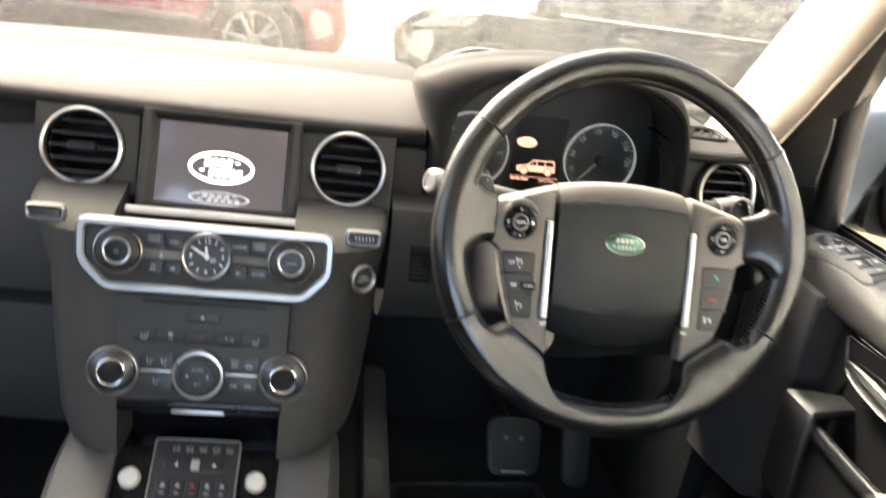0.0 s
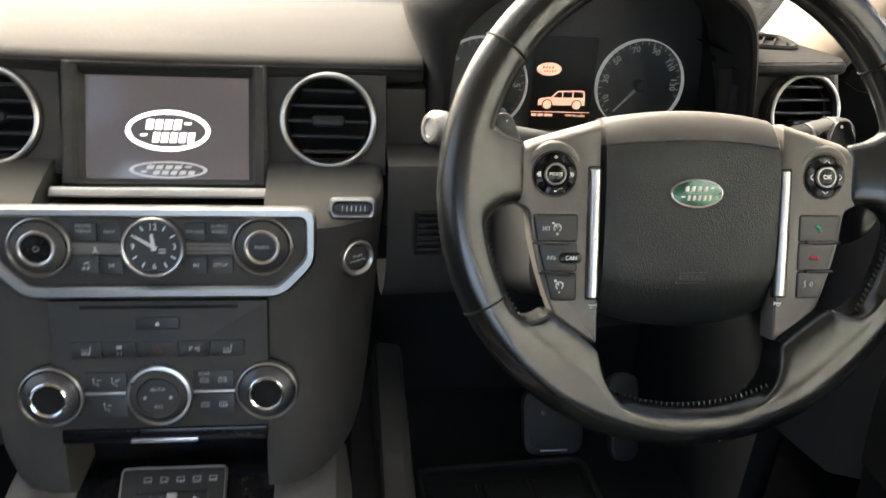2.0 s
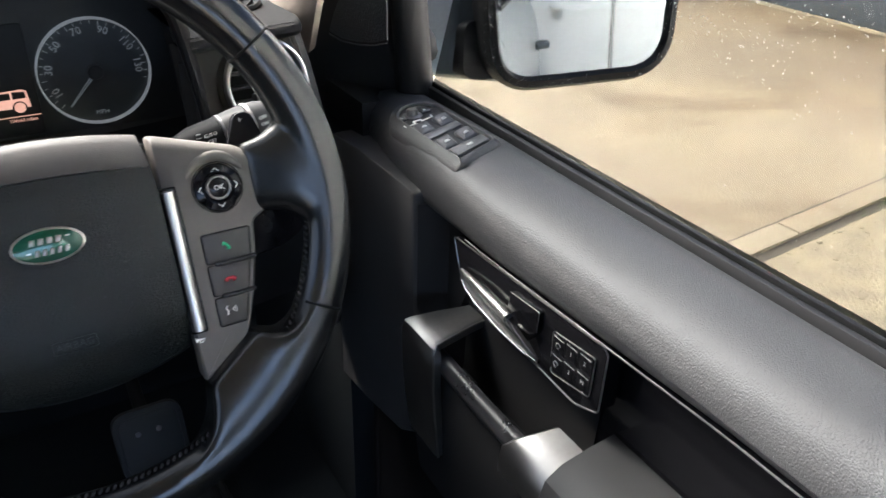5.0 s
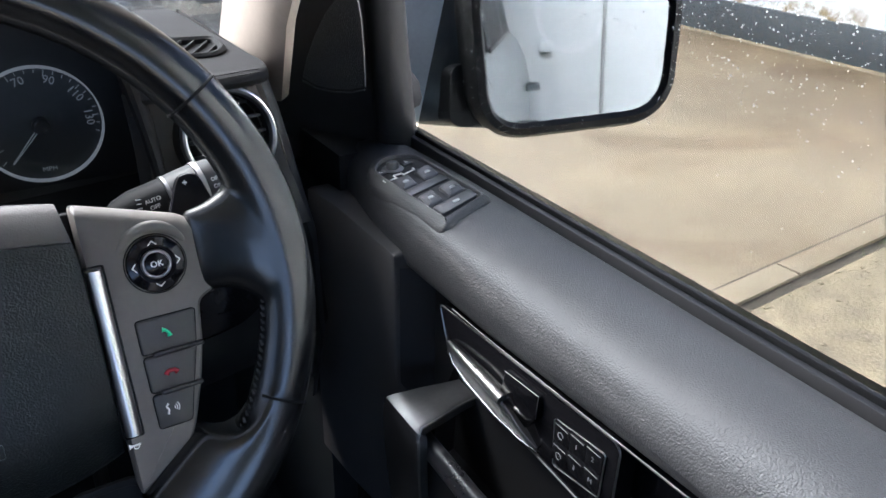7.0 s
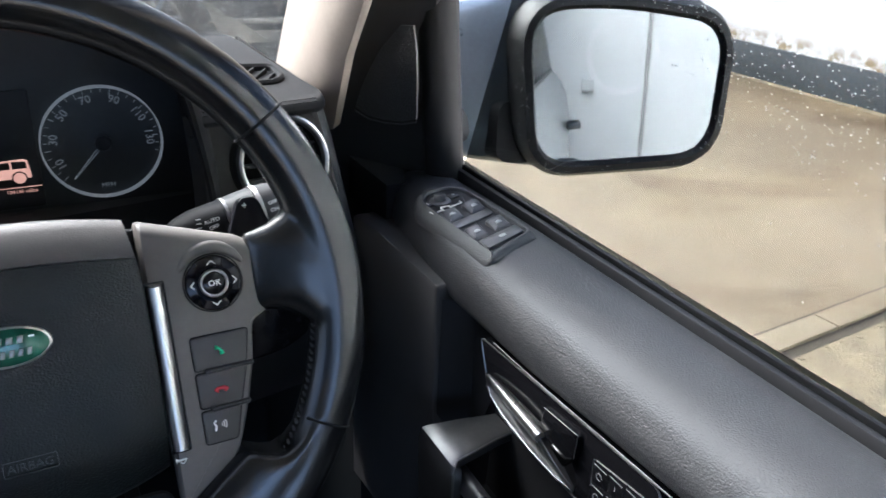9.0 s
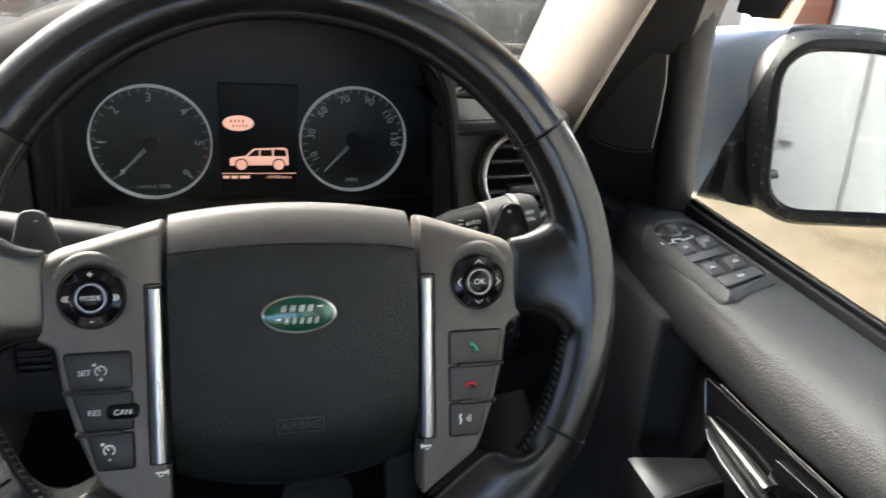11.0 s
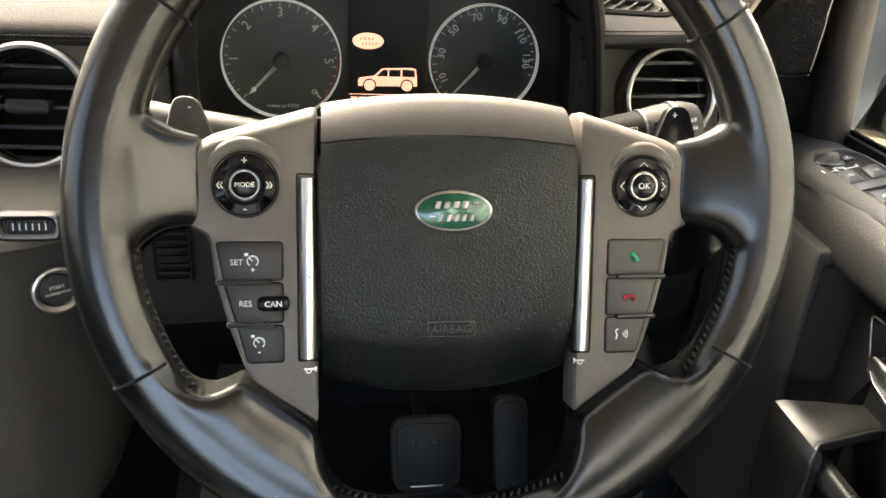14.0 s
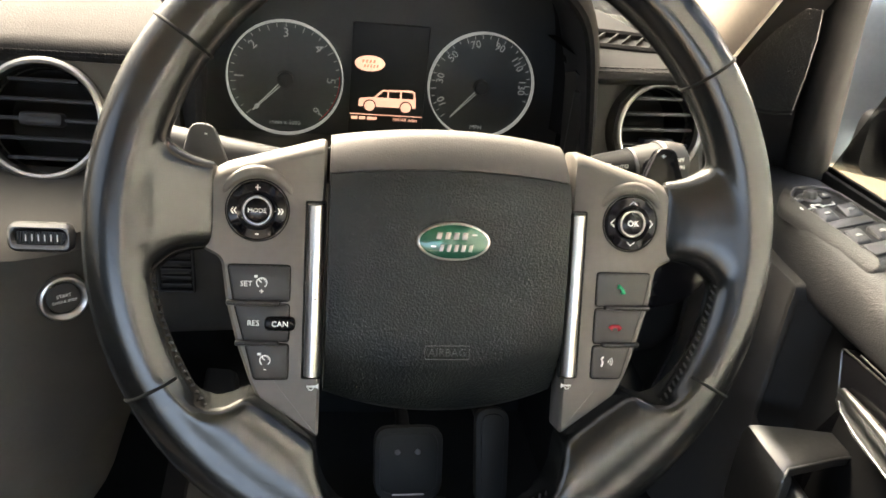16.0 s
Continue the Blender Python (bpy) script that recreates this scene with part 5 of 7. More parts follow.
def air_vent(M, r, label, tab=0.0):
    v = thing("air_vent", M, label, "air vent", "round dashboard air vents")
    bm = bmesh.new()
    lathe(bm, [(r * 1.00, -0.012), (r, 0.004), (r - 0.001, 0.0065), (r - 0.0028, 0.0075), (r - 0.0048, 0.0065), (r - 0.006, 0.003), (r - 0.007, -0.012)], 64, None, False)
    part("ring", bm, satin, v, "satin silver ring")
    bm = bmesh.new()
    lathe(bm, [(r - 0.0065, 0.002), (r - 0.0075, -0.045), (0.0001, -0.046)], 48, None, False)
    part("barrel", bm, black_matt, v)
    bm = bmesh.new()
    lathe(bm, [(r + 0.0026, -0.012), (r + 0.0016, -0.004), (r + 0.0005, 0.0010), (r - 0.001, 0.0020)], 64, None, False)
    part("collar", bm, stack_plastic, v, "taupe collar behind the ring")
    for k in range(-2, 3):
        h = k * r * 0.315
        w = math.sqrt(max(0, (r - 0.0075) ** 2 - h * h))
        bm = bmesh.new()
        box(bm, (-w, h - 0.0015, -0.011), (w, h + 0.0015, 0.0005), 0.0011)
        part("slat", bm, slat_black, v)
    bm = bmesh.new()
    slab(bm, rect(0, tab, 0.030, 0.0105, 0.004), -0.004, 0.007, 0.003)
    part("tab", bm, slat_black, v)
    return v


VENTS = (pose(0.1335, 0.803, 1.1870, 70, 0, -1), pose(-0.1625, 0.803, 1.1850, 70, 0, 1), pose(0.6165, 0.8270, 1.1985, 76, 0, 6))
air_vent(VENTS[0], 0.0445, "round black air vent with satin silver ring")
air_vent(VENTS[1], 0.0445, "round black air vent with satin silver ring")
air_vent(VENTS[2], 0.0418, "round black air vent with satin silver ring beside the door", -0.012)
vent_plate(VENTS[2] @ Matrix.Translation((0, 0.003, -0.008)), -0.0625, 0.0445, -0.095, 0.0420, 0.0415, dash, "dark taupe panel round the outer air vent", 0.22)

# ---- centre stack ----
stack = thing("centre_stack", pose(0, 0, 0), "dark taupe-grey plastic centre stack", "centre console")
vent_plate(VENTS[0], 0.074 - 0.1345, 0.1880 - 0.1345, -0.050, 0.0435, 0.0430, stack, "dark panel round the air vent")
vent_plate(VENTS[1], -0.215 + 0.1625, -0.103 + 0.1625, -0.050, 0.0455, 0.0430, stack, "dark panel round the air vent")
rows = [(1.1520, 0.800, -0.206, 0.1825), (1.1500, 0.784, -0.206, 0.1825), (1.1455, 0.762, -0.205, 0.183), (1.1395, 0.740, -0.204, 0.1835), (1.1325, 0.722, -0.202, 0.184), (1.12, 0.7080, -0.199, 0.184), (1.06, 0.6905, -0.198, 0.183), (1.0, 0.6755, -0.194, 0.178),
        (0.95, 0.663, -0.188, 0.173), (0.935, 0.660, -0.186, 0.171), (0.905, 0.654, -0.183, 0.167), (0.885, 0.655, -0.179, 0.163), (0.874, 0.668, -0.175, 0.159)]
rings = []
for z, y, x0, x1 in rows:
    k = max(0.0, min(1.0, (1.140 - z) / 0.055))
    edge = []
    for d, turn in ((0.0, 0.030), (0.002, 0.014), (0.007, 0.005), (0.014, 0.001), (0.022, 0.0), (0.035, 0.0), (0.050, 0.0), (0.070, 0.0)):
        edge.append((d, y + turn + k * 0.090 * ((0.070 - d) / 0.070) ** 2))
    rings.append([(x0, 0.99, z)] + [(x0 + d, yy, z) for d, yy in edge] + [(x1 - d, yy, z) for d, yy in edge[::-1]] + [(x1, 0.99, z)])
full = [[(p[0], p[1], p[2]) for p in r] for r in rings[5:9]]
full.insert(0, [(x, y + 0.002, 1.1185) for x, y, z in rings[5]])
full.insert(0, [(x, max(y, 0.80), 1.117) for x, y, z in rings[5]])
bm = bmesh.new()
loft(bm, full, False, False)
part("fascia", bm, stack_plastic, stack, "sloping fascia with rounded flanks")
for s in (-1, 1):
    bm = bmesh.new()
    sub = []
    for r in rings[:6]:
        e = r[8]
        sub.append([*r[0:9], (-0.110, e[1], e[2]), (-0.110, 0.80, e[2])] if s < 0 else [(0.079, 0.80, e[2]), (0.079, e[1], e[2]), *r[9:18]])
    loft(bm, sub, False, False)
    part("ledge", bm, stack_plastic, stack, "rounded ledge below the air vent")
for left in (True, False):
    bm = bmesh.new()
    sub = []
    for r in rings[8:]:
        edge = r[8] if left else r[9]
        if left:
            sub.append([*r[0:9], (-0.093, edge[1], edge[2]), (-0.093, 0.80, edge[2])])
        else:
            sub.append([(0.079, 0.80, edge[2]), (0.079, edge[1], edge[2]), *r[9:18]])
    loft(bm, sub, False, False)
    part("lower_flank", bm, stack_plastic, stack)
bm = bmesh.new()
box(bm, (-0.094, 0.72, 0.80), (0.080, 0.80, 0.95), 0)
part("cubby_back", bm, black_gloss, stack, "glossy black cubby below the controls")

# passenger side of the dashboard
bm = bmesh.new()
rings = []
for z, y in ((1.224, 0.86), (1.20, 0.835), (1.15, 0.81), (1.06, 0.79), (1.0, 0.80), (0.985, 0.83), (0.98, 0.80), (0.90, 0.79), (0.80, 0.82)):
    rings.append([(-0.80 + 0.60 * i / 8, y + 0.10 * (-0.80 + 0.60 * i / 8) ** 2, z) for i in range(9)])
loft(bm, rings, False, False)
part("glovebox", bm, panel_plastic, dash, "dark passenger side panel and glovebox")

# display screen
scr_M = pose(XC - 0.003, 0.802, 1.1735, 66)
ledge_M = scr_M.inverted() @ pose(XC - 0.003, 0.802, 1.1735, 90)
scr = thing("display_screen", scr_M, "dark dashboard display showing a white oval emblem", "screen")
bm = bmesh.new()
ring_slab(bm, rect(0, 0.0055, 0.178, 0.112, 0.002), rect(0, 0.0060, 0.152, 0.101, 0.002), -0.01, 0.013, 0.003)
part("bezel", bm, stack_plastic, scr, "angled dark bezel")
bm = bmesh.new()
rect_o, rect_i = rect(0, 0.0060, 0.154, 0.103, 0.001), rect(0.0, 0.0045, 0.143, 0.0940, 0.001)
loft(bm, [[(x, y, 0.010) for x, y in rect_o], [(x, y, 0.001) for x, y in rect_i]], True, False)
part("inner_bezel", bm, panel_plastic, scr)
bm = bmesh.new()
slab(bm, rect(0.0, 0.0045, 0.144, 0.0950, 0.001), -0.008, 0.0012, 0.0004)
glass_face = part("screen", bm, screen_glass, scr, "dark violet-grey lit screen")
# the second, flattened emblem is a reflection of the first, drawn as dim glowing shapes
for (cy, a, b, m, tall) in ((0.0015, 0.0372, 0.0186, screen_white, 1.0), (-0.0340, 0.0345, 0.0078, emblem_reflection, 0.7)):
    bm = bmesh.new()
    ring_slab(bm, oval(0, cy, a, b, 56), oval(0, cy, a * 0.895, b * 0.80, 56), 0.001, 0.0016, 0.0001)
    part("emblem_ring", bm, m, glass_face)
    for dy, x0, x1, n in ((0.30, -0.0200, 0.0125, 4), (-0.33, -0.0145, 0.0240, 5)):
        for k in range(n):
            w = (x1 - x0) / n
            xa = x0 + k * w
            h = b * 0.24
            y = cy + dy * b
            bm = bmesh.new()
            slab(bm, [(xa + 0.0003, y - h), (xa + w - 0.0018, y - h), (xa + w - 0.0002, y + h), (xa + 0.0018, y + h)], 0.001, 0.0016, 0.0001)
            part("emblem_bar", bm, m, glass_face)
    for dy, x in ((0.36, 0.0175), (-0.22, -0.0215)):
        bm = bmesh.new()
        box(bm, (x - 0.0028, cy + dy * b - 0.0009, 0.001), (x + 0.0028, cy + dy * b + 0.0009, 0.0016), 0)
        part("emblem_bar", bm, m, glass_face)
bm = bmesh.new()
box(bm, (-0.0905, -0.0480, -0.004), (0.0875, -0.0430, 0.042), 0.001)
part("shelf", bm, black_gloss, scr, "dark ledge below the screen", M=ledge_M)
bm = bmesh.new()
loft(bm, [[(x, y, z) for y, z in ((-0.0390, 0.036), (-0.0386, 0.0395), (-0.0398, 0.0415), (-0.0440, 0.0452), (-0.0456, 0.0452), (-0.0460, 0.0435), (-0.0460, 0.036))] for x in (-0.0965, 0.0905)])
part("trim_strip", bm, satin, scr, "bright metal strip below the screen", M=ledge_M)

# audio unit
P = pose(0, 0.7000, 1.1200, 76)


def knob(parent, name, cx, cy, r, text, tall=0.010, hole=False, label=""):
    T = Matrix.Translation((cx, cy, 0))
    bm = bmesh.new()
    lathe(bm, [(r, -0.002), (r, 0.004), (r - 0.0006, 0.0056), (r - 0.0020, 0.0062), (r - 0.0032, 0.0052), (r - 0.0036, 0.003)], 56, T, False)
    k = part(name, bm, satin_dim, parent, label)
    bm = bmesh.new()
    lathe(bm, [(r - 0.0032, 0.003), (r - 0.0040, 0.0065), (r * 0.72, tall * 0.80), (r * 0.60, tall), (r * 0.56, tall)], 56, T, False)
    part("knob_skirt", bm, gunmetal if hole else panel_plastic, k)
    bm = bmesh.new()
    lathe(bm, [(r * 0.585, tall - 0.002), (r * 0.575, tall + 0.0008), (r * 0.53, tall + 0.0014), (r * 0.47, tall + 0.0008), (r * 0.45, tall - 0.003)], 48, T, False)
    part("knob_ring", bm, chrome if hole else satin, k)
    bm = bmesh.new()
    zc = tall - 0.003 if hole else tall - 0.0002
    lathe(bm, [(r * 0.46, tall - 0.006), (r * 0.46, zc), (0.0001, zc)], 40, T)
    part("knob_cap", bm, black_matt if hole else black_gloss, k)
    if text:
        letters(text, 0.0042, grey_mark, k, cx, cy, zc + 0.0004)
    return k


audio = thing("audio_unit", P, "audio control panel in a wide satin metal frame", "car stereo")
out = [(-0.1395, 0.0225), (0.1245, 0.0225), (0.1245, -0.0250), (0.0965, -0.0545), (-0.1115, -0.0545), (-0.1395, -0.0250)]
inn = [(-0.1300, 0.0135), (0.1150, 0.0135), (0.1150, -0.0205), (0.0915, -0.0445), (-0.1065, -0.0445), (-0.1300, -0.0205)]
po, pi = rpoly(out[::-1], 0.012, 6), rpoly(inn[::-1], 0.006, 6)
bm = bmesh.new()
ring_slab(bm, po, pi, -0.006, 0.0065, 0.0022)
part("frame", bm, satin_dim, audio, "broad satin metal frame")
bm = bmesh.new()
slab(bm, pi, -0.006, 0.0025, 0.0004)
part("face", bm, panel_plastic, audio, "dark control face")
zz = 0.0036
for x0, x1, y0, y1, text in ((-0.072, -0.052, -0.006, 0.0095, "HOME\nMENU"), (-0.051, -0.033, -0.006, 0.0095, "NAV"), (0.017, 0.034, -0.006, 0.0095, "PHONE"), (0.035, 0.0555, -0.006, 0.0095, "AUDIO\nVIDEO"),
                             (-0.072, -0.052, -0.0345, -0.0185, ""), (-0.051, -0.033, -0.0345, -0.0185, ""), (0.017, 0.034, -0.0345, -0.0185, ""), (0.035, 0.0555, -0.0345, -0.0185, "SETUP")):
    bm = bmesh.new()
    slab(bm, rect((x0 + x1) / 2, (y0 + y1) / 2, x1 - x0, y1 - y0, 0.001), 0.001, zz, 0.0006)
    b = part("button", bm, button_plastic, audio)
    if text:
        letters(text, 0.0044, grey_mark, b, (x0 + x1) / 2, (y0 + y1) / 2 + (0.0025 if "\n" in text else 0), zz + 0.0002)
for x0, x1 in ((-0.073, -0.033), (0.017, 0.056)):
    bm = bmesh.new()
    slab(bm, rect((x0 + x1) / 2, -0.0122, x1 - x0, 0.0095, 0.0008), 0.001, 0.0040, 0.0006)
    b = part("grey_bar", bm, wheel_trim, audio, "slim grey bar")
    for dy in (-0.002, 0.002) if x0 > 0 else ():
        bm = bmesh.new()
        box(bm, (x0 + 0.001, -0.0124 + dy, 0.0038), (x1 - 0.001, -0.0119 + dy, 0.0042), 0)
        part("groove", bm, black_matt, b)
bm = bmesh.new()
box(bm, (-0.0545, -0.0150, 0.004), (-0.0530, -0.0105, 0.0044), 0)
box(bm, (-0.0560, -0.0155, 0.004), (-0.0515, -0.0145, 0.0044), 0)
part("marker", bm, grey_mark, audio)
for x, s in ((-0.042, -1), (0.0255, 1)):
    bm = bmesh.new()
    slab(bm, [(x - s * 0.0022, -0.0285), (x + s * 0.0010, -0.0265), (x - s * 0.0022, -0.0245)], zz, zz + 0.0004, 0.0001)
    box(bm, (x + s * 0.0016 - 0.0003, -0.0285, zz), (x + s * 0.0016 + 0.0003, -0.0245, zz + 0.0004), 0)
    part("skip_symbol", bm, grey_mark, audio)
bm = bmesh.new()
for dx in (0, 0.0034):
    slab(bm, oval(-0.0640 + dx, -0.0290, 0.0012, 0.0009, 12), zz, zz + 0.0004, 0.0001)
    box(bm, (-0.0634 + dx + 0.0002, -0.0290, zz), (-0.0634 + dx + 0.0007, -0.0238, zz + 0.0004), 0)
box(bm, (-0.0632, -0.0246, zz), (-0.0593, -0.0236, zz + 0.0004), 0)
part("note_symbol", bm, grey_mark, audio)
k = knob(audio, "volume_knob", -0.0970, -0.0110, 0.0252, "", label="round black knob with silver rings")
bm = bmesh.new()
tube(bm, arc(-0.0970, -0.0110, 0.0022, 130, 410, 14, 0.0104), 0.0003, 6)
tube(bm, [(-0.0970, -0.0105, 0.0104), (-0.0970, -0.0080, 0.0104)], 0.0003, 6)
part("power_symbol", bm, grey_mark, k)
knob(audio, "mode_knob", 0.0800, -0.0100, 0.0252, "MODE", label="round black knob with silver rings")

clock = thing("clock", P @ Matrix.Translation((-0.0075, -0.0105, 0.003)), "round analogue clock with silver ring and black face", "clock")
bm = bmesh.new()
r = 0.0255
lathe(bm, [(r, -0.002), (r, 0.005), (r - 0.0012, 0.0068), (r - 0.0030, 0.0062), (r - 0.0038, 0.003)], 64, None, False)
part("ring", bm, satin, clock)
bm = bmesh.new()
lathe(bm, [(r - 0.003, 0.0), (r - 0.003, 0.0024), (0.0001, 0.0024)], 64)
face = part("face", bm, button_plastic, clock)
for h in range(12):
    a = radians(90 - 30 * h)
    if h % 3 == 0:
        letters(str(h or 12), 0.0074, white_mark, face, 0.0165 * math.cos(a), 0.0165 * math.sin(a), 0.0028)
    else:
        bm = bmesh.new()
        box(bm, (0.0155, -0.0006, 0.0024), (0.0198, 0.0006, 0.0028), 0)
        part("hour_mark", bm, white_mark, face, M=Matrix.Rotation(a, 4, "Z"))
for name, deg, l, w in (("hour_hand", 96, 0.0110, 0.0019), ("minute_hand", 149, 0.0165, 0.0016)):
    bm = bmesh.new()
    slab(bm, [(-0.003, -w), (l, -w * 0.6), (l, w * 0.6), (-0.003, w)], 0.0034, 0.0040, 0.0001)
    part(name, bm, white_mark, clock, M=Matrix.Rotation(radians(deg), 4, "Z"))
bm = bmesh.new()
for y in (-0.0030, -0.0055):
    box(bm, (0.0035, y, 0.0024), (0.0095, y + 0.0014, 0.0027), 0)
part("maker_bars", bm, grey_mark, face)

# climate panel
clim = thing("climate_panel", P, "dark climate control panel with round knobs", "control panel")
bm = bmesh.new()
slab(bm, rpoly([(-0.0945, -0.0575), (-0.0945, -0.1715), (0.0825, -0.1715), (0.0825, -0.0575)], 0.002), -0.006, 0.0025, 0.0008)
part("face", bm, panel_plastic, clim)
bm = bmesh.new()
box(bm, (-0.070, -0.0640, 0.0015), (0.058, -0.0612, 0.0029), 0)
part("disc_slot", bm, black_matt, clim)
bm = bmesh.new()
slab(bm, rect(-0.0083, -0.0770, 0.036, 0.0110, 0.0015), 0.0, 0.0036, 0.0006)
b = part("eject_button", bm, button_plastic, clim)
bm = bmesh.new()
slab(bm, [(-0.0105, -0.0785), (-0.0061, -0.0785), (-0.0083, -0.0752)], 0.0036, 0.0040, 0.0001)
part("eject_symbol", bm, white_mark, b)
xs = [-0.0790, -0.0540, -0.0262, 0.0080, 0.0345, 0.0630]
for k in range(5):
    bm = bmesh.new()
    slab(bm, rect((xs[k] + xs[k + 1]) / 2, -0.0995, xs[k + 1] - xs[k] - 0.0006, 0.0145, 0.0008), 0.0, 0.0040, 0.0007)
    b = part("button", bm, button_plastic, clim)
    x, y = (xs[k] + xs[k + 1]) / 2, -0.0995
    bm = bmesh.new()
    z = 0.0041
    if k in (0, 4):
        s = 1
        tube(bm, [(x - 0.0040, y - 0.0035, z), (x + 0.0022, y - 0.0035, z), (x + 0.0034, y + 0.0035, z)], 0.0006, 6)
        for i in range(3):
            tube(bm, [(x - 0.0034 + i * 0.0018, y - 0.0022, z), (x - 0.0030 + i * 0.0018, y - 0.0004, z), (x - 0.0036 + i * 0.0018, y + 0.0012, z)], 0.0003, 6)
        part("seat_symbol", bm, grey_mark, b)
    elif k == 1:
        slab(bm, rect(x, y + 0.0022, 0.0044, 0.0030, 0.0008), z - 0.0003, z + 0.0002, 0.0001)
        tube(bm, [(x - 0.002, y - 0.0045, z), (x - 0.0008, y - 0.0028, z), (x - 0.002, y - 0.001, z)], 0.0003, 6)
        tube(bm, [(x + 0.001, y - 0.0045, z), (x + 0.0022, y - 0.0028, z), (x + 0.001, y - 0.001, z)], 0.0003, 6)
        part("stability_symbol", bm, grey_mark, b)
    elif k == 2:
        bm.free()
        bm = bmesh.new()
        for q in (0.0042, 0.0022):
            ring_slab(bm, [(x - q, y - q * 0.7), (x + q, y - q * 0.7), (x, y + q)], [(x - q * 0.72, y - q * 0.52), (x + q * 0.72, y - q * 0.52), (x, y + q * 0.68)], z - 0.0003, z + 0.0001, 0.00005)
        part("hazard_symbol", bm, dim_red, b, "dark red warning triangle")
    else:
        bm.free()
        letters("P", 0.0062, grey_mark, b, x - 0.0032, y, z)
        bm = bmesh.new()
        for i in range(3):
            tube(bm, arc(x - 0.001, y, 0.0016 + i * 0.0016, -35, 35, 5, z), 0.0003, 6)
        part("parking_symbol", bm, grey_mark, b)
for x0, x1, y0, y1 in ((-0.0700, -0.0360, -0.1365, -0.1195), (-0.0700, -0.0360, -0.1610, -0.1405), (0.0185, 0.0530, -0.1365, -0.1195), (0.0185, 0.0530, -0.1610, -0.1405)):
    bm = bmesh.new()
    slab(bm, rect((x0 + x1) / 2, (y0 + y1) / 2, x1 - x0, y1 - y0, 0.0008), 0.0, 0.0036, 0.0006)
    b = part("button", bm, button_plastic, clim)
    spots = [(x0 + 0.28 * (x1 - x0)), (x0 + 0.72 * (x1 - x0))] if not (x0 < 0 and y0 < -0.15) else [(x0 + x1) / 2]
    for x in spots:
        y, z = (y0 + y1) / 2, 0.0037
        bm = bmesh.new()
        if x0 < 0:
            slab(bm, oval(x - 0.0022, y + 0.0026, 0.0009, 0.0009, 12), z - 0.0002, z + 0.0002, 0.0001)
            tube(bm, [(x - 0.0024, y + 0.0010, z), (x - 0.0016, y - 0.0022, z), (x + 0.0012, y - 0.0022, z), (x + 0.0018, y - 0.0042, z)], 0.0004, 6)
            tube(bm, [(x + 0.0040, y + 0.0012, z), (x + 0.0012, y + 0.0012, z)], 0.0003, 6)
            slab(bm, [(x + 0.0014, y + 0.0022), (x + 0.0014, y + 0.0002), (x + 0.0002, y + 0.0012)], z - 0.0002, z + 0.0002, 0.0001)
        else:
            ring_slab(bm, rpoly([(x - 0.0038, y - 0.0022), (x + 0.0038, y - 0.0022), (x + 0.0030, y + 0.0022), (x - 0.0030, y + 0.0022)], 0.001), rpoly([(x - 0.0032, y - 0.0017), (x + 0.0032, y - 0.0017), (x + 0.0025, y + 0.0017), (x - 0.0025, y + 0.0017)], 0.0008), z - 0.0002, z + 0.0002, 0.0001)
            for i in range(3):
                tube(bm, [(x - 0.0016 + i * 0.0016, y - 0.0012, z), (x - 0.0012 + i * 0.0016, y, z), (x - 0.0018 + i * 0.0016, y + 0.0012, z)], 0.0002, 6)
        part("air_symbol", bm, grey_mark, b)
letters("MAX", 0.0044, grey_mark, clim, 0.0282, -0.1225, 0.0038)
for x0, x1 in ((-0.0705, -0.0355), (0.0180, 0.0535)):
    bm = bmesh.new()
    box(bm, (x0, -0.1395, 0.002), (x1, -0.1375, 0.0042), 0.0005)
    part("divider", bm, satin, clim)
knob(clim, "temperature_knob", -0.0975, -0.1405, 0.0268, "", 0.011, True, "round temperature knob with chrome centre ring")
knob(clim, "temperature_knob", 0.0808, -0.1390, 0.0268, "", 0.011, True, "round temperature knob with chrome centre ring")
T = Matrix.Translation((-0.0090, -0.1400, 0))
bm = bmesh.new()
lathe(bm, [(0.0275, -0.002), (0.0275, 0.006), (0.0265, 0.0085), (0.0240, 0.0090), (0.0225, 0.0075)], 56, T, False)
fan = part("fan_dial", bm, satin, clim, "satin metal fan dial")
bm = bmesh.new()
lathe(bm, [(0.0235, 0.006), (0.0230, 0.0095), (0.0180, 0.0120), (0.0165, 0.0108)], 56, T, False)
part("dial_ring", bm, panel_plastic, fan)
bm = bmesh.new()
lathe(bm, [(0.0168, 0.006), (0.0164, 0.0112), (0.0001, 0.0120)], 48, T)
part("dial_cap", bm, button_plastic, fan)
letters("AUTO", 0.0044, grey_mark, fan, -0.0090, -0.1325, 0.0124)
letters("A/C", 0.0044, grey_mark, fan, -0.0090, -0.1480, 0.0124)
for x in (-0.0195, 0.0015):
    bm = bmesh.new()
    slab(bm, oval(x, -0.1400, 0.0014, 0.0014, 10), 0.0112, 0.0124, 0.0001)
    part("fan_symbol", bm, grey_mark, fan)
bm = bmesh.new()
box(bm, (-0.0355, -0.1850, -0.010), (0.0205, -0.1815, 0.0035), 0.001)
part("cubby_strip", bm, satin, clim, "slim metal strip below the panel")
bm = bmesh.new()
box(bm, (-0.093, -0.1860, -0.030), (0.0805, -0.1735, 0.0005), 0.002)
part("cubby_lip", bm, black_gloss, clim)

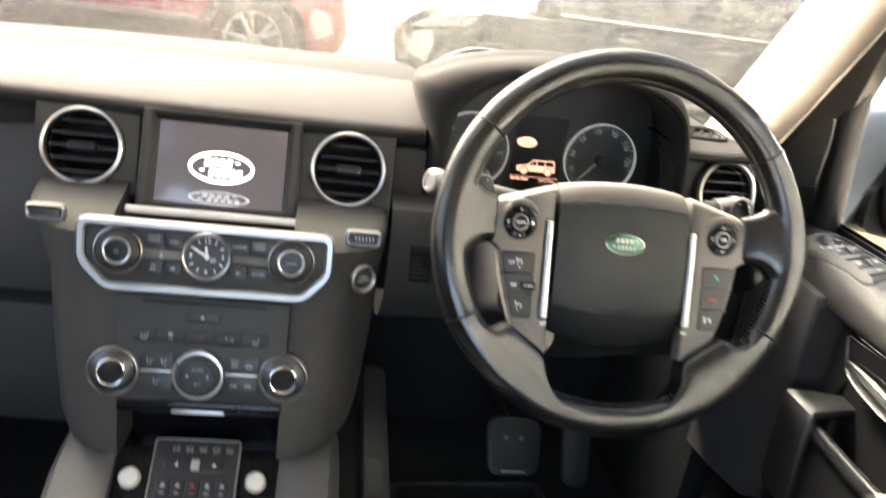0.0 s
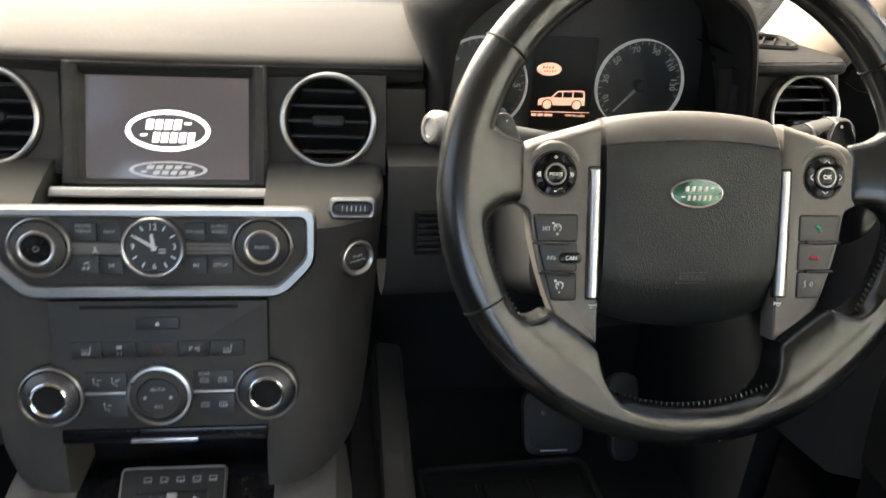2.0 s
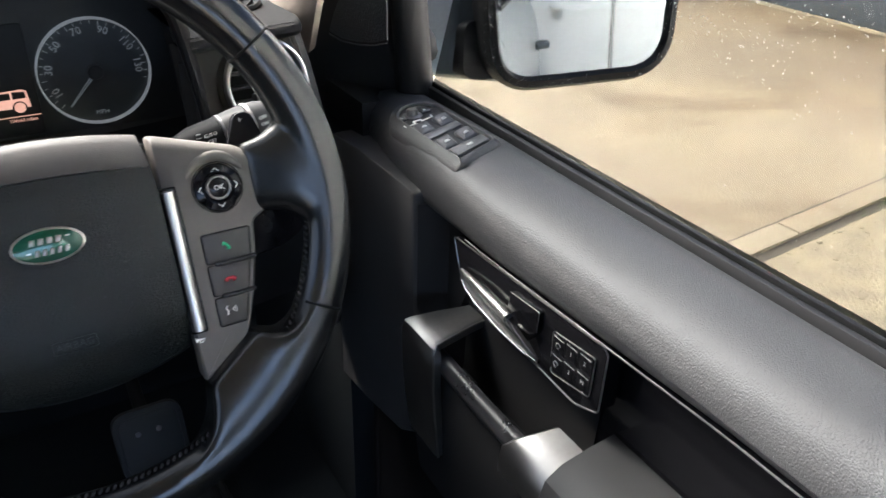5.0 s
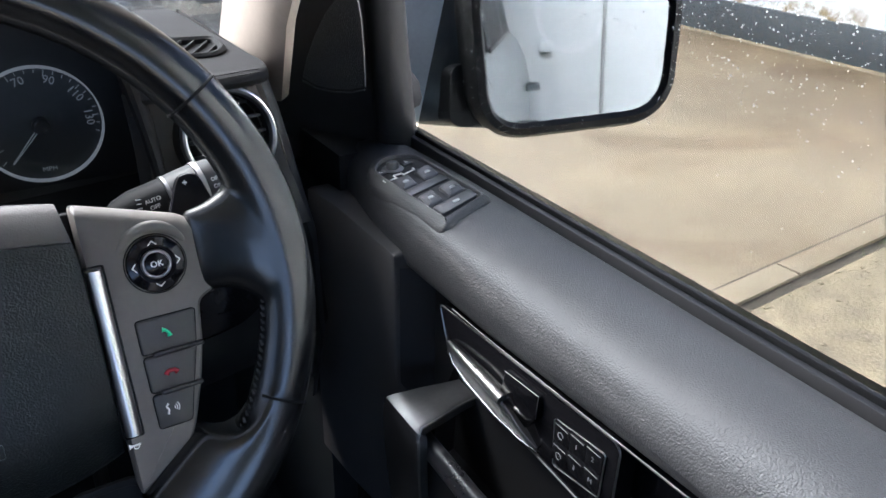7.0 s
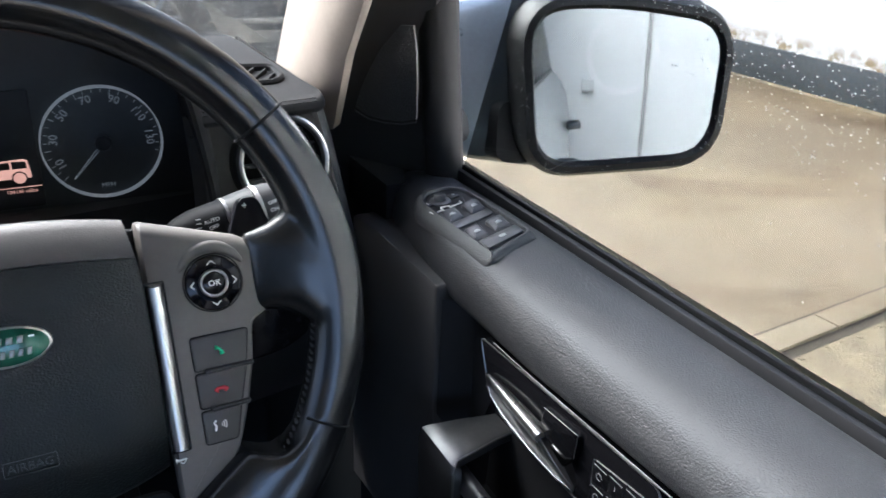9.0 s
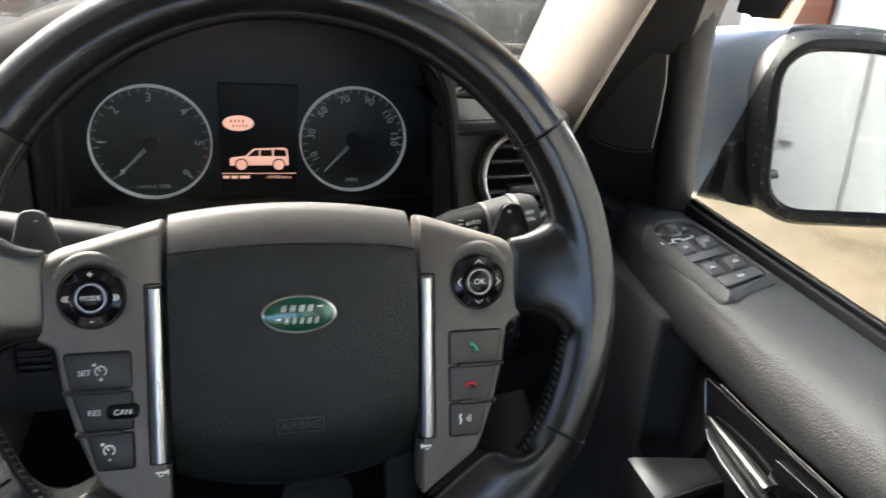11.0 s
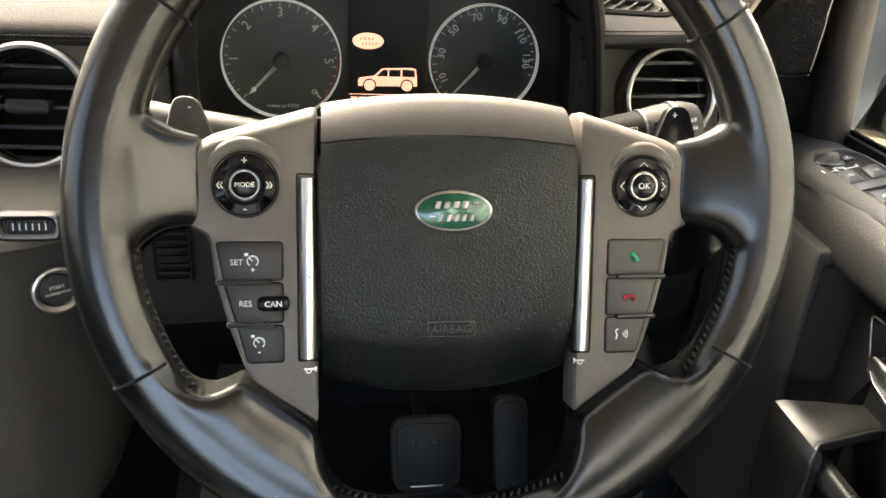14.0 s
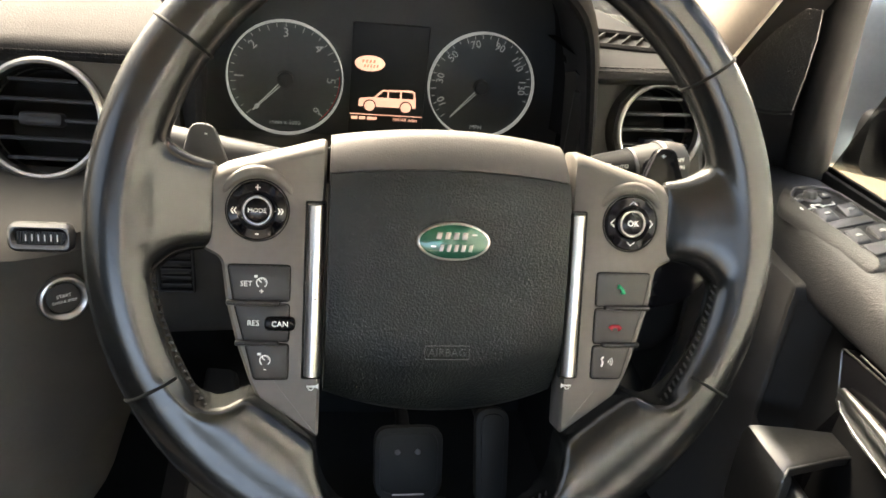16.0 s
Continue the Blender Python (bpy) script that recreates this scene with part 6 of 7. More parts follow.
# thumb wheel and start button
tw = thing("dimmer_wheel", P @ Matrix.Translation((0.1548, 0.0215, -0.001)), "ribbed dimmer wheel in a satin frame", "switch")
bm = bmesh.new()
ring_slab(bm, rect(0, 0, 0.0400, 0.0190, 0.0070, 6), rect(0, 0, 0.0300, 0.0092, 0.0044, 6), -0.004, 0.0032, 0.0022)
part("frame", bm, frame_grey, tw)
bm = bmesh.new()
box(bm, (-0.0145, -0.0043, -0.006), (0.0145, 0.0043, 0.0006), 0)
rw = part("ribbed_wheel", bm, button_plastic, tw)
for i in range(15):
    bm = bmesh.new()
    box(bm, (-0.0142 + i * 0.0019, -0.0042, 0.0), (-0.0130 + i * 0.0019, 0.0042, 0.0018), 0.0003)
    part("rib", bm, button_plastic, rw)
for i in range(6):
    bm = bmesh.new()
    box(bm, (-0.009 + i * 0.0038, -0.0022, 0.0016), (-0.0082 + i * 0.0038, 0.0022, 0.0021), 0)
    part("mark", bm, white_mark, tw)
st = thing("start_button", pose(0.1580, 0.7215, 1.0865, 82, 0, 31), "round start button in a silver ring", "button")
bm = bmesh.new()
lathe(bm, [(0.0170, -0.004), (0.0170, 0.003), (0.0160, 0.0050), (0.0145, 0.0056), (0.0130, 0.0050), (0.0116, 0.0030), (0.0114, -0.002)], 48, None, False)
part("ring", bm, satin, st)
bm = bmesh.new()
lathe(bm, [(0.0115, -0.002), (0.0112, 0.0026), (0.0100, 0.0033), (0.0001, 0.0030)], 40)
part("cap", bm, panel_plastic, st)
letters("START", 0.0034, white_mark, st, 0, 0.0020, 0.0036)
letters("ENGINE STOP", 0.0026, white_mark, st, 0, -0.0022, 0.0036)
fl = thing("hazard_switch", P @ Matrix.Translation((-0.1710, 0.0215, -0.001)), "switch in a satin frame on the passenger side", "switch")
bm = bmesh.new()
ring_slab(bm, rect(0, 0, 0.0400, 0.0190, 0.0070, 6), rect(0, 0, 0.0300, 0.0092, 0.0044, 6), -0.004, 0.0032, 0.0022)
part("frame", bm, frame_grey, fl)
bm = bmesh.new()
slab(bm, rect(0, 0, 0.0285, 0.0080, 0.002), -0.005, 0.001, 0.0005)
part("rocker", bm, button_plastic, fl)

# ---- centre console ----
con = thing("centre_console", pose(0, 0, 0), "grey and gloss black centre console between the seats", "centre console")
for s, xo, xi in ((1, 0.150, 0.082), (-1, -0.168, -0.098)):
    bm = bmesh.new()
    rings = []
    for y, z in ((0.74, 0.880), (0.70, 0.878), (0.66, 0.872), (0.62, 0.852), (0.56, 0.826), (0.50, 0.812), (0.40, 0.780), (0.20, 0.765), (-0.30, 0.765)):
        w = xo - xi
        rings.append([(xo + s * 0.012, y, 0.50), (xo + s * 0.006, y, z - 0.08), (xo, y, z - 0.025), (xo - 0.15 * w, y, z - 0.006), (xo - 0.4 * w, y, z), (xi + 0.1 * w, y, z - 0.001), (xi, y, z - 0.006), (xi, y, z - 0.06), (xi, y, 0.50)])
    loft(bm, rings, False, False)
    part("side_rail", bm, console_grey, con, "light grey rounded console side")
bm = bmesh.new()
loft(bm, [[(-0.10, y, z), (0.084, y, z)] for y, z in ((0.80, 0.865), (0.73, 0.862), (0.685, 0.872), (0.60, 0.812), (0.52, 0.765), (0.40, 0.745), (-0.30, 0.745))], False, False)
part("tray", bm, black_gloss, con, "gloss black tray")
bm = bmesh.new()
loft(bm, [[(0.158, y, z - 0.06), (0.190, y, z - 0.045), (0.194, y, z - 0.004), (0.198, y, z), (0.226, y, z - 0.003), (0.234, y, z - 0.008), (0.238, y, z - 0.020), (0.240, y, 0.50)] for y, z in ((1.12, 0.735), (1.00, 0.722), (0.88, 0.710), (0.76, 0.700), (0.60, 0.690), (0.30, 0.690))], False, False)
trim = part("tunnel_trim", bm, door_plastic, con, "dark plastic trim along the tunnel")
bm = bmesh.new()
loft(bm, [[(0.2015, y0, z0), (0.2240, y0, z0 - 0.002), (0.2240, y1, z1 - 0.002), (0.2015, y1, z1)] for y0, y1, z0, z1 in ((0.810, 0.890, 0.700, 0.706), (0.810, 0.890, 0.7055, 0.7125), (0.811, 0.889, 0.7062, 0.7132))])
part("flap", bm, door_plastic, trim, "small rectangular flap")
S = pose(0, 0.685, 0.880, 35)
ter = thing("terrain_controls", S, "black console switch plate in a bright frame", "control panel")
bm = bmesh.new()
ring_slab(bm, rect(-0.0105, -0.052, 0.0960, 0.110, 0.005), rect(-0.0105, -0.052, 0.0925, 0.1065, 0.004), -0.006, 0.003, 0.0012)
part("frame", bm, satin, ter, "bright metal edge")
bm = bmesh.new()
slab(bm, rect(-0.0105, -0.052, 0.0925, 0.1065, 0.004), -0.006, 0.0018, 0.0004)
part("plate", bm, panel_plastic, ter)
for k in range(5):
    x = -0.0340 + k * 0.0148
    bm = bmesh.new()
    ring_slab(bm, rect(x, -0.0085, 0.0075, 0.0040, 0.001), rect(x, -0.0085, 0.0062, 0.0027, 0.0006), 0.0018, 0.0022, 0.0001)
    tube(bm, [(x - 0.0038, -0.0112 - 0.0008 * (k % 2), 0.002), (x + 0.0038, -0.0112, 0.002)], 0.0004, 6)
    part("terrain_symbol", bm, grey_mark, ter)
bm = bmesh.new()
slab(bm, rect(-0.0110, -0.0280, 0.0660, 0.0140, 0.002), 0.0, 0.0050, 0.0016)
b = part("rocker", bm, button_plastic, ter, "long rocker switch with a silver centre")
bm = bmesh.new()
slab(bm, rect(-0.0100, -0.0280, 0.0092, 0.0125, 0.001), 0.004, 0.0066, 0.0006)
part("rocker_centre", bm, satin, b)
for x, s in ((-0.0310, -1), (0.0110, 1)):
    bm = bmesh.new()
    slab(bm, [(x - s * 0.0020, -0.0302), (x + s * 0.0026, -0.0280), (x - s * 0.0020, -0.0258)], 0.005, 0.0054, 0.0001)
    part("arrow", bm, white_mark, b)
for k, m in enumerate((grey_mark, grey_mark, red_mark, grey_mark, grey_mark)):
    x = -0.0420 + k * 0.0160
    bm = bmesh.new()
    slab(bm, rect(x, -0.0560, 0.0150, 0.0250, 0.0015), 0.0, 0.0046, 0.0010)
    b = part("button", bm, button_plastic, ter)
    bm = bmesh.new()
    slab(bm, [(x - 0.0030, -0.0530), (x + 0.0030, -0.0530), (x + 0.0018, -0.0490), (x - 0.0010, -0.0490)], 0.0046, 0.0050, 0.0001)
    box(bm, (x - 0.0028, -0.0600, 0.0046), (x + 0.0028, -0.0588, 0.0050), 0)
    part("symbol", bm, m, b)
for x in (-0.0800, 0.0575):
    cap = thing("console_cap", S @ Matrix.Translation((x, -0.0420, -0.006)), "round cream-coloured cap set in the console", "cap", "cream caps on the console")
    bm = bmesh.new()
    lathe(bm, [(0.0150, -0.004), (0.0150, 0.001), (0.0125, 0.002), (0.0122, -0.002)], 36, None, False)
    part("collar", bm, black_gloss, cap)
    bm = bmesh.new()
    lathe(bm, [(0.0120, -0.002), (0.0118, 0.004), (0.0095, 0.0068), (0.0001, 0.0076)], 36)
    part("cap", bm, cream_cap, cap)

# ---- pedals ----
for x0, x1, z0, z1, y, name, label in ((0.425, 0.518, 0.590, 0.690, 1.03, "brake_pedal", "wide black rubber brake pedal"), (0.572, 0.618, 0.560, 0.70, 1.05, "accelerator_pedal", "narrow black accelerator pedal")):
    ped = thing(name, pose((x0 + x1) / 2, y, (z0 + z1) / 2, 62), label, "pedal")
    w, h = x1 - x0, z1 - z0
    bm = bmesh.new()
    slab(bm, rpoly([(-w / 2, -h / 2), (w / 2, -h / 2), (w / 2 + 0.002, h / 2), (-w / 2 - 0.002, h / 2)], 0.024, 6), -0.012, 0.004, 0.003)
    part("pad", bm, pedal_rubber, ped)
    bm = bmesh.new()
    slab(bm, rpoly([(-w / 2 + 0.007, -h / 2 + 0.009), (w / 2 - 0.007, -h / 2 + 0.009), (w / 2 - 0.006, h / 2 - 0.008), (-w / 2 + 0.006, h / 2 - 0.008)], 0.018, 6), 0.003, 0.0058, 0.002)
    part("tread", bm, pedal_rubber, ped, "smooth worn rubber tread")
    if w > 0.06:
        bm = bmesh.new()
        box(bm, (-0.022, -h / 2 + 0.006, 0.0), (0.022, -h / 2 + 0.0085, 0.0050), 0.0008)
        part("edge_strip", bm, satin_dim, ped, "thin bright lower edge")
        for x in (-0.016, 0.012):
            bm = bmesh.new()
            lathe(bm, [(0.004, 0.004), (0.004, 0.0062), (0.0028, 0.0070), (0.0001, 0.0070)], 16, Matrix.Translation((x, h / 2 - 0.034, 0)))
            part("stud", bm, gunmetal, ped)
    bm = bmesh.new()
    tube(bm, [(0, 0, -0.01), (0.0, 0.045, -0.08), (0.01, 0.09, -0.28)], 0.010, 10)
    part("arm", bm, pedal_rubber, ped)
mat = thing("floor_mat", pose(0.425, 0.775, 0.5, 0, 0, 3.5), "black rubber floor mat with a raised border and ribbed cells", "mat")
bm = bmesh.new()
slab(bm, rect(0, 0, 0.30, 0.62, 0.03, 5), 0.0, 0.010, 0.003)
part("sheet", bm, pedal_rubber, mat)
bm = bmesh.new()
ring_slab(bm, rect(0, 0, 0.292, 0.612, 0.028, 5), rect(0, 0, 0.272, 0.592, 0.022, 5), 0.008, 0.022, 0.003)
part("border", bm, pedal_rubber, mat, "raised border")
for i in range(3):
    for j in range(9):
        bm = bmesh.new()
        box(bm, (-0.128 + i * 0.0875, 0.268 - j * 0.062 - 0.048, 0.009), (-0.128 + i * 0.0875 + 0.080, 0.268 - j * 0.062, 0.014), 0.003, 1)
        part("cell", bm, pedal_rubber, mat)

# ---- driver's door ----
door = thing("driver_door", pose(0, 0, 0), "black leather-trimmed driver's door, closed", "car door")


def pad_ring(y):
    f = max(0.0, (y - 0.70) / 0.16)
    k = 1.0 - 0.25 * min(1.0, f) ** 2
    pts = [(0.806, 1.1400), (0.803, 1.1535), (0.796, 1.1570), (0.780, 1.1585), (0.760, 1.1580), (0.745, 1.1550), (0.733, 1.1490), (0.7250, 1.1400), (0.7210, 1.1290), (0.7200, 1.1190), (0.7215, 1.1080), (0.7245, 1.1000), (0.7300, 1.0940), (0.7380, 1.0920)]
    near = max(0.0, 1.0 - ((y - 0.725) / 0.125) ** 2)
    full = [(0, 0)] * 4 + [(0.0, 0.0002), (-0.001, 0.0028), (-0.0028, 0.0062), (-0.0018, 0.0088), (-0.0008, 0.0070), (0, 0.004)] + [(0, 0)] * 4
    pts = [(x + dx * near, z + dz * near) for (x, z), (dx, dz) in zip(pts, full)]
    lift = 0.012 * max(0.0, min(1.0, (0.60 - y) / 0.25))
    return [(0.806 - (0.806 - x) * (k if x < 0.80 else 1), y, z + (lift if z < 1.115 else 0) - 0.004 * f * f) for x, z in pts]


bm = bmesh.new()
ys = [0.925, 0.915, 0.895, 0.87, 0.84] + [0.80 - 0.05 * i for i in range(23)]
rings = []
for y in ys:
    r = pad_ring(y)
    if y > 0.84:
        t = (y - 0.84) / 0.085
        r = [(x + (0.770 - x) * 0.25 * t * t, yy, z - 0.012 * t * t) for x, yy, z in r]
    rings.append(r)
loft(bm, rings, False, False)
part("top_pad", bm, door_leather, door, "grained black leather upper pad")
# rubber window seals
for x0, x1, z0, z1 in ((0.806, 0.812, 1.135, 1.160), (0.8135, 0.8180, 1.135, 1.163), (0.8195, 0.826, 1.135, 1.157)):
    bm = bmesh.new()
    box(bm, (x0, -0.30, z0), (x1, 0.862, z1), 0.0018)
    part("window_seal", bm, rubber, door, "black rubber window seal")
bm = bmesh.new()
loft(bm, [[(0.815, -0.30, 1.15), (0.815, 0.86, 1.15), (0.819, 0.86, 1.15), (0.819, -0.30, 1.15)], [(0.69, -0.30, 1.76), (0.69, 0.46, 1.76), (0.694, 0.46, 1.76), (0.694, -0.30, 1.76)]])
pane = part("window", bm, dimmed_glass, door, "side window with raindrops, darkened to dim the yard behind it")
pane.visible_shadow = False
# lower trim
bm = bmesh.new()
rings = []
for z, x in ((1.100, 0.752), (1.085, 0.748), (1.04, 0.748), (0.97, 0.746), (0.90, 0.742), (0.75, 0.736), (0.55, 0.735)):
    rings.append([(x, y, z) for y in (0.86, 0.70, 0.50, 0.30, 0.0, -0.30)])
loft(bm, rings, False, False)
part("lower_trim", bm, panel_black, door, "black lower door trim")
bm = bmesh.new()
box(bm, (0.76, -0.32, 0.46), (0.80, 0.92, 1.14), 0)
box(bm, (0.735, 0.87, 1.05), (0.799, 0.97, 1.146), 0)
part("door_core", bm, black_matt, door)
def flank(y_line):
    b = bmesh.new()
    rows = []
    for z, x, out in ((1.155, 0.835, 0.010), (1.12, 0.862, 0.022), (1.05, 0.888, 0.032), (0.95, 0.905, 0.036), (0.80, 0.912, 0.036), (0.60, 0.905, 0.034), (0.40, 0.88, 0.03)):
        rows.append([(x + out * max(0.0, min(1.0, (0.5 - y) / 0.8)), y, z) for y in y_line])
    loft(b, rows, False, False)
    return b


part("outer_skin", flank((2.2, 0.93, 0.4, 0.1, -0.10, -0.32)), silver_paint, door, "silver-blue painted outer skin")
bm = bmesh.new()
tube(bm, [(0.930, -0.20, 0.985), (0.972, -0.18, 0.99), (0.974, -0.07, 0.992), (0.930, -0.05, 0.99)], 0.011, 10)
part("outer_handle", bm, silver_paint, door, "silver-blue outer door handle")
rear_door = thing("rear_door", pose(0, 0, 0), "silver-blue rear door and flank of the same car", "car door")
part("outer_skin", flank((-0.326, -0.6, -1.0, -1.4, -1.82)), silver_paint, rear_door)
for name, y0, y1, mat in (("window", -0.47, -1.20, tinted_glass), ("window", -1.30, -1.74, tinted_glass), ("window_post", -0.33, -0.465, rubber), ("window_post", -1.205, -1.295, rubber), ("rear_post", -1.745, -1.83, silver_paint)):
    bm = bmesh.new()
    loft(bm, [[(0.846, y0, 1.158), (0.846, y1, 1.158), (0.842, y1, 1.158), (0.842, y0, 1.158)], [(0.722, y0, 1.735), (0.722, y1, 1.735), (0.718, y1, 1.735), (0.718, y0, 1.735)]])
    part(name, bm, mat, rear_door)
bm = bmesh.new()
loft(bm, [[(0.722, y, 1.736), (0.732, y, 1.75), (0.715, y, 1.80), (0.66, y, 1.84), (0.66, y, 1.80)] for y in (0.30, -0.4, -1.2, -1.83)], True, True)
part("roof_rail", bm, silver_paint, rear_door, "silver-blue roof edge")
bm = bmesh.new()
tube(bm, [(0.940, -1.16, 0.985), (0.975, -1.14, 0.99), (0.977, -1.02, 0.992), (0.940, -1.00, 0.99)], 0.011, 10)
part("outer_handle", bm, silver_paint, rear_door, "silver-blue outer door handle")
bm = bmesh.new()
box(bm, (0.846, -1.82, 1.150), (0.853, -0.33, 1.164), 0.002)
part("waist_strip", bm, rubber, rear_door, "black strip below the windows")
# speaker panel at the front of the door
poly = rpoly([(0.905, 1.105), (0.838, 1.112), (0.716, 1.112), (0.713, 0.985), (0.700, 0.93), (0.670, 0.840), (0.74, 0.79), (0.83, 0.77), (0.905, 0.76)], 0.006, 4)
bm = bmesh.new()
slab(bm, [(-y, z) for y, z in poly], -0.03, 0.0, 0.004)
part("speaker_panel", bm, grille_grey, door, "perforated taupe-grey speaker panel", M=Matrix.Translation((0.712, 0, 0)) @ Matrix(((0, 0, -1, 0), (-1, 0, 0, 0), (0, 1, 0, 0), (0, 0, 0, 1))))
bm = bmesh.new()
rings = [[(0.716, 0.712, z), (0.745, 0.700, z), (0.748, 0.66, z), (0.75, 0.64, z)] for z in (1.10, 1.0, 0.9)]
loft(bm, rings, False, False)
part("pocket_side", bm, door_plastic, door)

# switch pack, sunk into the pad
sw_M = pose(0.7535, 0.7365, 1.1603) @ Matrix.Rotation(radians(-4.5), 4, "Y")
sw = thing("window_switches", sw_M, "black window and mirror switch pack sunk in the door pad", "switch panel")
to_sw = sw_M.inverted()


def pad_height(x):
    pts = pad_ring(0.70)[:10]
    for (xa, _, za), (xb, _, zb) in zip(pts, pts[1:]):
        if xb <= x <= xa:
            return za + (zb - za) * (xa - x) / max(1e-6, xa - xb)
    return pts[-1][2] if x < pts[-1][0] else pts[0][2]


def draped(poly, lift):
    return [to_sw @ Vector((0.7535 + x, 0.7365 + y, pad_height(0.7535 + x) + lift)) for x, y in poly]


outq = rpoly([(-0.0265, -0.077), (0.037, -0.054), (0.034, 0.060), (0.018, 0.078), (-0.010, 0.078), (-0.030, 0.052)], 0.012, 6)
bm = bmesh.new()
loft(bm, [draped(outq, -0.006), draped(outq, -0.0005), draped(shrink(outq, 0.0015), 0.0022), [(x, y, 0.0016) for x, y in shrink(outq, 0.0070)], [(x, y, 0.0012) for x, y in shrink(outq, 0.0085)], [(x, y, -0.0035) for x, y in shrink(outq, 0.0105)]], True, False)
part("bezel", bm, door_leather, sw, "raised black bezel")
bm = bmesh.new()
slab(bm, shrink(outq, 0.010), -0.008, -0.0012, 0.0005)
part("plate", bm, rubber, sw)


def skew(poly):
    return [(x, y + 0.26 * x) for x, y in poly]


for x, y, w, h in ((-0.0110, 0.0155, 0.0180, 0.0200), (0.0145, 0.0155, 0.0190, 0.0200), (-0.0100, -0.0250, 0.0180, 0.0190), (0.0150, -0.0250, 0.0190, 0.0190)):
    bm = bmesh.new()
    rings = []
    for d, z in ((0, -0.003), (0.0, -0.0005), (0.0008, 0.0010), (0.003, 0.0018)):
        rings.append([(px, py, z + (py - 0.26 * px - y) * 0.14 * (z > -0.002)) for px, py in skew(shrink(rect(x, y, w, h, 0.003), d))])
    loft(bm, rings)
    b = part("window_switch", bm, switch_grey, sw, "grey rocker with a window symbol")
    bm = bmesh.new()
    slab(bm, skew(rpoly([(x - 0.0032, y - 0.002), (x + 0.0032, y - 0.002), (x + 0.0028, y + 0.0006), (x + 0.001, y + 0.0020), (x - 0.0022, y + 0.0012)], 0.0004)), 0.0010, 0.0023, 0.0001)
    part("window_symbol", bm, grey_mark, b)
bm = bmesh.new()
slab(bm, skew(rect(0.0005, -0.0015, 0.046, 0.0120, 0.002)), -0.003, 0.0002, 0.0006)
part("centre_bar", bm, switch_grey, sw)
bm = bmesh.new()
slab(bm, skew(rpoly([(-0.0175, -0.0545), (0.0250, -0.0525), (0.0250, -0.0385), (-0.0175, -0.0385)], 0.003)), -0.003, 0.0016, 0.0012)
b = part("lock_switch", bm, switch_grey, sw, "wide grey lock rocker")
bm = bmesh.new()
slab(bm, skew(rect(0.004, -0.0465, 0.0070, 0.0036, 0.001)), 0.0014, 0.0021, 0.0001)
part("lock_symbol", bm, grey_mark, b)
bm = bmesh.new()
lathe(bm, [(0.0105, -0.003), (0.0100, 0.0), (0.0062, 0.0010), (0.0056, 0.0050), (0.0040, 0.0066), (0.0001, 0.0068)], 32, Matrix.Translation((-0.0050, 0.0470, 0)))
part("mirror_joystick", bm, switch_grey, sw)
for x, y, t in ((-0.0190, 0.0440, "L"), (0.0110, 0.0505, "R")):
    bm = bmesh.new()
    slab(bm, skew(rect(x, y - 0.26 * x, 0.0105, 0.0085, 0.0015)), -0.003, 0.0008, 0.0006)
    b = part("mirror_button", bm, button_plastic, sw)
    letters(t, 0.0048, white_mark, b, x, y, 0.0011)
bm = bmesh.new()
for pts in (((-0.0240, 0.0295), (-0.0240, 0.0250), (-0.0120, 0.0280)), ((-0.0030, 0.0305), (0.0105, 0.0340), (0.0105, 0.0380))):
    tube(bm, [(x, y, -0.0006) for x, y in pts], 0.0007, 6)
tube(bm, [(x, y, -0.0006) for x, y in rect(-0.0075, 0.0295, 0.0085, 0.0080, 0.001)], 0.0008, 6, 1.0, True)
part("mirror_symbol", bm, white_mark, sw)

# release handle panel with key pad
hp_M = Matrix.Translation((0.7275, 0, 0)) @ Matrix(((0, 0, -1, 0), (-1, 0, 0, 0), (0, 1, 0, 0), (0, 0, 0, 1)))


def on_door(pts):
    return [(-y, z) for y, z in pts]


rel = thing("door_release", hp_M, "polished door release lever in a black panel with keys", "door handle")
outl = rpoly(on_door([(0.662, 1.0890), (0.458, 1.0990), (0.4535, 1.0950), (0.4540, 1.0400), (0.480, 1.0300), (0.527, 1.0330), (0.561, 1.0345), (0.611, 1.0400), (0.645, 1.0470)]), 0.005, 5)
bm = bmesh.new()
slab(bm, outl, -0.014, 0.002, 0.0012)
part("panel", bm, panel_black, rel, "gloss black panel")
bm = bmesh.new()
tube(bm, [(x, y, 0.002) for x, y in outl], 0.0007, 8, 1.0, True)
part("chrome_edge", bm, dark_metal, rel, "thin bright edge")
bm = bmesh.new()
rings = []
for y, z1, z0, o in ((0.648, 1.0620, 1.0500, 0.002), (0.638, 1.0640, 1.0470, 0.004), (0.615, 1.0645, 1.0440, 0.006), (0.590, 1.0640, 1.0410, 0.008), (0.572, 1.0630, 1.0395, 0.008), (0.556, 1.0570, 1.0382, 0.007), (0.540, 1.0490, 1.0372, 0.006), (0.528, 1.0420, 1.0368, 0.002)):
    prof = ((z1 - 0.0010, 0.0), (z1, o * 0.9), (z1 - 0.0010, o), (z1 - 0.0030, o), (z1 - 0.0040, o * 0.75), (z1 - (z1 - z0) * 0.45, o * 0.22), (z0 + 0.004, o * 0.20), (z0 + 0.0012, o * 0.42), (z0, o * 0.38), (z0, 0.0))
    rings.append([(-y, z, 0.002 + d) for z, d in prof])
loft(bm, rings)
lever = part("lever", bm, satin_dim, rel, "dished metal release lever", sharp=50)
bm = bmesh.new()
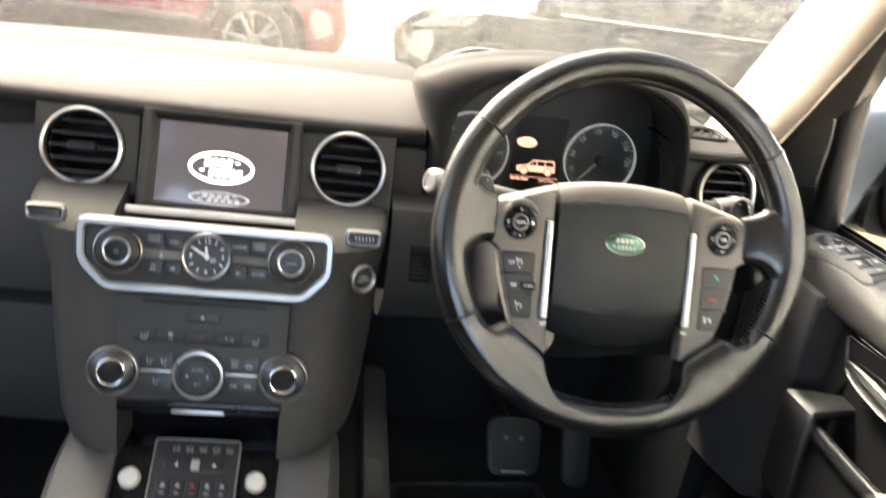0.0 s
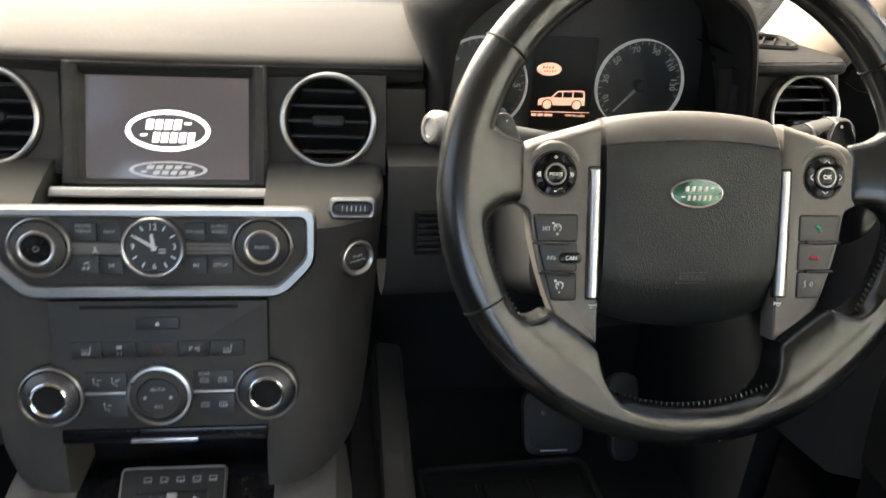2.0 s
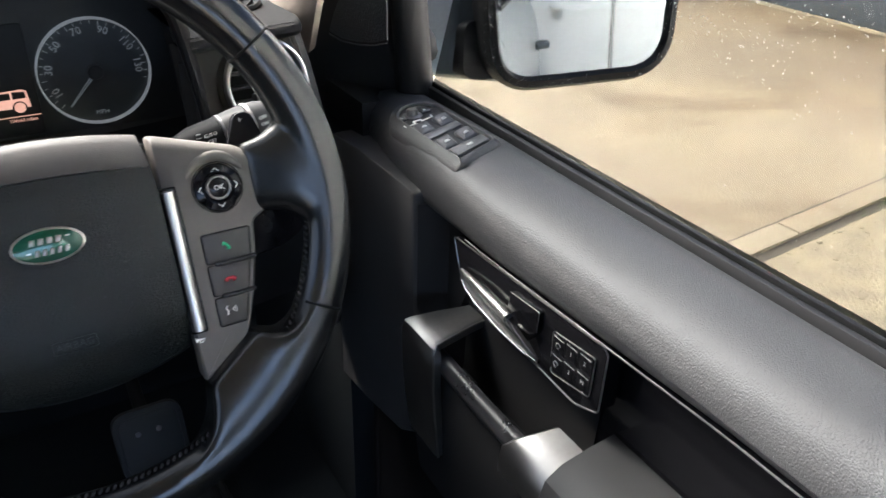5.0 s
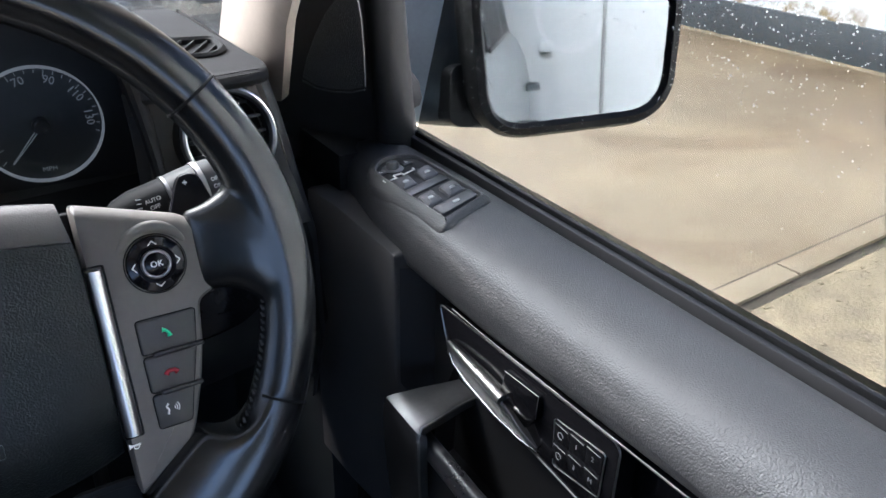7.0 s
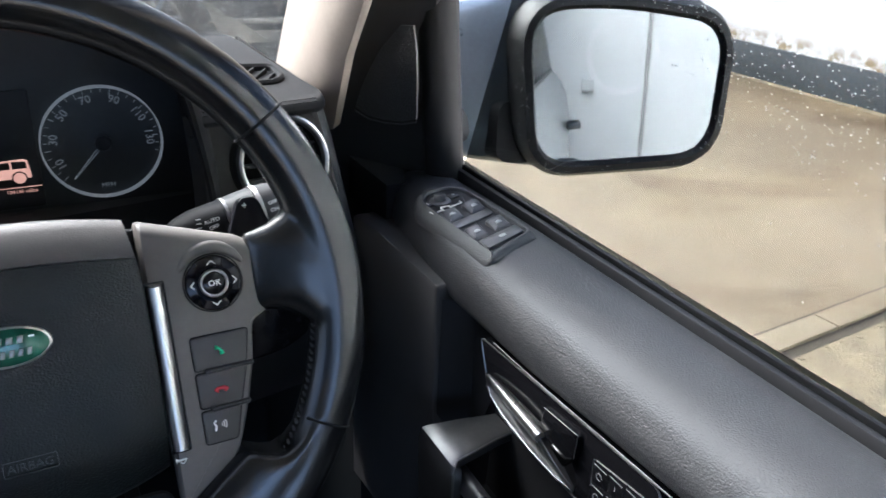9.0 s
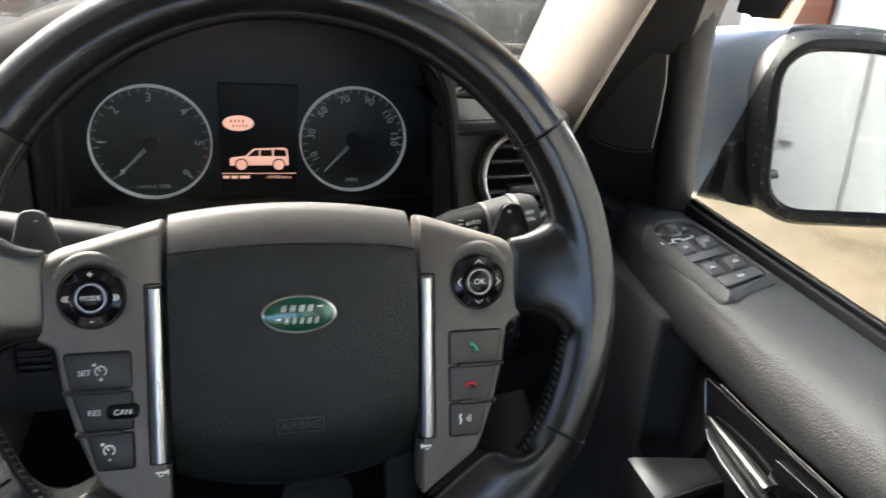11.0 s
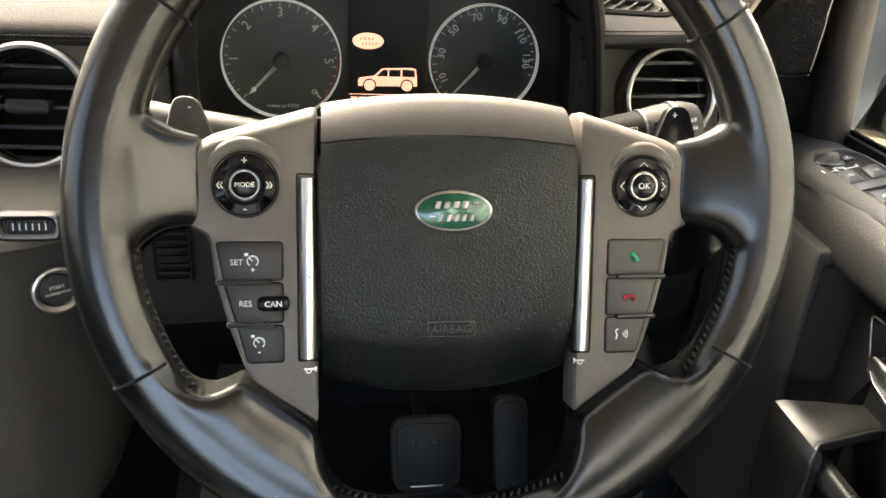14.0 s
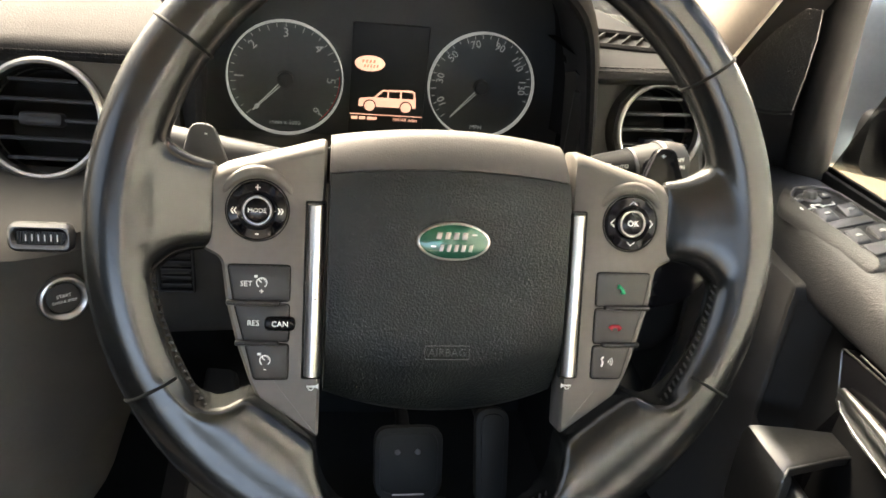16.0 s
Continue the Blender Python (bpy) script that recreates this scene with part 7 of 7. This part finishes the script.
tube(bm, [(-0.6430, 1.0640, 0.0045), (-0.630, 1.0645, 0.0065), (-0.600, 1.0645, 0.0085), (-0.564, 1.0610, 0.0085)], [0.0014, 0.0030, 0.0040, 0.0044], 14)
part("ridge", bm, satin, lever, "bright polished upper edge")
bm = bmesh.new()
tube(bm, [(-0.644, 1.0520, 0.0030), (-0.636, 1.0472, 0.0045), (-0.615, 1.0438, 0.0065), (-0.575, 1.0395, 0.0070), (-0.545, 1.0375, 0.0055), (-0.530, 1.0372, 0.0030)], [0.0008, 0.0013, 0.0016, 0.0016, 0.0012, 0.0008], 10)
part("lower_edge", bm, polished, lever, "bright polished lower edge")
bm = bmesh.new()
slab(bm, rpoly(on_door([(0.5665, 1.0850), (0.5275, 1.0880), (0.5285, 1.0680), (0.5375, 1.0565), (0.5715, 1.0635)]), 0.002), 0.0, 0.0060, 0.0015)
part("lever_end", bm, panel_black, rel)
bm = bmesh.new()
loft(bm, [[(-0.5540, 1.0600, z), (-0.5375, 1.0540, z), (-0.5290, 1.0670, z), (-0.5380, 1.0610, z)] for z in (0.002, 0.0072)])
part("lever_edge", bm, polished, rel)
bm = bmesh.new()
tube(bm, [(-0.5665, 1.0850, 0.0062), (-0.5275, 1.0880, 0.0062), (-0.5285, 1.0680, 0.0062)], 0.0003, 6)
part("plate_edge", bm, dark_metal, rel)
pad = rpoly(on_door([(0.513, 1.0790), (0.464, 1.0850), (0.465, 1.0480), (0.510, 1.0400)]), 0.003)
bm = bmesh.new()
slab(bm, pad, 0.0, 0.0030, 0.0006)
key_mark = surface("key_mark", (0.14, 0.14, 0.14), 0.5)
kp = part("key_pad", bm, panel_black, rel, "seat memory key pad")
bm = bmesh.new()
tube(bm, [(x, y, 0.0028) for x, y in pad], 0.0005, 8, 1.0, True)
part("key_pad_rim", bm, dark_metal, kp, "thin bright rim")
for i, t in enumerate(("", "1", "2", "", "3", "M")):
    c, r = i % 3, i // 3
    y, z = 0.504 - c * 0.0155, 1.0715 + c * 0.0018 - r * 0.0175
    bm = bmesh.new()
    slab(bm, rect(-y, z, 0.0148, 0.0165, 0.0006), 0.002, 0.0033, 0.0001)
    b = part("key", bm, panel_black, kp)
    bm = bmesh.new()
    box(bm, (-y - 0.0062, z + 0.0058, 0.0041), (-y + 0.0062, z + 0.0063, 0.0045), 0)
    part("key_line", bm, key_mark, b)
    if t:
        letters(t, 0.0052, key_mark, b, -y, z - 0.0005, 0.0044)
    else:
        bm = bmesh.new()
        tube(bm, arc(-y, z - 0.001, 0.0026, 0, 300, 10, 0.0043), 0.0003, 6)
        part("key_symbol", bm, key_mark, b)
# trim line under the pad
bm = bmesh.new()
tube(bm, [(0.7232, 0.64 - 0.03 * i, 1.0965 + 0.011 * max(0.0, min(1.0, (0.60 - (0.64 - 0.03 * i)) / 0.25))) for i in range(30)], 0.0007, 8)
part("trim_line", bm, dark_metal, door, "thin bright line below the pad")

# pull handle and pocket
pull = thing("door_pull", pose(0, 0, 0), "satin metal pull handle round a deep black pocket", "door handle")
cap_path = [(0.746, 1.0075, 0.662, 0.634), (0.730, 1.0075, 0.665, 0.632), (0.712, 1.0075, 0.669, 0.628), (0.695, 1.0070, 0.672, 0.625), (0.686, 1.0060, 0.675, 0.624), (0.6812, 1.0030, 0.677, 0.621), (0.6790, 0.9960, 0.678, 0.619), (0.6785, 0.985, 0.678, 0.618), (0.6785, 0.965, 0.677, 0.6175), (0.6800, 0.93, 0.676, 0.617), (0.686, 0.87, 0.674, 0.616)]
bm = bmesh.new()
rings, edge = [], []
for k, (x, z, y0, y1) in enumerate(cap_path):
    a, b = cap_path[max(0, k - 1)], cap_path[min(len(cap_path) - 1, k + 1)]
    d = Vector((b[0] - a[0], b[1] - a[1])).normalized()
    inx, inz = -d.y, d.x
    rings.append([(x + inx * t, y, z + inz * t) for y, t in ((y0 + 0.001, 0.010), (y0, 0.003), (y0 - 0.003, 0.0), (y1 + 0.003, 0.0), (y1, 0.002), (y1 - 0.0005, 0.010))])
    edge.append((x + inx * 0.002, y1 - 0.0006, z + inz * 0.002))
loft(bm, rings)
part("front_cap", bm, satin_dim, pull, "satin metal cap")
bm = bmesh.new()
tube(bm, edge, 0.0011, 8)
part("cap_edge", bm, satin, pull)
bm = bmesh.new()
tube(bm, [(0.6960, 0.642, 0.981), (0.6955, 0.620, 0.980), (0.6950, 0.56, 0.978), (0.6945, 0.475, 0.979)], [0.0075, 0.0080, 0.0082, 0.0082], 16, 1.3)
part("inner_rail", bm, rail_grip, pull, "soft dark grey grip rail")
bm = bmesh.new()
rings = []
for y in (0.672, 0.66, 0.60, 0.54, 0.47):
    rings.append([(0.694, y, 0.966), (0.690, y, 0.94), (0.693, y, 0.86), (0.70, y, 0.80), (0.73, y, 0.80)])
loft(bm, rings, False, False)
part("pocket_wall", bm, black_matt, pull)
bm = bmesh.new()
rings = []
for y in (0.66, 0.56, 0.47):
    rings.append([(0.6935, y, 0.975), (0.696, y, 0.93), (0.72, y, 0.915), (0.742, y, 0.93), (0.746, y, 1.03)])
loft(bm, rings, False, False)
part("pocket", bm, black_matt, pull)
bm = bmesh.new()
rings = []
for x, y0, y1, z in ((0.680, 0.510, 0.452, 0.974), (0.682, 0.510, 0.450, 0.984), (0.690, 0.505, 0.447, 0.991), (0.706, 0.498, 0.445, 0.996), (0.722, 0.493, 0.444, 0.999)):
    rings.append([(x, y0, z - 0.020), (x, y0, z - 0.003), (x, y0 - 0.004, z), (x, y1 + 0.004, z), (x, y1, z - 0.003), (x, y1, z - 0.020)])
loft(bm, rings)
part("rear_cap", bm, satin_dim, pull, "satin metal cap")
bm = bmesh.new()
rings = []
for y in (0.452, 0.43, 0.30, 0.10, -0.28):
    k = 0.85 if y > 0.45 else 1
    rings.append([(0.745, y, 0.90), (0.690 - 0.010 * k, y, 0.90), (0.676, y, 0.94), (0.674, y, 0.975), (0.680, y, 0.996), (0.694, y, 1.006 * k + 1.0 * (1 - k)), (0.72, y, 1.010), (0.745, y, 1.012)])
loft(bm, rings, False, False)
part("armrest", bm, door_plastic, pull, "black leather armrest")

# sail panel with tweeter, window frame
sail = thing("mirror_sail_panel", pose(0, 0, 0), "black triangular panel with tweeter grille at the window corner", "door trim")
bm = bmesh.new()
pA = [(0.700, 1.03, 1.130), (0.800, 0.866, 1.145), (0.778, 0.866, 1.30), (0.750, 0.78, 1.46), (0.725, 0.66, 1.58), (0.690, 0.70, 1.58), (0.70, 0.96, 1.30), (0.690, 1.10, 1.18)]
rows = [[Vector(p) for p in pA], [Vector(p) + Vector((0.03, 0.012, 0)) for p in pA]]
loft(bm, rows)
part("panel", bm, door_plastic, sail)
bm = bmesh.new()
t0 = [(0.7276, 0.9302, 1.2113), (0.7373, 0.918, 1.2049), (0.748, 0.9008, 1.2043), (0.7581, 0.8827, 1.2068), (0.7655, 0.8674, 1.2125), (0.7598, 0.8564, 1.2472), (0.7535, 0.8473, 1.2804), (0.7471, 0.8428, 1.306), (0.7402, 0.8549, 1.3048), (0.7335, 0.8794, 1.2817), (0.7299, 0.8993, 1.2576), (0.7279, 0.9175, 1.2323)]
off = Vector((-0.0022, -0.0014, 0.0))
rows = [[Vector(p) for p in t0], [Vector(p) + off for p in t0]]
c = sum((Vector(p) for p in t0), Vector()) / len(t0)
rows.append([(Vector(p) + off * 1.2).lerp(c + off * 1.2, 0.06) for p in t0])
loft(bm, rows)
part("tweeter_grille", bm, surface("tweeter_mesh", (0.022, 0.022, 0.023), 0.55, grain=1.0, cell=700, kind="leather"), sail, "fine black tweeter mesh")
bm = bmesh.new()
tube(bm, [Vector(p) + Vector((-0.0025, -0.002, -0.003)) for p in t0[:5]], 0.0008, 6)
part("grille_edge", bm, door_leather, sail)
frame_path = [(0.800, 0.868, 1.140), (0.796, 0.870, 1.20), (0.788, 0.874, 1.30), (0.778, 0.862, 1.38), (0.755, 0.79, 1.47), (0.70, 0.50, 1.72), (0.682, 0.38, 1.77), (0.680, -0.30, 1.78)]
bm = bmesh.new()
tube(bm, frame_path, 0.020, 12, 1.0)
part("window_frame", bm, black_matt, sail, "matt black window frame")
bm = bmesh.new()
tube(bm, [(x - 0.012, y + 0.05, z + 0.012) for x, y, z in frame_path], 0.018, 12, 1.0)
part("door_seal", bm, black_matt, sail)

bm = bmesh.new()
rings = []
for x, y, z, w in ((0.815, 0.850, 1.345, 0.010), (0.812, 0.845, 1.36, 0.045), (0.795, 0.79, 1.45, 0.060), (0.760, 0.62, 1.62, 0.062), (0.730, 0.42, 1.75, 0.062)):
    rings.append([(x, y, z), (x + 0.010, y - w * 0.5, z - w * 0.15), (x + 0.008, y - w, z - w * 0.3), (x + 0.005, y - w, z - w * 0.3), (x + 0.006, y - w * 0.5, z - w * 0.15), (x - 0.004, y, z)])
loft(bm, rings)
part("wind_deflector", bm, surface("smoked_plastic", (0.010, 0.012, 0.016), 0.08, coat=0.5), door, "smoked dark wind deflector above the mirror")

# ---- wing mirror ----
mir_M = pose(MIRROR[0], MIRROR[1], MIRROR[2], 85.0, 0, MIRROR_TURN)
wm = thing("wing_mirror", mir_M, "silver and black wing mirror with wet housing", "wing mirror")
gw, gh = MIRROR_SIZE
gl = rpoly([(-0.096, -0.086), (0.105, -0.073), (0.105, 0.070), (-0.020, 0.084), (-0.114, 0.078)], 0.042, 8)
bm = bmesh.new()
slab(bm, gl, -0.004, 0.0, 0.0004)
part("mirror_glass", bm, mirror_silver, wm, "mirror glass", sharp=4)
bm = bmesh.new()
go = shrink(gl, -0.018)
gm = shrink(gl, -0.004)
rows = [[(x, y, -0.006) for x, y in shrink(gl, 0.002)], [(x, y, 0.002) for x, y in gl], [(x, y, 0.008) for x, y in gm], [(x, y, 0.006) for x, y in shrink(gl, -0.012)], [(x, y, -0.006) for x, y in go], [(x, y, -0.040) for x, y in shrink(gl, -0.020)]]
loft(bm, rows, True, False)
part("surround", bm, rubber, wm, "black plastic surround")
bm = bmesh.new()
rows = []
for z, d, k, sh, reach in ((-0.038, -0.020, 1.0, 0.0, 0.0), (-0.052, -0.0195, 0.995, 0.006, 0.030), (-0.075, -0.018, 0.98, 0.016, 0.075), (-0.105, -0.014, 0.93, 0.034, 0.085), (-0.135, -0.006, 0.82, 0.058, 0.060), (-0.155, 0.012, 0.66, 0.070, 0.030)):
    rows.append([(x * k - sh - reach * max(0.0, min(1.0, -x / 0.11)), (y + 0.02) * k - 0.02 + 0.004 - 0.10 * reach * max(0.0, min(1.0, -x / 0.11)), z) for x, y in shrink(gl, d)])
loft(bm, rows)
part("housing", bm, silver_paint, wm, "silver-blue painted housing")
bm = bmesh.new()
lowp = [(-gw / 2 - 0.02, -gh / 2 - 0.014), (0.084, -0.084), (0.090, -0.045), (-gw / 2 - 0.02, -gh / 2 + 0.06)]
lowq = rpoly(lowp, 0.02, 5)
loft(bm, [[(x, y, -0.030) for x, y in lowq], [(x * 1.0 - 0.016, y - 0.001, -0.07) for x, y in lowq], [(x * 0.93 - 0.040, y + 0.002, -0.115) for x, y in lowq], [(x * 0.8 - 0.06, y + 0.01, -0.145) for x, y in lowq]])
part("lower_housing", bm, rubber, wm, "black lower half of the housing")
bm = bmesh.new()
rows = []
for x, y, z, h in ((-gw / 2 + 0.02, -0.056, -0.080, 0.034), (-gw / 2 - 0.03, -0.054, -0.086, 0.030), (-gw / 2 - 0.07, -0.050, -0.086, 0.029), (-gw / 2 - 0.12, -0.046, -0.080, 0.030)):
    rows.append([(x, y + h * math.copysign(abs(math.cos(a)) ** 0.7, math.cos(a)), z + 0.030 * math.copysign(abs(math.sin(a)) ** 0.7, math.sin(a))) for a in (2 * math.pi * j / 18 for j in range(18))])
loft(bm, rows)
part("arm", bm, rubber, wm, "black mirror arm")
# rain on the mirror and on the window
rnd = random.Random(9)


bm = bmesh.new()
for i in range(420):
    j = rnd.choices(range(len(gl)), [(Vector(gl[k]) - Vector(gl[(k + 1) % len(gl)])).length for k in range(len(gl))])[0]
    t, d = rnd.random(), rnd.uniform(-0.002, -0.020)
    a, b = Vector(shrink(gl, d)[j]), Vector(shrink(gl, d)[(j + 1) % len(gl)])
    p = a.lerp(b, t)
    z = 0.0075 if d > -0.012 else 0.0075 - (abs(d) - 0.012) * 1.5
    droplet(bm, Vector((p.x, p.y, z)), Vector((0, 0, 1)), 0.0003 + 0.0007 * rnd.random() ** 3)
part("raindrops", bm, rain, wm, "fine raindrops on the surround", kind="stuff")
bm = bmesh.new()
n = Vector((1, 0, 0.2))
for i in range(26000):
    y, z = rnd.uniform(-0.1, 0.80), 1.19 + 0.5 * rnd.random() ** 1.3
    near = math.exp(-((y - 0.44) / 0.08) ** 2) * max(0.0, min(1.0, (z - 1.27) / 0.06))
    if rnd.random() > 0.012 + 0.95 * near:
        continue
    x = 0.8195 - (z - 1.15) * 0.125 / 0.61
    if y > 0.84 - (z - 1.15) * 0.62:
        continue
    droplet(bm, Vector((x, y, z)), n, 0.00032 + 0.00045 * rnd.random() ** 3)
drops = part("raindrops", bm, rain, door, "scattered raindrops on the window", kind="stuff")
drops.visible_shadow = False
